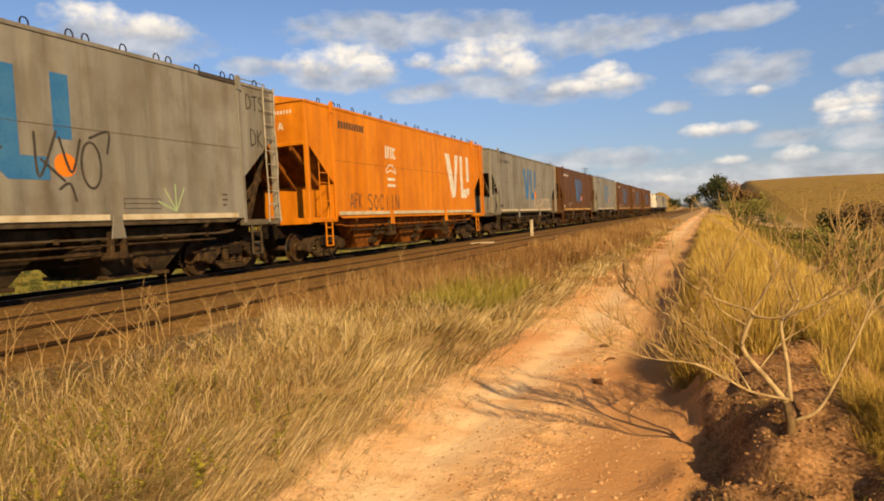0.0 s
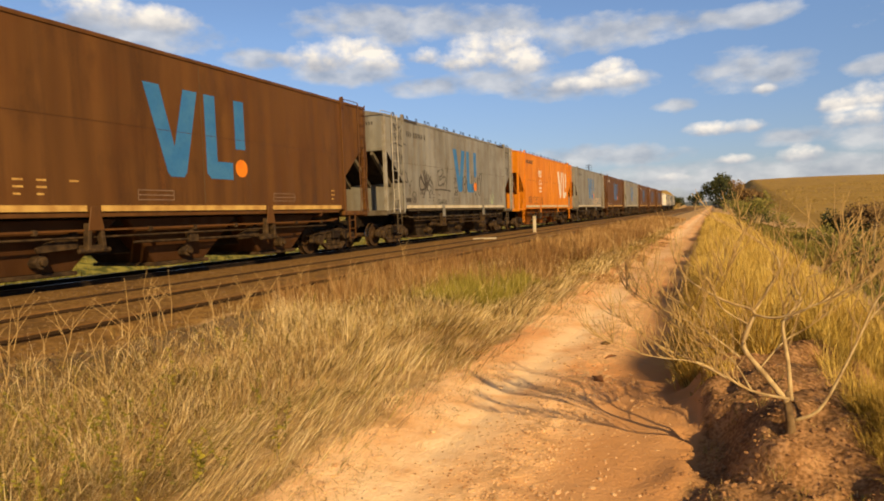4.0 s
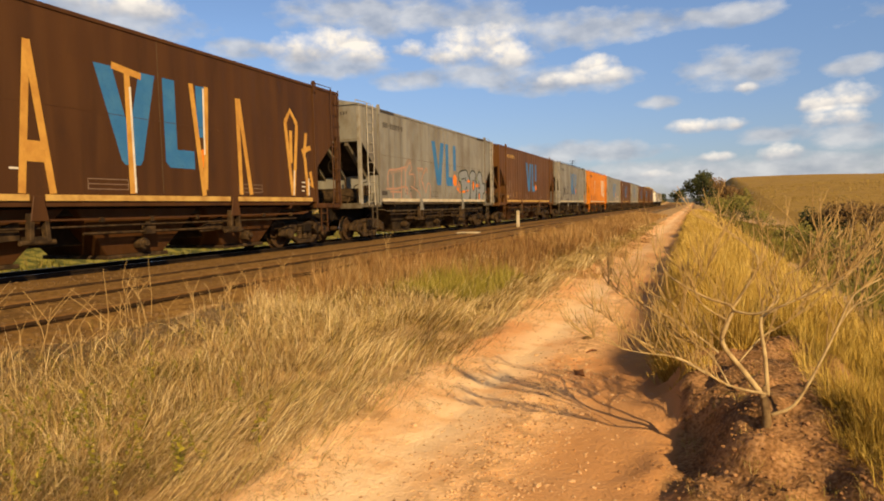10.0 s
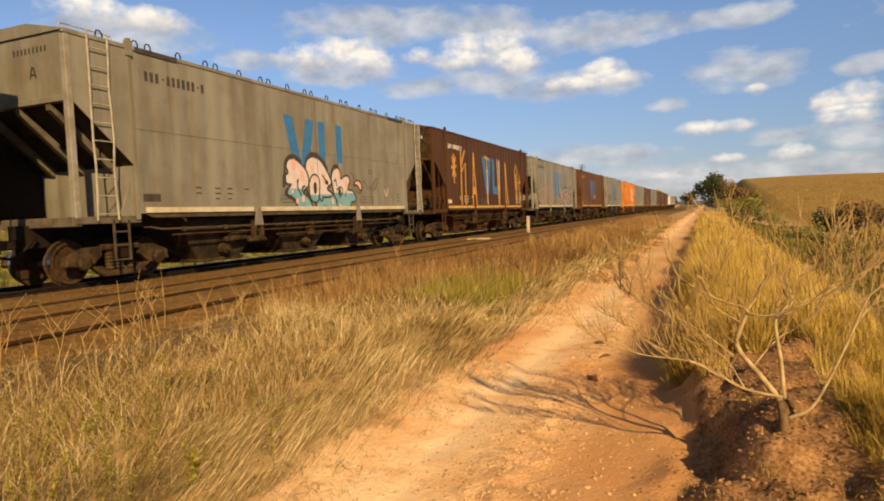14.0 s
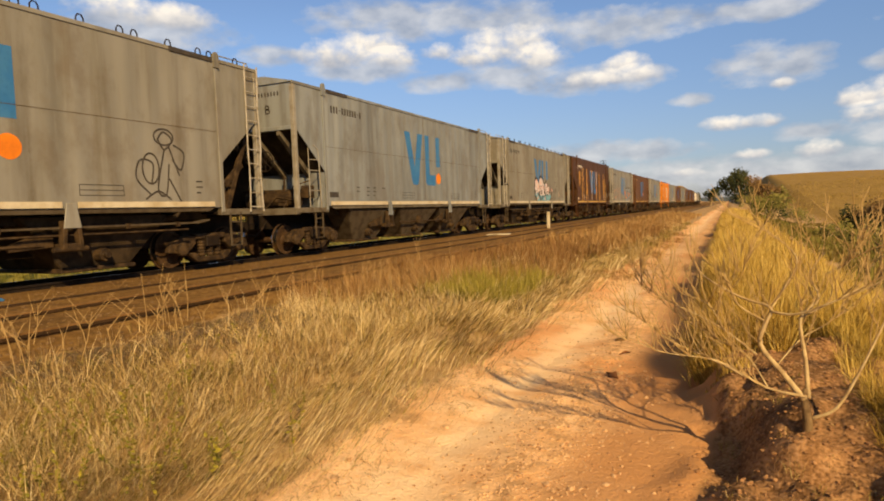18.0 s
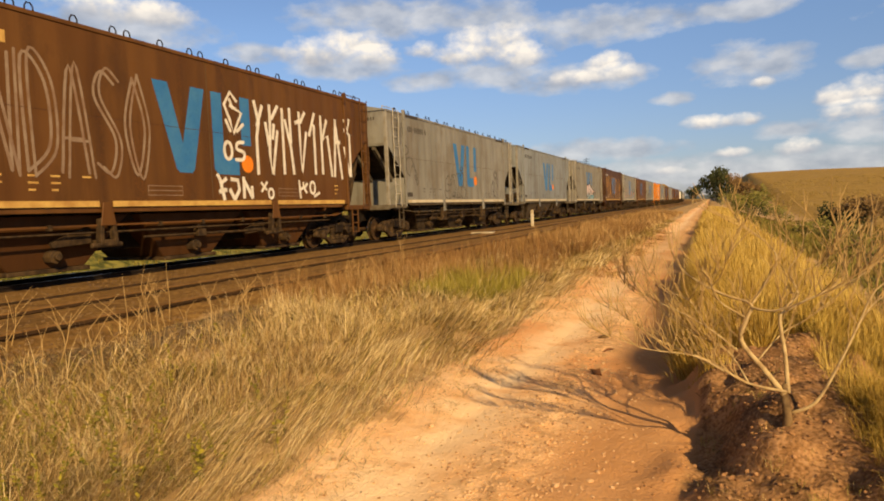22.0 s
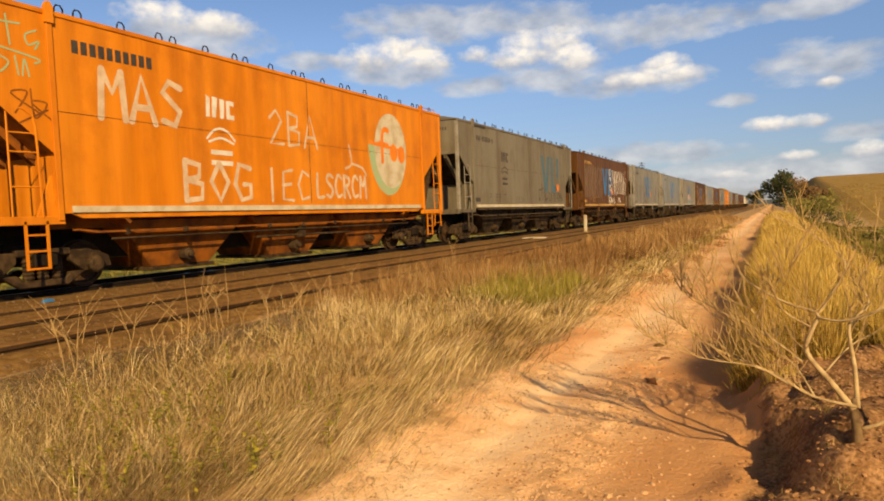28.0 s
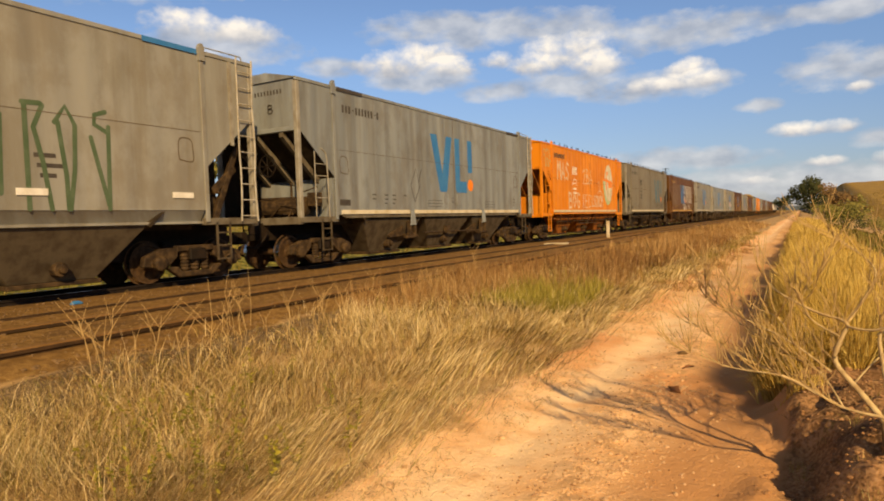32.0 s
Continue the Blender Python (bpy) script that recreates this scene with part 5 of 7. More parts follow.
    strokes(wg, "graffiti_glow", [[(9.62, 2.6), (9.66, 2.36), (9.82, 2.38)], [(9.93, 2.25), (10.0, 1.7), (10.06, 1.36)], [(11.16, 2.56), (11.22, 2.72)], [(11.12, 1.5), (11.2, 1.36)], [(12.22, 2.36), (12.3, 2.56)], [(12.15, 1.42), (12.17, 1.62)], [(11.78, 2.05), (11.8, 2.25)]], 0.035, LIME, 0.0205)
    plate(wg, "graffiti_splash", [disc(10.2, 1.82, 0.24, 0.07, 12), disc(10.92, 2.35, 0.2, 0.08, 12), disc(10.75, 1.88, 0.13, 0.04, 12), disc(12.22, 2.16, 0.17, 0.1, 12)], DOT, 0.0225)
    strokes(wg, "graffiti", [[(2.0, 1.9), (2.1, 2.45), (2.75, 2.54), (3.6, 2.68)], [(2.4, 1.35), (2.46, 2.3)], [(3.21, 2.64), (3.16, 2.0), (3.12, 1.33)], [(3.55, 2.67), (3.53, 1.71)], [(1.9, 1.8), (2.7, 1.82), (3.25, 1.89), (3.7, 1.86), (3.68, 1.62)], [(3.05, 1.7), (2.2, 1.7)]], 0.075, FLESH)
    strokes(wg, "graffiti", [[(3.59, 2.53), (3.85, 2.8), (4.03, 2.87), (4.12, 2.63), (3.89, 2.41), (4.39, 2.4), (4.36, 1.99)], [(4.07, 1.93), (4.76, 1.74), (4.93, 1.53)], [(4.7, 2.69), (5.26, 2.69)], [(4.81, 2.6), (4.95, 1.86)], [(5.73, 2.57), (5.6, 2.73), (5.1, 2.24), (5.29, 2.09)], [(5.53, 1.71), (5.77, 2.11), (6.05, 1.95), (5.93, 1.35)], [(5.1, 2.19), (5.53, 1.71)], [(3.95, 1.67), (4.09, 1.35)]], 0.065, FLESH)
    strokes(wg, "graffiti_haze", [[(3.6, 2.75), (3.85, 2.95), (4.05, 2.95)], [(4.75, 2.62), (5.2, 2.62)], [(5.3, 2.5), (5.6, 2.65)], [(2.3, 2.4), (3.4, 2.6)]], 0.13, FADED_PINK, 0.0034)

    wg = tagged_wagon(-3, DARK, GOLD, DARK, "dark brown hopper wagon with amber letter graffiti", rise=0.11, hoops=False, brake_near=True)
    emblem(wg, BLUE, None)
    data_marks(wg, WHITE)
    end_letter(wg, "B", WHITE)
    plate(wg, "emblem_dot", [disc(9.02, 2.3, 0.12, 0.22)], DOT, 0.0035)
    plate(wg, "graffiti", [[(4.82, 2.0), (5.2, 2.0), (5.12, 2.36), (4.86, 2.36)]], AMBER, 0.0062)
    star = [[(2.33, 2.45), (2.33, 3.78)], [(2.0, 3.15), (2.66, 3.25)], [(2.12, 2.75), (2.55, 3.65)], [(2.55, 2.75), (2.12, 3.65)]]
    strokes(wg, "graffiti", star, 0.13, AMBER, 0.0045, False, False)
    tall = [[(3.24, 4.05), (3.22, 1.46)], [(3.24, 3.3), (3.55, 3.75), (3.78, 4.05)], [(3.3, 3.05), (3.8, 3.45), (3.78, 1.46)], [(4.98, 4.05), (4.74, 1.46)], [(4.98, 4.05), (5.3, 1.46)], [(4.8, 2.15), (5.2, 2.15)],
            [(6.65, 3.95), (7.35, 3.85)], [(7.0, 3.9), (7.0, 1.48)], [(8.72, 3.95), (9.0, 1.46)], [(9.2, 3.95), (9.05, 1.6)], [(10.25, 3.85), (10.28, 1.5)], [(10.3, 3.85), (10.66, 1.5)],
            [(12.2, 3.5), (12.45, 3.85), (12.75, 3.5)], [(12.2, 3.5), (12.45, 1.5)], [(12.75, 3.5), (12.5, 1.5)], [(12.45, 3.3), (12.42, 2.4)], [(13.2, 3.3), (13.05, 2.6)], [(12.95, 2.75), (13.4, 2.9)], [(13.1, 2.6), (13.2, 1.5)], [(13.35, 2.2), (13.45, 1.75), (13.2, 1.9)]]
    strokes(wg, "graffiti", tall, 0.135, AMBER, 0.005, False, False, "tall amber sprayed letters")
    strokes(wg, "graffiti", [[(7.06, 3.6), (7.08, 1.5)], [(9.1, 3.9), (9.06, 2.4)], [(12.5, 1.5), (12.56, 2.2)], [(13.24, 1.5), (13.26, 2.0)]], 0.05, WHITE, 0.0065, False, False)

    wg = tagged_wagon(-4, TAUPE, CREAM, POST_G, "grey hopper wagon with white and teal bubble graffiti", tall_near=True)
    emblem(wg, BLUE, None)
    data_marks(wg, BLACK)
    end_letter(wg, "A", BLACK)
    strokes(wg, "graffiti_shadow", [[(6.2, 2.1), (6.22, 2.45), (6.3, 2.7), (6.6, 2.84), (6.95, 2.72)], [(7.16, 2.55), (7.3, 2.84), (7.6, 2.96), (8.0, 2.84), (8.3, 2.56)], [(6.3, 1.92), (6.22, 1.78), (6.6, 1.62), (6.75, 1.4)], [(8.5, 2.4), (8.66, 2.64), (8.9, 2.68)], [(7.2, 1.9), (7.3, 1.62)], [(6.14, 2.0), (6.16, 2.26)]], 0.11, BLACK, 0.0032)
    bubble(wg, [(7.17, 2.5), (7.2, 2.68), (7.36, 2.83), (7.61, 2.88), (7.94, 2.8), (8.23, 2.55), (8.45, 2.28), (8.48, 2.11), (8.25, 1.98), (8.42, 1.88), (8.64, 1.76), (8.74, 1.59), (8.68, 1.33), (7.96, 1.33), (7.73, 1.34), (7.6, 1.6)], BLUSH, BLACK, 0.0045, 0.065, TEAL, 1.80, "white and teal bubble lettering")
    bubble(wg, [(6.24, 2.05), (6.22, 2.28), (6.34, 2.37), (6.27, 2.54), (6.39, 2.73), (6.66, 2.76), (6.93, 2.65), (7.16, 2.5), (7.3, 2.26), (7.28, 2.05), (7.12, 1.93), (7.05, 1.83), (7.28, 1.68), (7.44, 1.34), (6.8, 1.34), (6.68, 1.55), (6.48, 1.71), (6.27, 1.76), (6.33, 1.94), (6.45, 2.04)], BLUSH, BLACK, 0.0085, 0.065, TEAL, 1.94)
    bubble(wg, [(8.52, 2.17), (8.5, 2.34), (8.62, 2.55), (8.85, 2.63), (9.03, 2.5), (9.04, 2.3), (9.22, 2.38), (9.47, 2.4), (9.56, 2.22), (9.42, 1.98), (9.69, 1.94), (9.9, 1.75), (9.85, 1.6), (9.62, 1.56), (9.44, 1.33), (8.78, 1.33), (8.76, 1.59), (8.6, 1.82)], BLUSH, BLACK, 0.0085, 0.065, TEAL, 1.86)
    bubble(wg, [(7.31, 2.11), (7.45, 2.31), (7.64, 2.37), (7.83, 2.24), (7.83, 1.97), (7.76, 1.63), (7.58, 1.55), (7.4, 1.63), (7.31, 1.84)], BLUSH, BLACK, 0.0125, 0.055, TEAL, 1.78)
    bubble(wg, [(9.79, 2.11), (9.9, 2.24), (10.05, 2.28), (10.24, 2.22), (10.3, 2.03), (10.22, 1.96), (10.02, 2.12)], PINK, BLACK, 0.0085, 0.06)
    plate(wg, "graffiti_spot", [disc(y, z, a, b, 12) for y, z, a, b in ((6.62, 2.6, 0.1, 0.16), (7.0, 2.3, 0.11, 0.17), (7.5, 2.55, 0.09, 0.1), (8.1, 2.3, 0.08, 0.12), (8.95, 2.4, 0.06, 0.1), (9.35, 2.15, 0.09, 0.16), (7.6, 2.25, 0.1, 0.06), (6.7, 1.6, 0.06, 0.08), (6.98, 1.66, 0.08, 0.1), (6.5, 1.86, 0.05, 0.06), (8.5, 1.6, 0.07, 0.1), (8.95, 1.45, 0.06, 0.07))], PINK, 0.0165)
    plate(wg, "graffiti_hole", [disc(7.6, 1.98, 0.09, 0.18, 14), disc(8.22, 2.16, 0.1, 0.06, 10), disc(8.92, 1.88, 0.09, 0.13, 12)], BLACK, 0.0185)
    strokes(wg, "graffiti_line", [[(6.72, 2.12), (6.8, 2.2), (6.74, 2.0), (6.9, 1.76)], [(6.95, 1.98), (7.1, 2.02), (6.94, 1.9), (7.2, 1.72)], [(7.75, 1.75), (7.9, 1.6), (7.98, 1.68)], [(8.0, 2.36), (8.2, 2.2), (8.38, 2.0)], [(7.95, 1.72), (8.3, 1.72), (8.5, 1.78)], [(8.62, 2.2), (8.72, 2.26), (8.76, 2.08)], [(8.75, 1.95), (9.0, 2.05), (9.1, 1.9), (8.95, 1.72)], [(9.3, 1.95), (9.25, 1.75)], [(7.5, 1.34), (7.6, 1.6)], [(8.12, 1.34), (8.05, 1.5)]], 0.045, BLACK, 0.0205)
    strokes(wg, "graffiti_line", [disc(10.95, 2.6, 0.12, 0.06, 10) + [(11.07, 2.6)], [(10.45, 2.3), (10.62, 2.15), (10.7, 2.0), (10.85, 2.15), (10.95, 2.0), (11.05, 2.12), (11.3, 2.35), (11.4, 2.42), (11.3, 2.1), (11.1, 2.0)], [(11.0, 2.0), (11.0, 1.4)], [(9.6, 2.5), (9.75, 2.46), (9.85, 2.3)], [(9.95, 1.95), (10.2, 1.86), (10.4, 2.1)]], 0.028, BLACK, 0.0064)
    strokes(wg, "graffiti", [[(11.9, 2.0), (12.05, 1.8), (12.2, 2.05)]], 0.05, PINK)

    wg = tagged_wagon(-5, COOL, CREAM, POST_G, "clean grey hopper wagon with bright blue emblem", hoops=False, brake_near=True)
    emblem(wg, BLUE, DOT)
    data_marks(wg, BLACK)
    end_letter(wg, "B", BLACK)

    wg = tagged_wagon(-6, GREY, CREAM, POST_G, "grey hopper wagon with thin outline graffiti", tall_near=True)
    emblem(wg, BLUE, DOT)
    data_marks(wg, BLACK)
    end_letter(wg, "A", BLACK)
    strokes(wg, "graffiti_outline", [[(5.69, 1.86), (5.4, 1.8), (5.22, 1.87), (5.13, 1.72), (5.27, 1.55), (5.54, 1.47), (5.78, 1.55), (5.84, 1.78), (5.85, 2.05), (5.65, 2.07), (5.43, 2.13)], [(5.27, 1.92), (5.27, 2.22), (5.45, 2.42), (5.68, 2.46), (5.82, 2.3), (5.83, 2.1)], [(5.84, 1.99), (5.91, 2.36), (6.04, 2.53), (6.24, 2.33), (6.31, 2.01), (6.29, 1.74), (6.21, 1.55), (6.09, 1.63), (5.93, 1.55)], [(5.99, 2.31), (5.97, 2.1)]], 0.035, BLACK, 0.0045)
    strokes(wg, "graffiti_outline", [[(6.07, 2.45), (6.23, 2.57), (6.42, 2.5), (6.49, 2.23), (6.42, 2.07), (6.53, 1.8), (6.6, 1.57), (6.46, 1.52), (6.34, 1.63), (6.2, 1.49)], [(6.28, 2.33), (6.29, 2.22)], [(6.39, 2.45), (6.56, 2.6), (6.75, 2.56), (6.82, 2.25), (6.75, 1.91)], [(6.69, 2.56), (6.89, 2.62), (7.05, 2.49), (7.09, 2.15), (7.06, 1.75), (6.94, 1.58), (6.73, 1.52), (6.54, 1.63)]], 0.035, BLACK, 0.0045)
    strokes(wg, "graffiti_outline", [[(6.95, 2.48), (7.18, 2.66), (7.39, 2.61), (7.45, 2.4), (7.32, 2.22), (7.4, 2.16), (7.27, 2.04), (7.49, 1.99), (7.65, 1.76), (7.53, 1.55), (7.3, 1.49), (7.09, 1.63)], [(7.0, 2.74), (7.1, 2.92), (7.34, 2.88), (7.26, 2.77), (7.05, 2.75)]], 0.045, BLACK, 0.0045)
    strokes(wg, "graffiti_outline", [[(11.7, 1.6), (11.4, 1.9), (11.5, 2.25), (11.8, 2.2), (11.75, 1.8)], [(11.95, 2.7), (12.1, 2.85), (12.3, 2.7), (12.1, 2.5), (11.95, 2.7)], [(12.1, 2.5), (11.9, 1.7), (12.1, 1.6), (12.2, 2.2)], [(12.2, 2.6), (12.45, 2.0)], [(12.2, 1.9), (12.5, 1.4)], disc(12.1, 2.75, 0.24, 0.16, 12) + [(12.34, 2.75)], disc(11.75, 2.1, 0.2, 0.3, 12) + [(11.95, 2.1)], [(12.35, 2.6), (12.6, 2.45), (12.5, 2.1), (12.3, 2.3)], [(11.6, 1.5), (11.9, 1.65), (12.2, 1.5)]], 0.04, BLACK)

    strokes(wg, "graffiti_outline", [[(0.8, 4.2), (0.72, 3.3)], [(0.78, 3.9), (1.0, 4.25)], [(0.78, 3.8), (1.05, 3.45)], [(1.1, 3.5), (1.2, 4.3), (1.34, 3.55)], disc(1.5, 3.3, 0.2, 0.16, 12) + [(1.7, 3.3)], [(1.5, 3.14), (1.48, 2.6), (1.3, 2.2)], [(1.48, 2.9), (1.2, 3.0), (1.05, 2.75)], [(1.5, 2.95), (1.85, 3.05), (2.2, 2.7), (2.3, 2.3)], [(1.48, 2.6), (1.75, 2.35), (2.0, 2.75), (2.35, 2.5), (2.45, 2.15)], disc(2.42, 2.12, 0.1, 0.1, 10) + [(2.52, 2.12)], disc(2.26, 2.3, 0.08, 0.08, 10) + [(2.34, 2.3)]], 0.03, BLACK)

    wg = tagged_wagon(-7, BROWN, GOLD, BROWN, "rust-brown hopper wagon with white letter graffiti")
    emblem(wg, BLUE, DOT)
    data_marks(wg, GOLD)
    end_letter(wg, "A", GOLD)
    letters = [[(9.38, 3.93), (9.53, 3.41), (9.43, 3.01), (9.43, 2.09)], [(9.70, 3.85), (9.45, 3.29)], [(9.98, 3.91), (9.98, 3.36), (9.92, 2.67), (10.01, 2.11), (10.27, 3.27)], [(10.33, 3.92), (10.03, 3.53)], [(9.79, 3.44), (9.9, 2.84)], [(10.14, 3.43), (10.06, 3.02)],
               [(10.5, 3.88), (10.5, 2.13)], [(10.6, 3.6), (10.83, 2.86), (10.92, 2.14)], [(10.82, 3.93), (10.84, 2.98)], [(11.25, 3.88), (11.26, 3.14), (11.3, 2.22), (11.57, 3.36)], [(11.53, 3.9), (11.3, 3.58)], [(11.05, 3.55), (11.25, 3.63)]]
    strokes(wg, "graffiti", letters, 0.105, WHITE, 0.005, False, False, "white angular sprayed letters")
    letters = [[(11.69, 3.25), (12.0, 3.94)], [(11.95, 3.6), (11.95, 2.18)], [(12.3, 3.9), (12.32, 2.19)], [(12.62, 3.81), (12.34, 3.18), (12.63, 3.35), (12.81, 2.14)], [(13.09, 3.88), (12.95, 2.14)], [(13.02, 3.18), (13.33, 3.21)], [(13.1, 3.7), (13.37, 2.08)], [(13.58, 3.94), (13.78, 3.61), (13.9, 3.98)], [(13.56, 3.62), (13.88, 3.48), (13.89, 2.17)], [(13.54, 3.09), (13.85, 2.17)]]
    strokes(wg, "graffiti", letters, 0.11, WHITE, 0.0065, False, False, "white angular sprayed letters")
    strokes(wg, "graffiti", [[(8.77, 3.8), (8.54, 4.0), (8.32, 3.69), (8.5, 3.33), (8.6, 3.04), (8.9, 3.55), (8.5, 3.7)], [(8.34, 3.35), (8.5, 3.06)], [(8.7, 3.08), (8.96, 3.3)], [(8.5, 3.85), (8.62, 3.62)]], 0.085, WHITE, 0.005, False, False)
    strokes(wg, "graffiti", [disc(8.38, 2.62, 0.13, 0.2, 12) + [(8.51, 2.62)], [(8.92, 2.85), (8.72, 2.82), (8.68, 2.68), (8.93, 2.6), (8.88, 2.44), (8.64, 2.42)]], 0.085, WHITE, 0.005)
    strokes(wg, "graffiti", [[(7.96, 2.06), (8.1, 1.86), (8.27, 1.97)], [(8.06, 1.9), (8.17, 1.45)], [(8.0, 1.65), (8.26, 1.7)], [(8.4, 1.95), (8.65, 1.93), (8.69, 1.7), (8.5, 1.46)], [(8.35, 1.72), (8.52, 1.46)], [(8.86, 2.02), (8.85, 1.49)], [(8.89, 1.91), (9.16, 1.49)], [(9.14, 1.8), (9.16, 1.5)]], 0.1, WHITE, 0.005, False, False)
    strokes(wg, "graffiti", [[(9.5, 1.9), (9.72, 1.7)], [(9.75, 1.92), (9.5, 1.66)], disc(9.88, 1.62, 0.1, 0.12, 10) + [(9.98, 1.62)]], 0.07, WHITE, 0.005, False)
    strokes(wg, "graffiti", [[(11.12, 2.0), (11.16, 1.5)], [(11.1, 1.72), (11.3, 1.8), (11.3, 1.95)], [(11.5, 1.92), (11.36, 1.78), (11.46, 1.64)], disc(11.75, 1.8, 0.12, 0.16, 10) + [(11.87, 1.8)], [(11.8, 1.55), (12.1, 1.66)]], 0.08, WHITE, 0.005, False)
    scrawl(wg, "faded_graffiti", "NONDASO", 1.5, 6.1, 1.95, 3.85, 0.055, PALE, label="rubbed pale lettering")
    scrawl(wg, "faded_graffiti", "NONDASO", 1.62, 6.22, 1.87, 3.93, 0.05, PALE, 0.0048, label="rubbed pale lettering")

    wg = tagged_wagon(-8, DRAB, CREAM, POST_G, "dusty taupe hopper wagon with faded emblem", rise=0.05, low_far=True, gates=False)
    emblem(wg, FADED, DOT, 3.3)
    data_marks(wg, BLACK)
    end_letter(wg, "A", BLACK)
    small_emblem(wg, 4.65, BLACK)
    strokes(wg, "graffiti", [[(9.1, 1.8), (9.28, 1.61), (9.47, 2.1), (9.15, 2.16), (9.28, 1.66)], [(9.62, 2.47), (9.76, 1.64)], [(9.45, 2.2), (9.9, 2.26)], [(10.23, 2.22), (9.99, 2.09), (10.04, 1.8), (10.29, 1.99), (10.19, 1.69), (10.48, 1.75)], [(10.56, 1.84), (10.6, 1.82)]], 0.045, BLACK)
    for a in (10.75, 11.5, 12.3):
        strokes(wg, "graffiti", [[(a, 2.05), (a + 0.06, 1.72), (a + 0.22, 1.98), (a - 0.02, 2.06)], [(a + 0.3, 2.02), (a + 0.32, 1.76)], [(a + 0.52, 2.08), (a + 0.4, 1.95), (a + 0.5, 1.76), (a + 0.6, 1.72)], [(a + 0.02, 1.6), (a + 0.22, 1.66), (a + 0.42, 1.58)]], 0.035, BLACK)
    strokes(wg, "graffiti", [[(11.9, 2.25), (12.0, 2.4), (12.1, 2.25), (11.95, 2.15)], [(12.85, 2.1), (12.75, 1.9), (12.95, 1.75), (13.05, 1.95), (13.1, 1.7), (13.25, 1.68)]], 0.035, BLACK)

    wg = tagged_wagon(-9, ORANGE, CREAM, ORANGE, "orange hopper wagon with cream roundel and white scrawls", low_far=True, gates=False)
    bars(wg, "fleet_number_bar", 1.72, 4.02, [10], 0.115, 0.22, 0.045, BLACK)
    end_letter(wg, "A", WHITE)
    small_emblem(wg, 4.9, WHITE)
    plate(wg, "roundel_shade", [disc(11.54, 3.24, 1.07, 1.5, 28, math.pi, 2 * math.pi) + [(12.61, 3.24)]], LIME, 0.003)
    plate(wg, "roundel", [disc(11.7, 3.1, 0.91, 1.14)], CREAM, 0.0042, "cream roundel with orange shapes")
    plate(wg, "roundel_mark", [[(10.5, 3.22), (12.2, 3.12), (12.2, 3.2), (10.5, 3.34)], disc(11.85, 3.05, 0.22, 0.27), disc(12.3, 3.02, 0.22, 0.27)], DOT, 0.0054)
    strokes(wg, "roundel_mark", [[(11.2, 2.75), (11.22, 3.5), (11.35, 3.72), (11.55, 3.7)], [(11.05, 3.28), (11.5, 3.25)]], 0.15, DOT, 0.0062)
    scrawl(wg, "graffiti", "MAS", 2.1, 4.0, 3.0, 3.85, 0.13, GHOST, 0.004, False)
    scrawl(wg, "graffiti", "2BA", 6.3, 8.2, 2.9, 3.7, 0.075, GHOST, 0.004, False)
    scrawl(wg, "graffiti", "BOG", 3.8, 5.8, 1.55, 2.35, 0.12, GHOST, 0.004, False)
    scrawl(wg, "graffiti", "IEC", 6.1, 7.8, 1.55, 2.3, 0.08, GHOST, 0.004, False)
    scrawl(wg, "graffiti", "LSCRCM", 8.0, 10.3, 1.65, 2.25, 0.09, GHOST, 0.004)
    strokes(wg, "graffiti", [[(9.5, 3.1), (9.6, 2.6), (9.3, 2.45)], [(9.6, 2.6), (10.1, 2.5), (10.3, 2.3)]], 0.07, GHOST)
    strokes(wg, "graffiti", [[(0.3, 4.3), (0.36, 4.0), (0.55, 4.2), (0.3, 4.32)], [(0.7, 4.4), (0.74, 3.95)], [(0.58, 4.28), (0.9, 4.3)], [(1.15, 4.25), (0.98, 4.15), (1.02, 4.0), (1.18, 4.08), (1.12, 3.95)], [(0.5, 3.75), (0.55, 3.5), (0.7, 3.68), (0.48, 3.78)], [(0.8, 3.78), (0.84, 3.5)], [(0.9, 3.5), (0.94, 3.76), (1.0, 3.5)], [(0.5, 3.9), (1.15, 3.8), (1.1, 3.72)]], 0.03, LIME)
    strokes(wg, "graffiti", [[(0.75, 2.9), (0.95, 3.25), (0.7, 3.2), (1.1, 2.95)], [(1.0, 3.3), (1.05, 2.85), (1.25, 3.1), (1.0, 3.1), (1.3, 2.85)], [(0.8, 2.75), (1.25, 3.0)]], 0.03, SHADE_ORANGE)

    wg = tagged_wagon(-10, COOL, CREAM, POST_G, "grey hopper wagon with clear blue emblem", hoops=False, brake_near=True)
    emblem(wg, BLUE, DOT)
    data_marks(wg, BLACK)
    end_letter(wg, "B", BLACK)
    for y in (7.2, 8.1):
        q = [(y + dy, 1.82 + dz) for dy, dz in ((-0.17, -0.12), (-0.12, -0.19), (0.12, -0.19), (0.17, -0.12), (0.17, 0.12), (0.12, 0.19), (-0.12, 0.19), (-0.17, 0.12))]
        part("access_panel", Shape().prism(q, HALF - 0.002, HALF + 0.012), COOL, wg)
    scrawl(wg, "panel_letter", "D", 7.6, 7.76, 1.68, 1.86, 0.02, BLACK)
    strokes(wg, "graffiti", [[(5.2, 1.7), (4.98, 2.2), (5.3, 2.72), (5.5, 2.2), (5.2, 1.7)], [(5.45, 2.3), (5.62, 2.72)]], 0.035, BLACK, 0.004, True, False)

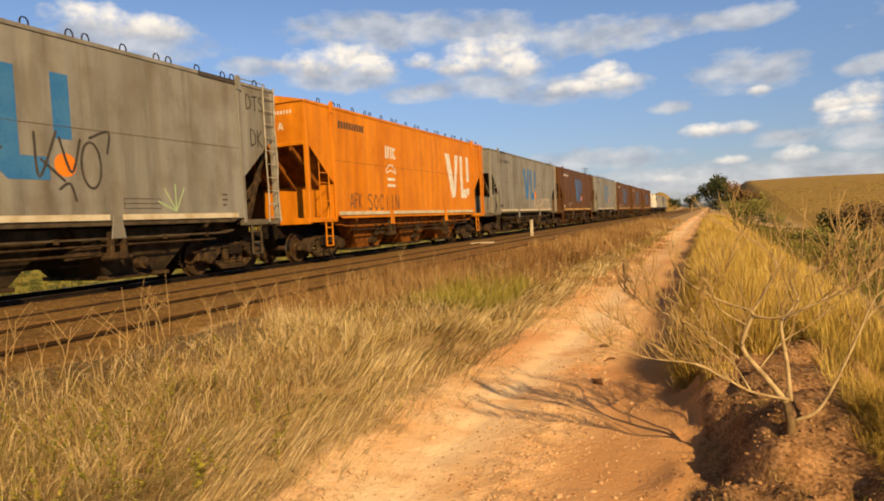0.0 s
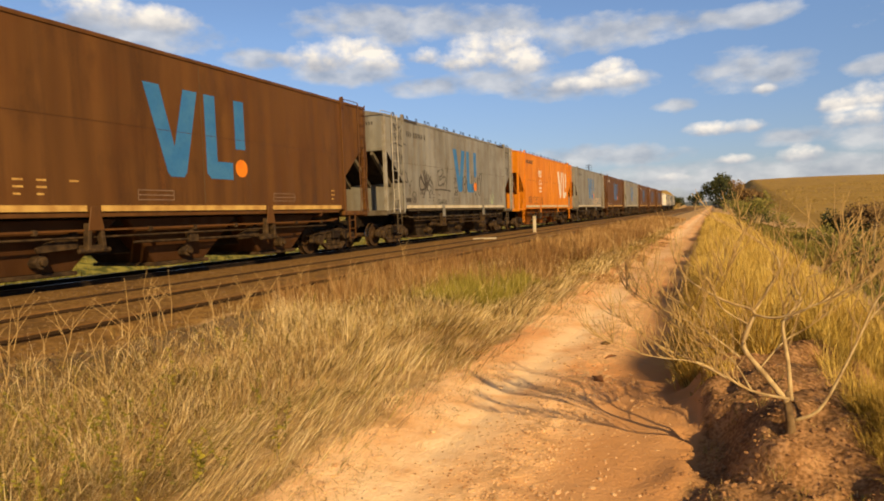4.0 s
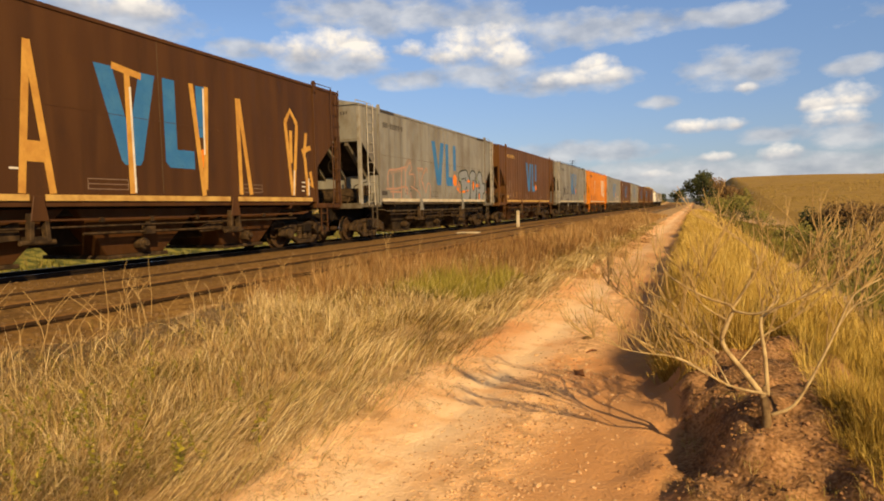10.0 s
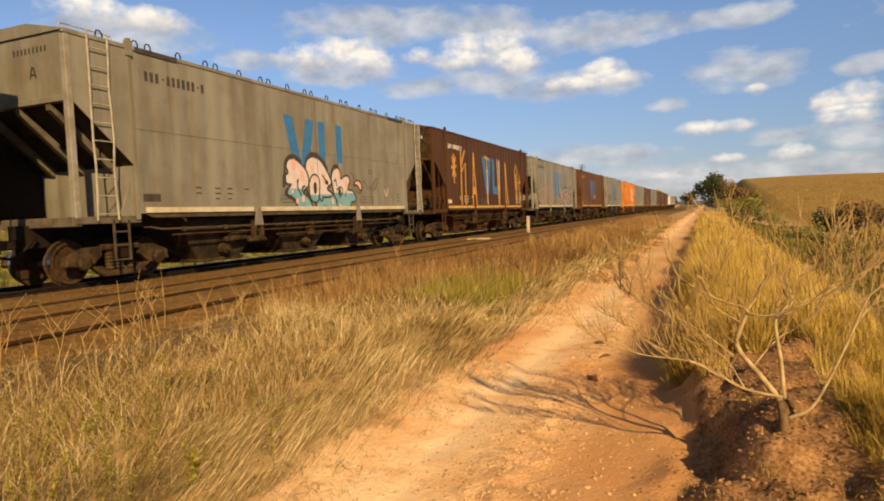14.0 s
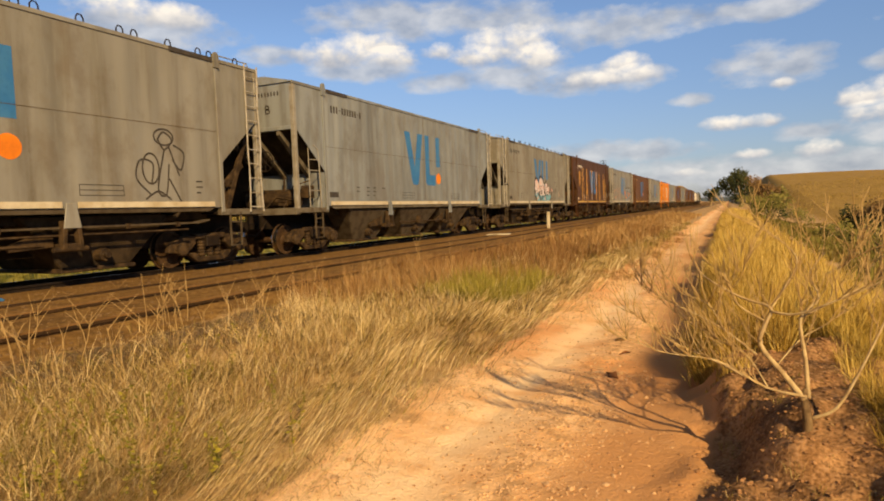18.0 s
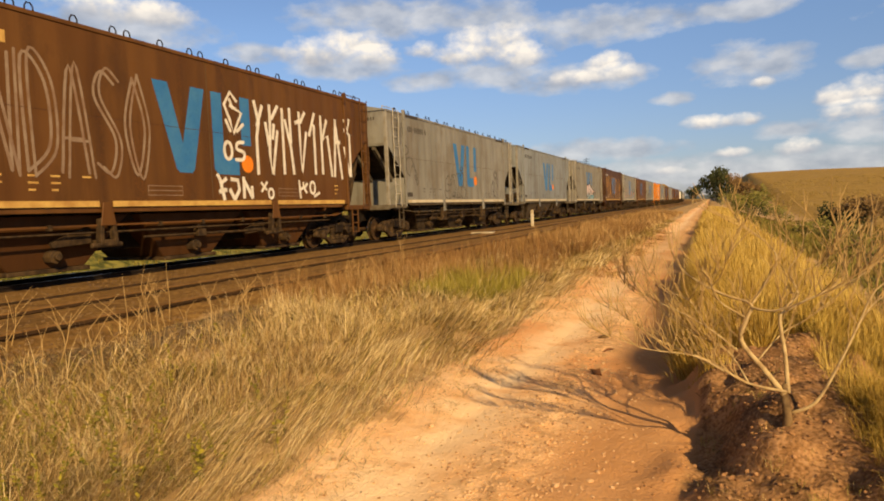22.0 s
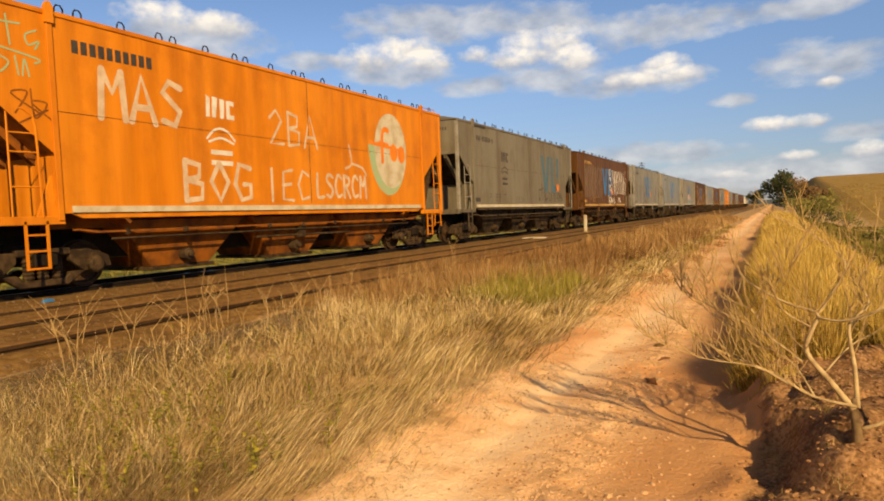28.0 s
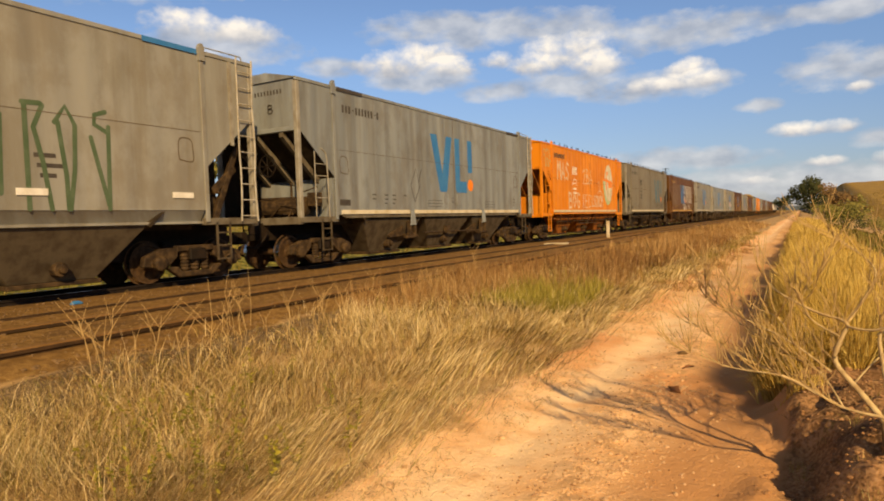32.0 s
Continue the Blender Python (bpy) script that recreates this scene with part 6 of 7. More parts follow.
    wg = tagged_wagon(-11, PALE_GREY, WHITE, POST_G, "pale grey hopper wagon with dripping green graffiti", hoops=False, apron=True)
    for r, w in enumerate((0.34, 0.46, 0.26)):
        bars(wg, "data_bar", 10.36 + 0.04 * r, 2.28 - 0.16 * r, [1], w, 0.07, 0.0, BLACK)
    strokes(wg, "graffiti", [[(9.4, 3.0), (9.9, 2.9), (9.86, 1.7)], [(10.26, 3.12), (10.26, 1.46)], [(10.23, 3.12), (10.5, 3.13)], [(10.53, 3.1), (10.38, 2.75), (10.5, 2.2), (10.6, 1.46)], [(10.71, 2.86), (10.89, 3.14), (11.04, 2.84), (11.0, 2.1), (10.9, 1.46)], [(10.76, 2.87), (10.86, 2.0), (10.87, 1.46)], [(11.57, 3.13), (11.38, 3.06), (11.37, 2.9), (11.58, 2.79)], [(11.62, 2.88), (11.58, 1.46)], [(11.3, 2.67), (11.57, 1.52)]], 0.08, GREEN, 0.004, True, False)

    for wg, _ in WAGONS[-2:]:
        for y in (1.72, 13.2):
            strokes(wg, "cover_edge", [[(y - 0.15, 2.42), (y + 0.15, 2.4), (y + 0.17, 2.6), (y + 0.12, 2.82), (y - 0.12, 2.83), (y - 0.17, 2.62), (y - 0.15, 2.42)]], 0.022, SEAM, 0.004, False)
    for wg, _ in WAGONS:
        if wg["label"].startswith(("weathered brown", "rust-brown", "dark brown", "bright orange", "orange")):
            continue
        for y0, y1 in ((12.35, 13.55), (1.5, 2.6)):
            plate(wg, "roof_edge_band", [[(y0, TOP - 0.085), (y1, TOP - 0.085), (y1, TOP + 0.012), (y0, TOP + 0.012)]], BLUE if wg["label"].startswith("pale") else BLACK, 0.026)


train()


def locomotive(y, hood, cab, label):
    lc = thing("locomotive", label, "locomotive", "locomotives of the train", at=pose(TRACK, y, RAIL_TOP))
    part("underframe", Shape().box(-1.4, 1.4, 0.2, 17.6, 1.05, 1.45), UNDER, lc, bevel=0.03)
    part("long_hood", Shape().prism([(-0.9, 1.45), (-0.9, 3.95), (-0.6, 4.2), (0.6, 4.2), (0.9, 3.95), (0.9, 1.45)], 0.7, 12.4, "y"), hood, lc, bevel=0.03)
    part("cab", Shape().prism([(-1.38, 1.45), (-1.38, 3.9), (-0.9, 4.4), (0.9, 4.4), (1.38, 3.9), (1.38, 1.45)], 12.4, 14.9, "y"), cab, lc, bevel=0.03)
    part("short_hood", Shape().prism([(-0.9, 1.45), (-0.9, 2.9), (-0.6, 3.1), (0.6, 3.1), (0.9, 2.9), (0.9, 1.45)], 14.9, 17.0, "y"), cab, lc, bevel=0.03)
    part("fuel_tank", Shape().box(-1.2, 1.2, 6.8, 11.0, 0.35, 1.05), UNDER, lc, bevel=0.08)
    for e in (-1, 1):
        for a in (12.7, 13.8):
            part("cab_window", Shape().box(e * 1.375, e * 1.395, a, a + 0.85, 2.9, 3.65), BLACK, lc)
        part("handrail", Shape().tube([(e * 1.3, 0.6, 1.45), (e * 1.3, 0.6, 2.4), (e * 1.3, 12.3, 2.4), (e * 1.3, 12.3, 1.45)], 0.025, 6), WHITE, lc)
        part("door_panel", Shape().box(e * 0.9, e * 0.92, 2.0, 11.6, 1.7, 3.4), hood, lc)
    part("rear_window", Shape().box(-1.0, 1.0, 12.37, 12.4, 4.0, 4.25), BLACK, lc)
    part("exhaust", Shape().box(-0.3, 0.3, 5.5, 6.6, 4.2, 4.45), UNDER, lc, bevel=0.02)
    part("radiator", Shape().box(-0.95, 0.95, 1.0, 3.6, 3.6, 4.28), UNDER, lc, bevel=0.03)
    for y2 in (2.9, 14.6):
        bogie(lc, y2)
    WAGONS.append((lc, y))


LOCO_GREY = rough_paint("loco_grey", (0.30, 0.29, 0.27), (0.22, 0.2, 0.17), 2, 0.5)
LOCO_BLUE = rough_paint("loco_slate", (0.10, 0.11, 0.12), (0.16, 0.16, 0.15), 2, 0.5)
locomotive(129.9, WHITE, WHITE, "white and grey diesel locomotive heading the train")
locomotive(148.6, LOCO_GREY, LOCO_GREY, "grey diesel locomotive coupled behind the leading one")
locomotive(167.3, LOCO_BLUE, LOCO_GREY, "dark slate diesel locomotive at the front")


# ---- grass and plants ----
def blades(name, label, mat, x, y, h, w, lean, turn, bend=0.5, tone=None, fresh=None):
    """One object of many curved blades; arrays of foot, height, width, lean and turn in radians."""
    n = len(x)
    z = ground_z(x, y) - 0.01
    face = np.random.uniform(0, math.pi, n)
    side = np.stack([np.cos(face), np.sin(face), 0 * face], -1)
    foot = np.stack([x, y, z], -1)
    mid_l, tip_l = lean * 0.6, np.minimum(lean * (1 + bend), 1.75)
    out_way = np.stack([np.cos(turn), np.sin(turn), 0 * turn], -1)
    up = np.array([0, 0, 1.0])
    mid = foot + 0.5 * h[:, None] * (np.sin(mid_l)[:, None] * out_way + np.cos(mid_l)[:, None] * up)
    tip = mid + 0.5 * h[:, None] * (np.sin(tip_l)[:, None] * out_way + np.cos(tip_l)[:, None] * up)
    hw = w[:, None] / 2
    co = np.stack([foot - side * hw, foot + side * hw, mid - side * hw * 0.8, mid + side * hw * 0.8, tip], 1).reshape(-1, 3)
    b = np.arange(n) * 5
    loops = np.stack([b, b + 1, b + 3, b + 2, b + 2, b + 3, b + 4], -1).ravel()
    me = bpy.data.meshes.new(name)
    me.vertices.add(len(co))
    me.vertices.foreach_set("co", co.ravel())
    me.loops.add(len(loops))
    me.loops.foreach_set("vertex_index", loops)
    me.polygons.add(2 * n)
    me.polygons.foreach_set("loop_start", np.stack([np.arange(n) * 7, np.arange(n) * 7 + 4], -1).ravel())
    me.update()
    for k, v in (("tone", tone), ("fresh", fresh)):
        if v is not None:
            me.attributes.new(k, "FLOAT", "POINT").data.foreach_set("value", np.repeat(v, 5).astype(np.float32))
    me.materials.append(mat)
    return tagged(new(name, me), label, "grass", kind="stuff")


def scatter(n, x0, x1, y0, y1, clump=0.0, size=0.4, seed=1, power=1.0):
    """Places thinning out with distance along y, gathered in clumps."""
    m = int(n * 3)
    u = np.random.rand(m)
    y = y0 * (y1 / y0) ** (u ** power)
    x = np.random.uniform(x0, x1, m)
    keep = np.random.rand(m) < np.clip(0.5 + clump * (bumps(x, y, size, seed) + 0.5 * bumps(x, y, size * 0.4, seed + 1)), 0.02, 1)
    return x[keep][:n], y[keep][:n]


def ones(x, lo, hi):
    return np.random.uniform(lo, hi, len(x))


def tussocks(name, label, mat, x, y, per, radius, h0, h1, tone, fresh, width=(0.0026, 0.00055), lean=(0.05, 0.9), bend=0.8, sway=None):
    """Grass in tufts: arrays of tuft places; height, tone and freshness are set tuft by tuft."""
    n = len(x)
    tuft_h = h0 + (h1 - h0) * np.random.rand(n) ** 1.6
    tuft_t = np.clip(tone + np.random.normal(0, 0.17, n), 0, 1)
    tuft_f = np.clip(fresh, 0, 1) * (np.random.rand(n) < np.clip(fresh, 0, 1) * 1.3)
    drift = np.random.uniform(0, 2 * math.pi, n) if sway is None else sway + np.random.normal(0, 1.1, n)
    i = np.repeat(np.arange(n), per)
    a, r = np.random.uniform(0, 2 * math.pi, len(i)), np.sqrt(np.random.rand(len(i)))
    spread = radius * (0.6 + 0.05 * y[i]) * r
    bx, by = x[i] + spread * np.cos(a), y[i] + spread * np.sin(a)
    ln = lean[0] + (lean[1] - lean[0]) * np.random.rand(len(i)) ** 1.3
    tx, ty = np.cos(a) + 0.9 * np.cos(drift[i]), np.sin(a) + 0.9 * np.sin(drift[i])
    hh = tuft_h[i] * np.random.uniform(0.35, 1.0, len(i))
    ww = (width[0] + width[1] * by) * np.random.uniform(0.6, 1.5, len(i))
    return blades(name, label, mat, bx, by, hh, ww, ln, np.arctan2(ty, tx), bend, tuft_t[i], tuft_f[i])


PALE_TUFTS = [(-5.4, 7.3, 60), (-4.6, 7.0, 50), (-4.9, 5.6, 25), (-4.1, 6.5, 30), (-3.9, 2.6, 25), (-3.2, 2.2, 20)]


def meadow():
    # straw tussocks of the verge, combed clump by clump
    x, y = scatter(7600, -6.0, -2.7, 1.15, 45, 1.5, 0.6, 21)
    k = np.random.rand(len(x)) < 0.22 + 0.78 * ease(y, 5.5, 9.5)
    x, y = x[k], y[k]
    k = (x > -4.75 + 0.4 * bumps(x, y, 0.7, 28)) | (y > 7.5)
    x, y = x[k], y[k]
    tone = 0.54 + 0.08 * (1 - ease(y, 2.5, 4.5)) + 0.38 * bumps(x, y, 0.9, 22) + 0.22 * bumps(x, y, 0.35, 23) - 0.08 * ease(x, -3.8, -2.9) - 0.35 * ease(-x, 4.3, 5.2)
    fresh = 0.75 * ease(bumps(x, y, 0.8, 24), -0.1, 0.7) * (1 - ease(y, 3.0, 5)) + 0.22
    way = 1.0 + 4.0 * bumps(x, y, 0.7, 29)
    tussocks("dry_grass", "tussocks of pale dry grass on the railway verge", TURF, x, y, 14, 0.13, 0.08, 0.36, tone, fresh, (0.0016, 0.0006), (0.3, 1.7), 0.9, way)
    # low undergrowth between them
    x, y = scatter(46000, -5.9, -2.25, 1.15, 40, 0.45, 0.5, 25)
    blades("undergrowth", "short brown and olive undergrowth on the verge", TURF, x, y, ones(x, 0.03, 0.16), 0.0018 + 0.00045 * y, ones(x, 0.7, 1.5), ones(x, 0, 6.28), 0.3, np.clip(0.26 + 0.3 * bumps(x, y, 0.6, 26) + ones(x, -0.25, 0.25), 0, 1), (np.random.rand(len(x)) < 0.28) * 0.8)
    # tall stalks standing out of it
    x, y = scatter(1000, -5.0, -3.0, 1.3, 16, 1.2, 0.6, 27)
    blades("tall_stalks", "single pale grass stalks standing tall", TURF, x, y, ones(x, 0.25, 0.65), 0.0018 + 0.0004 * y, ones(x, 0.02, 1.1), ones(x, 0, 6.28), 1.4, ones(x, 0.55, 1.0), 0 * x)
    x = np.concatenate([np.random.normal(px, 0.30, n) for px, py, n in PALE_TUFTS])
    y = np.concatenate([np.random.normal(py, 0.4, n) for px, py, n in PALE_TUFTS])
    tussocks("straw_grass", "tall bleached straw tufts near the siding", TURF, x, y, 20, 0.10, 0.2, 0.5, 0.84 + 0 * x, 0 * x, (0.0016, 0.00034), (0.05, 1.25), 1.3)
    # flattened grass, lying in swirls
    x, y = scatter(44000, -5.3, -2.05, 1.2, 20, 0.6, 0.45, 41)
    k = np.random.rand(len(x)) < (0.10 + 0.90 * ease(-x, 2.15, 2.8)) * (1 - 0.6 * ease(-x, 4.3, 5.2))
    x, y = x[k], y[k]
    swirl = np.where(x > -3.35 + 0.4 * bumps(x, y, 1.3, 48), 0.25 + 1.1 * bumps(x, y, 0.9, 49) + np.random.normal(0, 0.35, len(x)), np.where(np.random.rand(len(x)) < 0.62, -0.35, 2.6) + 1.2 * bumps(x, y, 0.6, 42) + np.random.normal(0, 0.7, len(x)))
    blades("matted_grass", "flattened matted dry grass beside the road", TURF, x, y, ones(x, 0.12, 0.5), (0.0014 + 0.00075 * y) * ones(x, 0.4, 1.4), np.where(x > -3.3, ones(x, 1.05, 1.52), ones(x, 0.7, 1.5)), swirl, 0.15, np.clip(0.63 + 0.24 * bumps(x, y, 0.5, 43) + np.random.normal(0, 0.26, len(x)) + 0.10 * ease(x, -3.0, -2.4), 0, 1), (np.random.rand(len(x)) < 0.12) * 0.8)
    x, y = scatter(6500, -2.85, -1.8, 1.6, 26, 1.0, 0.4, 44)
    blades("straw_litter", "loose straw bits along the road edge", TURF, x, y, ones(x, 0.04, 0.15), 0.0016 + 0.0004 * y, ones(x, 1.40, 1.55), ones(x, 0, 6.28), 0.02, ones(x, 0.2, 0.9), 0 * x)
    x, y = scatter(420, -2.75, -1.75, 13, 34, 1.2, 1.2, 46)
    tussocks("road_grass", "low brown grass creeping over the far road", RUSSET, x, y, 12, 0.10, 0.05, 0.2, 0.6 + 0.2 * bumps(x, y, 2, 47), 0.15 + 0 * x, lean=(0.2, 1.2))
    # brown seeding grass farther along
    x, y = scatter(6200, -6.1, -3.0, 7.2, 75, 0.7, 0.8, 51, 1.15)
    k = np.random.rand(len(x)) < ease(y - 1.1 * (x + 6), 6.8, 9.4) * (0.35 + 0.65 * ease(-x, 2.9, 3.8))
    x, y = x[k], y[k]
    tussocks("russet_grass", "tall brown seeding grass along the siding", RUSSET, x, y, 12, 0.11, 0.24, 0.66, 0.42 + 0.3 * bumps(x, y, 1.6, 52) + 0.2 * ease(y, 14, 30), 0.10 + 0.3 * ease(bumps(x, y, 2.5, 53), 0.3, 0.9), lean=(0.03, 0.5))
    x, y = scatter(700, -4.4, -3.1, 8.8, 12.2, 1.2, 0.6, 61)
    tussocks("green_grass", "fresh green grass tuft amid dry verge", TURF, x, y, 18, 0.08, 0.22, 0.55, 0.6 + 0 * x, 0.95 + 0 * x)
    x, y = scatter(420, -3.3, -2.35, 15, 48, 1.0, 2.0, 62)
    tussocks("green_grass", "greener grass patches along the road", RUSSET, x, y, 12, 0.1, 0.1, 0.28, 0.6 + 0 * x, 0.7 + 0 * x)
    # the golden strip on the bank
    x, y = scatter(6000, 0.05, 1.7, 6.0, 85, 0.5, 0.6, 71)
    k = (x > 0.1) | (np.random.rand(len(x)) < 0.9)
    x, y = x[k], y[k]
    tussocks("golden_grass", "tall golden grass along the road bank", GOLDEN, x, y, 19, 0.12, 0.22, 0.58, 0.62 + 0.28 * bumps(x, y, 1.0, 78), 0.05 + 0.4 * ease(bumps(x, y, 1.4, 79), 0.3, 0.9) * ease(x, 0.7, 1.6), width=(0.0022, 0.0005), lean=(0.05, 1.15), sway=2.7)
    x, y = scatter(5200, -0.26, 0.40, 5.6, 75, 0.6, 0.7, 87)
    tussocks("golden_grass", "dense golden grass overhanging the road edge", GOLDEN, x, y, 22, 0.10, 0.30, 0.74, 0.62 + 0.3 * bumps(x, y, 1.0, 88), 0.03 + 0 * x, width=(0.0022, 0.0005), lean=(0.05, 1.3), sway=2.9)
    x, y = scatter(3000, 0.75, 2.6, 2.9, 7.5, 0.7, 0.5, 72)
    tussocks("golden_grass", "golden grass on the slope behind the bank", GOLDEN, x, y, 18, 0.09, 0.14, 0.42, 0.5 + 0.3 * bumps(x, y, 0.8, 80), 0.35 + 0 * x, (0.0016, 0.0004), (0.1, 1.3))
    x, y = scatter(70, -0.05, 1.3, 2.2, 4.9, 1.5, 0.45, 73)
    tussocks("bank_grass", "sparse green and dry tufts on the clay bank", TURF, x, y, 16, 0.05, 0.04, 0.13, 0.6 + 0 * x, 0.6 + 0 * x, (0.0012, 0.0003))
    x, y = scatter(60, -0.15, 0.1, 4.9, 6.0, 1.0, 0.3, 81)
    tussocks("bank_grass", "dry tufts hanging over the road edge", GOLDEN, x, y, 14, 0.06, 0.06, 0.2, 0.6 + 0 * x, 0.1 + 0 * x)
    x, y = np.random.normal(0.36, 0.16, 26), np.random.normal(3.0, 0.16, 26)
    tussocks("bank_grass", "low green tufts at the foot of the bank", TURF, x, y, 16, 0.05, 0.04, 0.12, 0.6 + 0 * x, 0.9 + 0 * x, (0.0012, 0.0003))
    x, y = scatter(1500, -0.15, 1.4, 2.1, 6.2, 1.2, 0.4, 89)
    blades("plant_litter", "dry stem bits and leaf litter on the clay bank", TURF, x, y, ones(x, 0.02, 0.09), ones(x, 0.0015, 0.006), ones(x, 1.3, 1.55), ones(x, 0, 6.28), 0.05, ones(x, 0.0, 0.7), 0 * x)
    # behind the line and in the hollow
    x, y = scatter(5200, -48, -13.9, 2.5, 110, 0.4, 2.0, 74)
    tussocks("green_grass", "yellow-green grass behind the railway line", FIELD, x, y, 9, 0.2, 0.25, 0.6, 0.35 + 0 * x, 0.55 + 0.45 * bumps(x, y, 2.2, 86), (0.008, 0.0007))
    x, y = scatter(6500, 1.8, 17, 4.0, 95, 0.6, 1.6, 75)
    tussocks("valley_grass", "rough olive and golden grass in the hollow", FIELD, x, y, 9, 0.14, 0.16, 0.5, 0.12 + 0.3 * bumps(x, y, 3.0, 83), 0.5 + 0.4 * bumps(x, y, 4.0, 84), (0.005, 0.0009))
    x, y = scatter(3000, 12, 90, 70, 240, 0.5, 12, 85)
    tussocks("field_tufts", "scattered golden tufts over the hill field", FIELD, x, y, 5, 0.3, 0.3, 0.7, 0.6 + 0 * x, 0.1 + 0 * x, (0.05, 0.0004))
    x, y = scatter(380, -6.1, -5.0, 3.6, 26, 1.2, 0.6, 77)
    tussocks("bed_grass", "thin dry stalks on the ballast edge", TURF, x, y, 7, 0.1, 0.1, 0.34, 0.45 + 0 * x, 0.2 + 0 * x)


meadow()


def weeds():
    """Small leafy herbs in the dry grass: thin stems with pairs of little leaves."""
    rng = random.Random(31)
    spots = [(-4.22, 2.81), (-3.65, 2.67), (-3.66, 2.88), (-3.44, 2.95), (-3.03, 2.51), (-2.75, 2.75), (-3.25, 2.14), (-3.95, 2.5), (-2.95, 3.46), (-3.9, 3.35), (-4.06, 3.83), (-3.3, 4.3), (-5.4, 7.6), (-4.6, 5.2)]
    s = Shape()
    for cx, cy in spots:
        for _ in range(rng.randint(9, 15) if cy < 3.2 else 4):
            x, y = rng.gauss(cx, 0.17), rng.gauss(cy, 0.15)
            p = Vector((x, y, float(ground_z(x, y)) - 0.01))
            d = Vector((rng.uniform(-0.5, 0.5), rng.uniform(-0.5, 0.5), 1)).normalized()
            h = rng.uniform(0.12, 0.34)
            s.tube([p, p + d * h * 0.5, p + d * h + Vector((0.01, 0, 0))], [0.0022, 0.0018, 0.001], 4)
            for k in range(int(h * 60)):
                q = p + d * h * rng.uniform(0.25, 1.0)
                a = Vector((rng.gauss(0, 1), rng.gauss(0, 1), rng.gauss(0.2, 0.5))).normalized()
                ln = rng.uniform(0.018, 0.042)
                b = a.orthogonal().normalized() * ln * 0.22
                s.add([q, q + a * ln * 0.5 + b, q + a * ln, q + a * ln * 0.5 - b], [(0, 1, 2, 3)])
    me = bpy.data.meshes.new("weeds")
    me.from_pydata(s.v, [], s.f)
    me.materials.append(LEAFY)
    tagged(new("weeds", me), "low yellow-green leafy weeds in dry grass", "weeds", kind="stuff")


weeds()


def stalks():
    s = Shape()
    for k in range(60):
        y = 3.2 * (14 / 3.2) ** random.random()
        x = random.uniform(-6.3, -4.6)
        p = Vector((x, y, float(ground_z(x, y)) - 0.02))
        h = random.uniform(0.4, 0.95)
        d = Vector((random.uniform(-0.25, 0.25), random.uniform(-0.25, 0.25), 1))
        q = p + d * h * 0.6
        s.tube([p, p + d * h * 0.3 + Vector((0.01, 0.01, 0)), q], [0.0042, 0.0035, 0.0028], 4)
        for _ in range(random.randint(2, 4)):
            e = Vector((random.uniform(-0.9, 0.9), random.uniform(-0.9, 0.9), 1)).normalized()
            a = p + d * h * random.uniform(0.35, 0.6)
            s.tube([a, a + e * h * 0.25, a + e * h * 0.45 + Vector((0, 0, -0.02))], [0.0028, 0.0022, 0.0014], 4)
    tagged(new("dry_stalks", s.mesh("dry_stalks", TWIG)), "bare forked weed stalks beside the siding", "dry weeds", kind="stuff")


stalks()


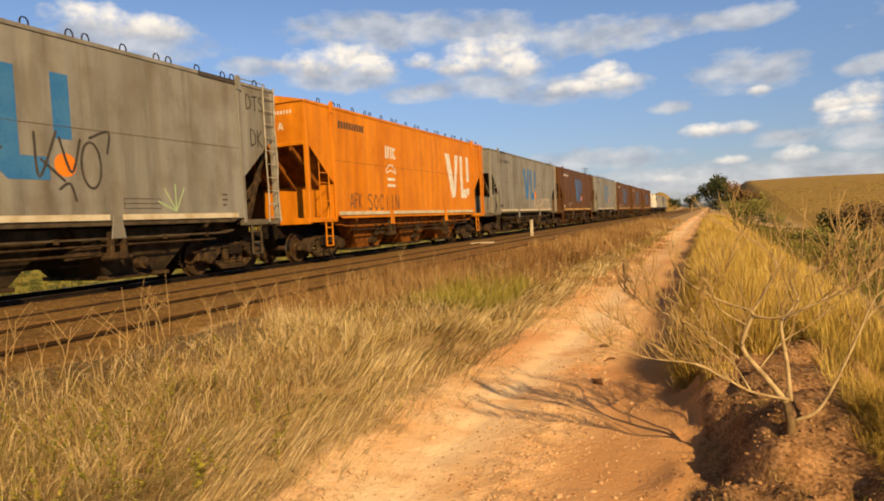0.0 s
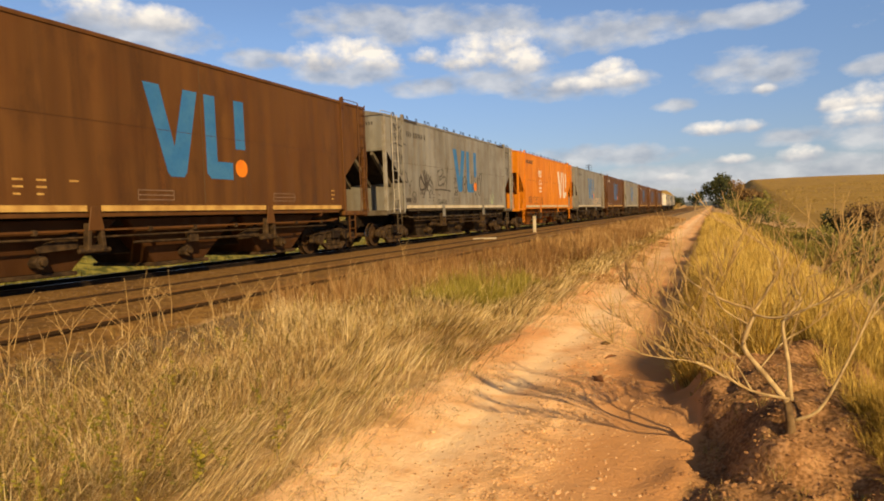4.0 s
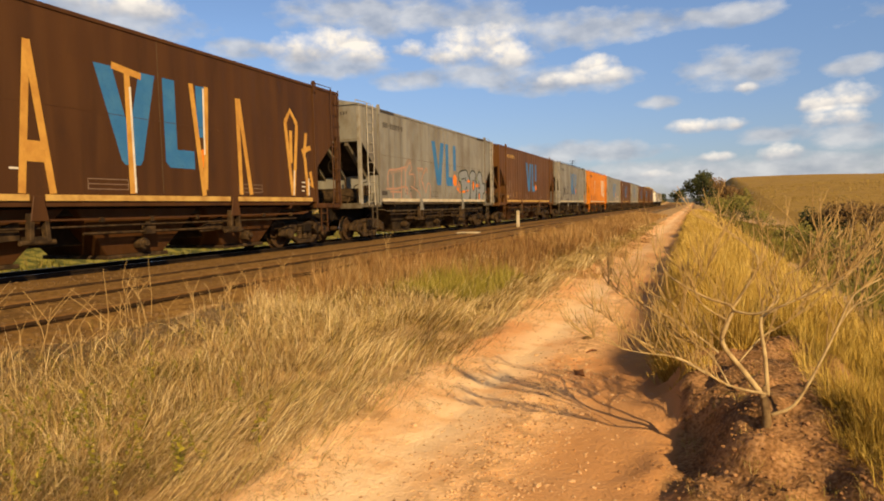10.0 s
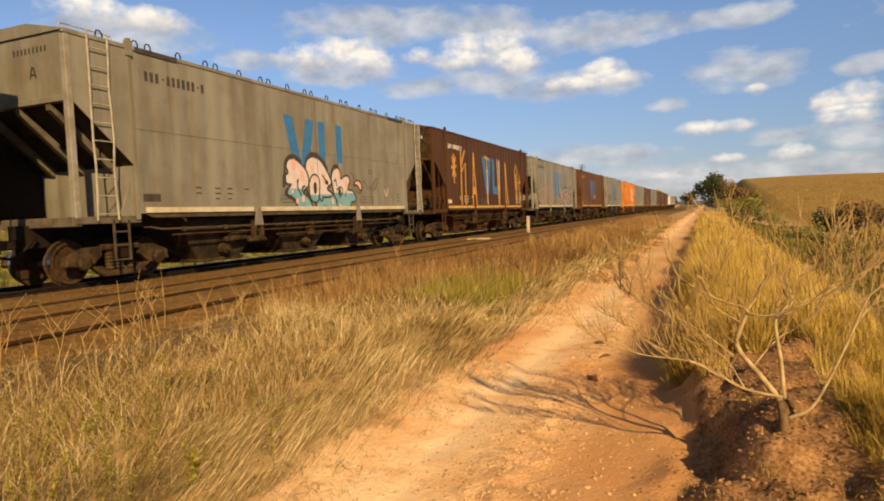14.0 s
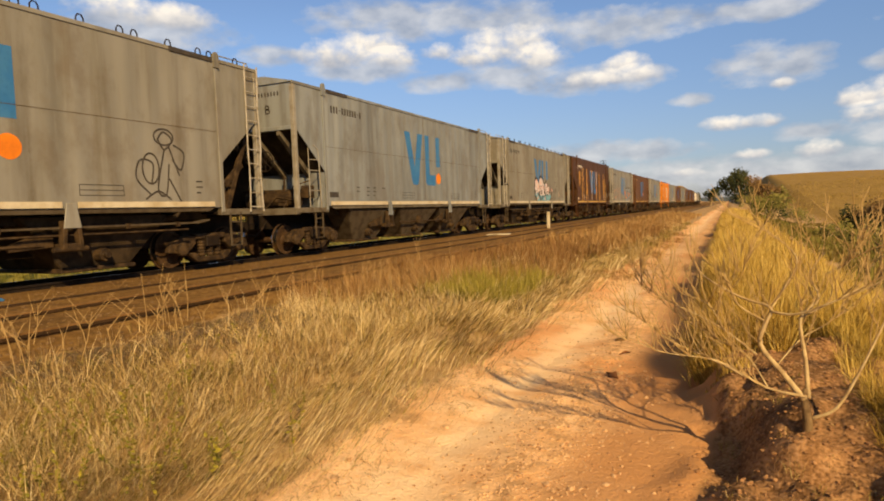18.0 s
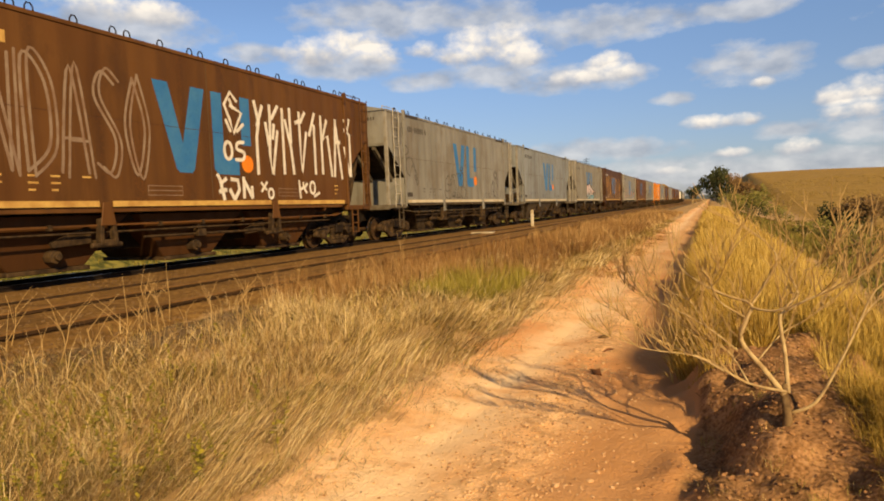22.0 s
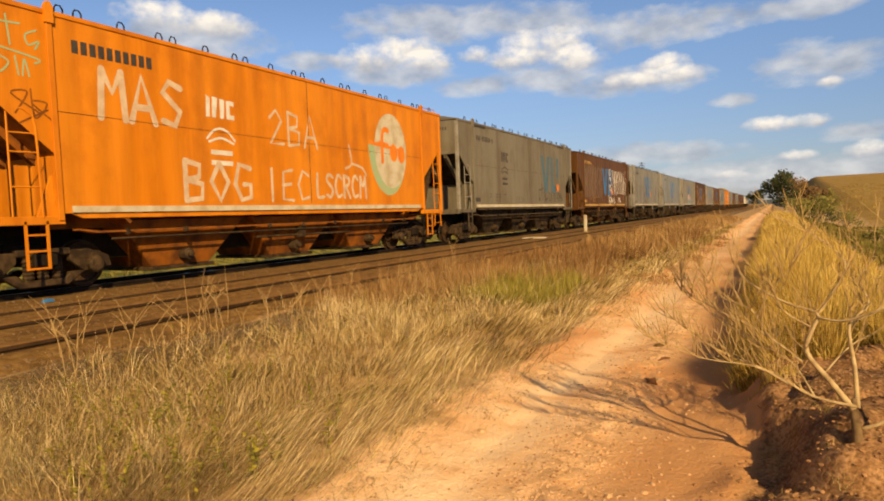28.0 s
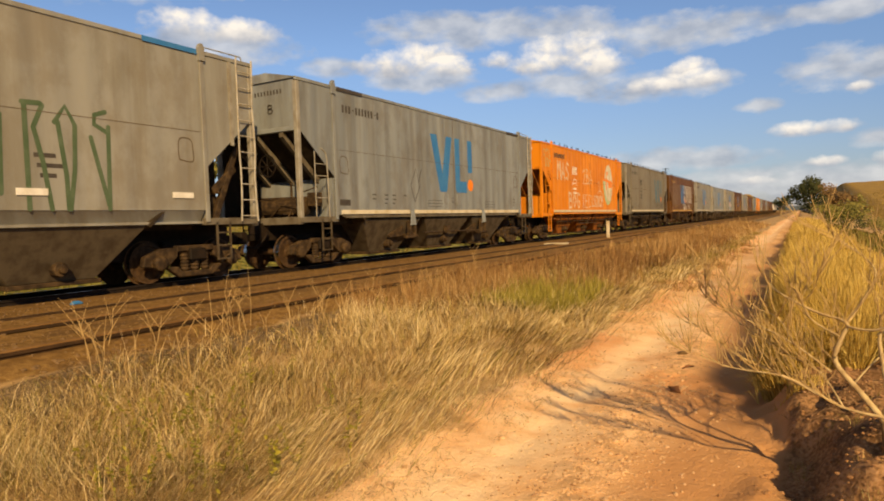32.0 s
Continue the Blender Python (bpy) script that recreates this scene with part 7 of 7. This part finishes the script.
def bare_shrub():
    root = Vector((0.385, 3.86, float(ground_z(0.385, 3.86)) - 0.03))
    sh = thing("bare_shrub", "leafless pale shrub on the clay bank", "shrub", at=Matrix.Translation(root))
    rng = random.Random(5)
    part("trunk", Shape().tube([(0, 0, -0.05), (-0.005, 0, 0.08), (-0.02, 0.01, 0.2), (-0.015, 0.01, 0.25)], [0.034, 0.024, 0.02, 0.012], 10), ROOT, sh, "dark rough trunk", smooth=True)
    limbs = [
        ([(-0.02, 0.0, 0.19), (-0.12, 0.03, 0.32), (-0.23, 0.06, 0.47), (-0.20, 0.06, 0.60), (-0.18, 0.07, 0.68), (-0.33, 0.1, 0.75), (-0.52, 0.15, 0.93), (-0.60, 0.18, 1.12)], 0.024),
        ([(-0.18, 0.07, 0.67), (-0.10, 0.12, 0.86), (-0.04, 0.16, 1.08), (-0.12, 0.2, 1.26), (-0.25, 0.22, 1.42)], 0.014),
        ([(-0.18, 0.06, 0.66), (-0.06, -0.02, 0.66), (0.12, -0.08, 0.78), (0.30, -0.12, 0.95), (0.42, -0.14, 1.16)], 0.013),
        ([(0.0, 0.01, 0.2), (-0.01, 0.05, 0.4), (-0.03, 0.08, 0.62), (0.06, 0.12, 0.75), (0.02, 0.16, 0.95), (0.10, 0.2, 1.15)], 0.018),
        ([(-0.01, -0.01, 0.21), (-0.21, -0.06, 0.26), (-0.38, -0.1, 0.37), (-0.66, -0.16, 0.50), (-0.92, -0.22, 0.70)], 0.015),
        ([(-0.25, 0.02, 0.42), (-0.45, 0.0, 0.58), (-0.72, 0.02, 0.72), (-0.86, 0.02, 0.85)], 0.010),
        ([(0.01, 0.0, 0.09), (0.13, 0.0, 0.16), (0.24, 0.02, 0.37), (0.33, 0.04, 0.58), (0.41, 0.04, 0.82), (0.56, 0.06, 1.0), (0.60, 0.08, 1.25)], 0.014),
        ([(0.33, 0.04, 0.58), (0.42, 0.1, 0.70), (0.56, 0.16, 0.82), (0.66, 0.2, 0.98)], 0.008),
        ([(-0.30, -0.08, 0.31), (-0.48, -0.16, 0.42), (-0.70, -0.24, 0.46), (-0.95, -0.3, 0.55)], 0.009),
        ([(-0.20, -0.05, 0.26), (-0.30, 0.08, 0.40), (-0.45, 0.2, 0.46), (-0.70, 0.3, 0.60), (-0.84, 0.34, 0.74)], 0.009),
        ([(-0.42, 0.0, 0.56), (-0.50, -0.05, 0.72), (-0.66, -0.1, 0.84), (-0.72, -0.14, 1.05)], 0.007),
        ([(-0.15, 0.04, 0.36), (-0.02, 0.14, 0.5), (0.12, 0.22, 0.58), (0.30, 0.3, 0.74), (0.44, 0.34, 0.92)], 0.009),
        ([(-0.2, 0.06, 0.6), (-0.34, 0.0, 0.70), (-0.38, -0.06, 0.9), (-0.30, -0.1, 1.1)], 0.008),
        ([(0.1, 0.2, 0.95), (0.2, 0.16, 1.05), (0.26, 0.12, 1.25)], 0.006),
        ([(-0.04, 0.08, 0.62), (0.14, 0.16, 0.72), (0.34, 0.26, 0.88), (0.50, 0.3, 1.02)], 0.010),
    ]
    for num, (pts, r) in enumerate(limbs):
        pts3 = curve([(x, y, z if z < 0.7 else 0.7 + (z - 0.7) * 0.62) for x, y, z in pts], 4)
        r = r * (0.74 if num in (0, 3, 6) else 0.58)
        n = len(pts3)
        lb = part("limb", Shape().tube(pts3, [r * (1 - 0.85 * i / (n - 1)) for i in range(n)], 8), BARK, sh, smooth=True)
        for _ in range(26 if num in (4, 5, 8, 9) else 14):
            tw = Shape()
            i = rng.randint(n // 4, n - 1)
            p = Vector(pts3[i])
            fwd = (Vector(pts3[min(i + 1, n - 1)]) - Vector(pts3[max(i - 2, 0)])).normalized()
            d = (fwd + Vector((rng.uniform(-1, 1), rng.uniform(-0.8, 0.8), rng.uniform(-0.1, 1.0)))).normalized()
            ln = rng.uniform(0.12, 0.3) if num in (4, 8, 9, 10) else rng.uniform(0.16, 0.42)
            line, q = [p], p
            for k in range(4):
                d = (d + Vector((rng.uniform(-0.35, 0.35), rng.uniform(-0.3, 0.3), rng.uniform(-0.05, 0.4)))).normalized()
                q = q + d * ln / 4
                line.append(q)
            tw.tube(line, [0.0032, 0.0029, 0.0026, 0.002, 0.0013], 5)
            for k in (1, 2, 3):
                if rng.random() < 0.6:
                    e = (d + Vector((rng.uniform(-1, 1), rng.uniform(-1, 1), rng.uniform(0, 1)))).normalized()
                    a = Vector(line[k])
                    tw.tube([a, a + e * 0.06, a + e * 0.11 + Vector((0, 0, 0.015))], [0.0024, 0.002, 0.0013], 4)
            part("twig", tw, TWIG, lb)
    lf = Shape().add([(0, 0, 0), (0.03, 0.01, -0.02), (0.015, 0.0, -0.06), (-0.02, 0.01, -0.04)], [(0, 1, 2, 3)])
    part("dead_leaf", lf, LEAF_BROWN, sh, "curled brown leaf", at=pose(0.58, 0.08, 1.02))


bare_shrub()


def lumps(name, label, category, mat, places, seed):
    """Rounded uneven lumps, joined: places of (x, y, radius)."""
    bm = bmesh.new()
    bmesh.ops.create_icosphere(bm, subdivisions=1, radius=1)
    bv, bf = [v.co.copy() for v in bm.verts], [tuple(v.index for v in f.verts) for f in bm.faces]
    bm.free()
    rng = random.Random(seed)
    s = Shape()
    for x, y, r in places:
        z = float(ground_z(x, y))
        sx, sy, sz, a = rng.uniform(0.7, 1.3), rng.uniform(0.7, 1.2), rng.uniform(0.4, 0.75), rng.uniform(0, 6.28)
        ca, sa = math.cos(a), math.sin(a)
        vs = []
        for v in bv:
            k = r * rng.uniform(0.8, 1.15)
            px, py, pz = v.x * sx * k, v.y * sy * k, v.z * sz * k
            vs.append((x + px * ca - py * sa, y + px * sa + py * ca, z + r * 0.12 + pz))
        s.add(vs, bf)
    me = bpy.data.meshes.new(name)
    me.from_pydata(s.v, [], s.f)
    me.materials.append(mat)
    return tagged(new(name, me), label, category, kind="stuff")


def rubble():
    rng = random.Random(8)
    pts = []
    for k in range(2200):
        y = 2.3 * (26 / 2.3) ** rng.random()
        x = rng.choice((rng.gauss(-1.12, 0.2), rng.gauss(-1.12, 0.2), rng.uniform(-2.2, -0.3), rng.gauss(-2.15, 0.12)))
        pts.append((x, y, rng.uniform(0.005, 0.014) * (1 if rng.random() < 0.93 else 2.0)))
    for k in range(1600):
        pts.append((rng.gauss(-1.02, 0.2), 2.0 * (6.0 / 2.0) ** rng.random(), rng.uniform(0.004, 0.011) * (1 if rng.random() < 0.95 else 1.8)))
    lumps("pebbles", "small loose stones on the sandy road", "stones", STONE, pts, 9)
    lumps("road_crumbs", "dark earth crumbs strewn between the wheel tracks", "crumbs", CLAY, [(rng.gauss(-1.15, 0.26), 2.1 * (9.0 / 2.1) ** rng.random(), rng.uniform(0.004, 0.012)) for _ in range(900)], 12)
    lumps("clods", "crumbled clay lumps on the bank", "clods", CLAY, [(rng.gauss(-0.02, 0.2), rng.uniform(2.3, 4.4), rng.uniform(0.008, 0.02)) for _ in range(160)] + [(rng.uniform(0.0, 1.3), rng.uniform(2.0, 5.6), rng.uniform(0.004, 0.016) * (1 if rng.random() < 0.97 else 1.8)) for _ in range(2200)], 10)
    lumps("ballast", "grey and brown track ballast stones", "ballast", BALLAST, [(rng.choice((rng.uniform(-6.2, -4.9), rng.uniform(-6.2, -4.9), rng.uniform(-13.4, -6.2))), 3.0 * (30 / 3.0) ** rng.random(), rng.uniform(0.012, 0.035)) for _ in range(2600)] + [(rng.uniform(-10.6, -6.0), 3.4 * (26 / 3.4) ** rng.random(), rng.uniform(0.008, 0.022)) for _ in range(2400)], 11)


rubble()


def leaf_crown(centres, leaf, count, mat, rng):
    """Leaves scattered in uneven clumps: (x, y, z, radius)."""
    s = Shape()
    for cx, cy, cz, r in centres:
        for _ in range(int(count * r * r)):
            d = Vector((rng.gauss(0, 1), rng.gauss(0, 1), rng.gauss(0, 0.75))).normalized() * r * rng.uniform(0.45, 1.0)
            p = Vector((cx, cy, cz)) + d
            a = Vector((rng.gauss(0, 1), rng.gauss(0, 1), rng.gauss(0, 1))).normalized() * leaf
            b = a.orthogonal().normalized() * leaf * 0.6
            s.add([p - a, p + b, p + a, p - b], [(0, 1, 2, 3)])
    return s.mesh("crown", mat)


def tree(x, y, h, spread, mat, label, leaf=0.22, seed=1, second=None, bare=0.25, base=None):
    rng = random.Random(seed)
    z = float(ground_z(x, y)) - 0.1
    tr = thing("tree", label, "tree", at=pose(x, y, z))
    s = Shape().tube([(0, 0, 0), (0.05 * spread, 0, h * bare), (0.1, 0.1, h * 0.55)], [0.035 * h, 0.027 * h, 0.016 * h], 8)
    part("trunk", s, BARK, tr)
    cl, cl2 = [], []
    for k in range(11):
        a = rng.uniform(0, 6.28)
        q = spread * rng.uniform(0.2, 0.75)
        c = (q * math.cos(a), q * math.sin(a), h * rng.uniform(bare + 0.15, 0.88), spread * rng.uniform(0.24, 0.42))
        # clumps well right of the trunk take the second leaf colour
        (cl2 if second and c[0] > 0.2 * spread else cl).append(c)
        part("limb", Shape().tube([(0.05, 0.05, h * bare), (c[0] * 0.5, c[1] * 0.5, (h * bare + c[2]) / 2 + 0.1), c[:3]], [0.014 * h, 0.009 * h, 0.004 * h], 5), BARK, tr)
    part("crown", leaf_crown(cl, leaf, 60 / (leaf * 4), mat, rng), None, tr)
    if cl2:
        part("crown", leaf_crown(cl2, leaf, 45 / (leaf * 4), second, rng), None, tr, "second leaf colour on the right half of the crown")
    return tr


def bush(x, y, h, mat, label, leaf=0.12, seed=1):
    rng = random.Random(seed)
    z = float(ground_z(x, y)) - 0.08
    b = thing("bush", label, "bush", "bushes in the hollow", at=pose(x, y, z))
    cl = []
    for k in range(6):
        a = rng.uniform(0, 6.28)
        q = h * rng.uniform(0.1, 0.6)
        c = (q * math.cos(a), q * math.sin(a), h * rng.uniform(0.3, 0.8), h * rng.uniform(0.22, 0.38))
        cl.append(c)
        part("stem", Shape().tube([(0, 0, 0), (c[0] * 0.5, c[1] * 0.5, c[2] * 0.6), c[:3]], [0.03 * h, 0.02 * h, 0.008 * h], 5), BARK, b)
    part("foliage", leaf_crown(cl, leaf, 26 / leaf, mat, rng), None, b)
    return b


# the sunlit right half of this crown is put in as brown leaves
tree(2.6, 165, 9.0, 6.0, LEAF_DARK, "dark spreading tree beside the far road", 0.3, 3, LEAF_BROWN, 0.2)
tree(5.4, 172, 7.6, 4.2, LEAF_BROWN, "rusty brown tree beside the dark one", 0.3, 93, None, 0.25)
tree(-5.4, 225, 6.0, 3.4, LEAF_DARK, "dark round tree at the end of the line", 0.32, 4, None, 0.15)
tree(-13.0, 275, 5.5, 3.0, LEAF_DARK, "small dark tree on the far cutting", 0.32, 6, None, 0.15)
tree(8.0, 190, 5.6, 4.2, LEAF_BROWN, "brown thin tree below the hill", 0.3, 7, LEAF_DARK, 0.1)
tree(10.8, 185, 5.2, 3.8, LEAF_BROWN, "brown sparse tree at the foot of the hill", 0.3, 17, LEAF_OLIVE, 0.1)
tree(9.4, 150, 3.4, 3.0, LEAF_OLIVE, "low olive tree at the foot of the hill", 0.25, 19, LEAF_BROWN, 0.1)
tree(6.0, 130, 3.2, 2.6, LEAF_OLIVE, "low olive tree beside the far road", 0.25, 9, LEAF_DARK, 0.1)
for i, (x, y, h, mat) in enumerate([(3.2, 60, 2.4, LEAF_OLIVE), (4.4, 75, 2.2, LEAF_DARK), (2.9, 95, 2.6, LEAF_OLIVE), (5.6, 46, 1.2, LEAF_OLIVE), (8.5, 52, 2.0, LEAF_OLIVE), (7.0, 38, 1.1, LEAF_OLIVE), (10.5, 62, 2.4, LEAF_DARK),
                                    (12.5, 70, 2.8, LEAF_BROWN), (6.2, 30, 0.9, LEAF_OLIVE), (9.0, 33, 1.2, LEAF_OLIVE), (14.0, 56, 2.0, LEAF_OLIVE), (4.8, 22, 0.8, LEAF_OLIVE), (6.9, 20, 1.9, LEAF_DARK), (11.0, 44, 1.4, LEAF_OLIVE), (16.5, 75, 3.4, LEAF_BROWN), (7.4, 84, 2.4, LEAF_OLIVE)]):
    bush(x, y, h, mat, {"olive_leaf": "olive green bush in the hollow", "dark_leaf": "dark green bush in the hollow", "brown_leaf": "brown thinly leaved bush in the hollow"}[mat.name], 0.11, 20 + i)
for i, (x, y, h) in enumerate([(-33, 8, 2.6), (-36, 17, 3.2), (-34, 29, 2.4), (-38, 40, 3.0), (-42, 24, 3.6), (-34, 52, 2.6), (-38, 68, 3.2), (-30, 86, 2.8), (-48, 33, 3.9)]):
    bush(x, y, h, LEAF_OLIVE, "olive bush behind the railway line", 0.13, 50 + i)


for i, (x, y, h) in enumerate([(-40, 13, 7.5), (-43, 19, 8.5), (-41, 26, 7.0), (-46, 38, 9.0), (-44, 52, 8.0), (-48, 70, 9.0)]):
    tree(x, y, h, 2.6, LEAF_OLIVE, "pale-trunked tree standing behind the railway line", 0.2, 80 + i, None, 0.35)


def small_things():
    z = float(ground_z(-0.96, 5.72))
    # thin dark sheet in place of the cast shadow of the shrub's leaf
    star = [(0.07 * (1 if k % 2 else 0.5) * math.cos(k * 0.7), 0.09 * (1 if k % 2 else 0.5) * math.sin(k * 0.7)) for k in range(9)]
    thing("dead_leaf", "dark leaf-shaped sheet standing for a leaf's shadow on the road", "leaf", data=Shape().prism(star, 0.0, 0.012, "z").mesh("dead_leaf", TWIG_SHADOW), at=pose(-0.96, 5.72, z + 0.012, 8, -6, 30))
    z = float(ground_z(-0.98, 6.59))
    thing("twig", "short dark twig lying on the road", "twig", data=Shape().tube([(-0.05, -0.07, 0.015), (0, 0, 0.035), (0.04, 0.08, 0.015)], [0.007, 0.011, 0.005], 6).mesh("twig", TWIG_SHADOW), at=pose(-0.98, 6.59, z))
    z = float(ground_z(-10.2, 5.9))
    thing("litter", "crumpled blue and white wrapper on the track bed", "litter", data=Shape().prism([(-0.09, 0), (-0.05, 0.05), (0.03, 0.06), (0.1, 0.02), (0.08, 0)], -0.05, 0.05, "x").mesh("litter", BLUE, 0.01), at=pose(-10.2, 5.9, z))
    z = float(ground_z(-9.3, 27.0))
    thing("slab", "flat whitish slab on the track bed", "slab", data=Shape().box(-0.5, 0.5, -0.35, 0.35, 0, 0.05).mesh("slab", CREAM, 0.015), at=pose(-9.3, 26.5, z - 0.01, 0, 0, 12))
    z = float(ground_z(-9.0, 33.9))
    thing("marker_post", "short yellowed concrete post between the tracks", "post", data=Shape().box(-0.08, 0.08, -0.07, 0.07, -0.1, 0.9).mesh("marker_post", CREAM, 0.02), at=pose(-9.0, 33.9, z))
    s = Shape().box(-0.06, 0.06, -0.06, 0.06, 0, 11.5)
    for k in range(3):
        s.box(-0.7, 0.7, -0.05, 0.05, 10.2 + 0.5 * k, 10.3 + 0.5 * k)
    z = float(ground_z(-26.5, 150))
    thing("antenna_mast", "thin dark mast with cross arms behind the line", "mast", data=s.mesh("antenna_mast", UNDER), at=pose(-26.5, 150, z))
    z = float(ground_z(-1.13, 7.25))
    thing("stone", "dark stone lying on the sandy road", "stone", data=Shape().prism([(-0.065, 0), (-0.035, 0.03), (0.015, 0.036), (0.06, 0.012), (0.065, 0)], -0.04, 0.04, "y").mesh("stone", BALLAST, 0.012), at=pose(-1.13, 7.25, z - 0.01, 0, 0, 20))


small_things()
tree(12.2, 62, 3.6, 2.6, LEAF_BROWN, "flat-topped thin tree in the hollow", 0.16, 91, None, 0.45)
tree(10.4, 66, 3.0, 1.9, LEAF_DARK, "small dark tree in the hollow", 0.16, 92, None, 0.3)


# ---- distance ----
def far_ridge():
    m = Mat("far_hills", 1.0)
    # blue of the distant haze is painted into the hill colour
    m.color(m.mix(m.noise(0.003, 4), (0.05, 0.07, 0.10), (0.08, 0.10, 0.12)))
    s = Shape()
    n = 90
    for i in range(n + 1):
        a = radians(-75 + 150 * i / n)
        x, y = 2600 * math.sin(a), 2600 * math.cos(a)
        h = 22 + 12 * math.sin(i * 0.7) + 7 * math.sin(i * 1.9 + 1)
        s.v += [(x, y, -30), (x, y, h), (x * 1.25, y * 1.25, -30)]
    for i in range(n):
        a = 3 * i
        s.f += [(a, a + 3, a + 4, a + 1), (a + 1, a + 4, a + 5, a + 2)]
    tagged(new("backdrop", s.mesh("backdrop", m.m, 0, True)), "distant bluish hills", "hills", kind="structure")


far_ridge()


# ---- what moves ----
TRAVEL = [(0, 0.08), (2, 10.43), (4, 20.93), (6, 31.55), (8, 42.26), (10, 53.07), (12, 63.95), (14, 74.93), (16, 85.98), (18, 97.12), (20, 108.35), (22, 119.65), (24, 131.03), (26, 142.47), (28, 153.96), (30, 165.45), (32, 176.91)]


def motions():
    for wg, y in WAGONS:
        walk(wg, [(t, pose(TRACK, y + s, RAIL_TOP)) for t, s in TRAVEL])
    # all wheels roll alike: one keyed roll for the front and one for the rear axle of a bogie
    rolls = {}
    for wg, _ in WAGONS:
        for bg in wg.children:
            for ws in bg.children:
                if not ws.name.startswith("wheelset"):
                    continue
                key = round(ws.location.y, 2)
                if key not in rolls:
                    rows = []
                    for k in range(321):
                        t = k / 10
                        s = float(np.interp(t, [r[0] for r in TRAVEL], [r[1] for r in TRAVEL]))
                        rows.append((t, pose(0, key, 0.42, -math.degrees(s / 0.42))))
                    walk(ws, rows)
                    rolls[key] = ws.animation_data
                else:
                    ws.rotation_mode = "QUATERNION"
                    ws.animation_data_create()
                    ws.animation_data.action = rolls[key].action
                    ws.animation_data.action_slot = rolls[key].action_slot


motions()
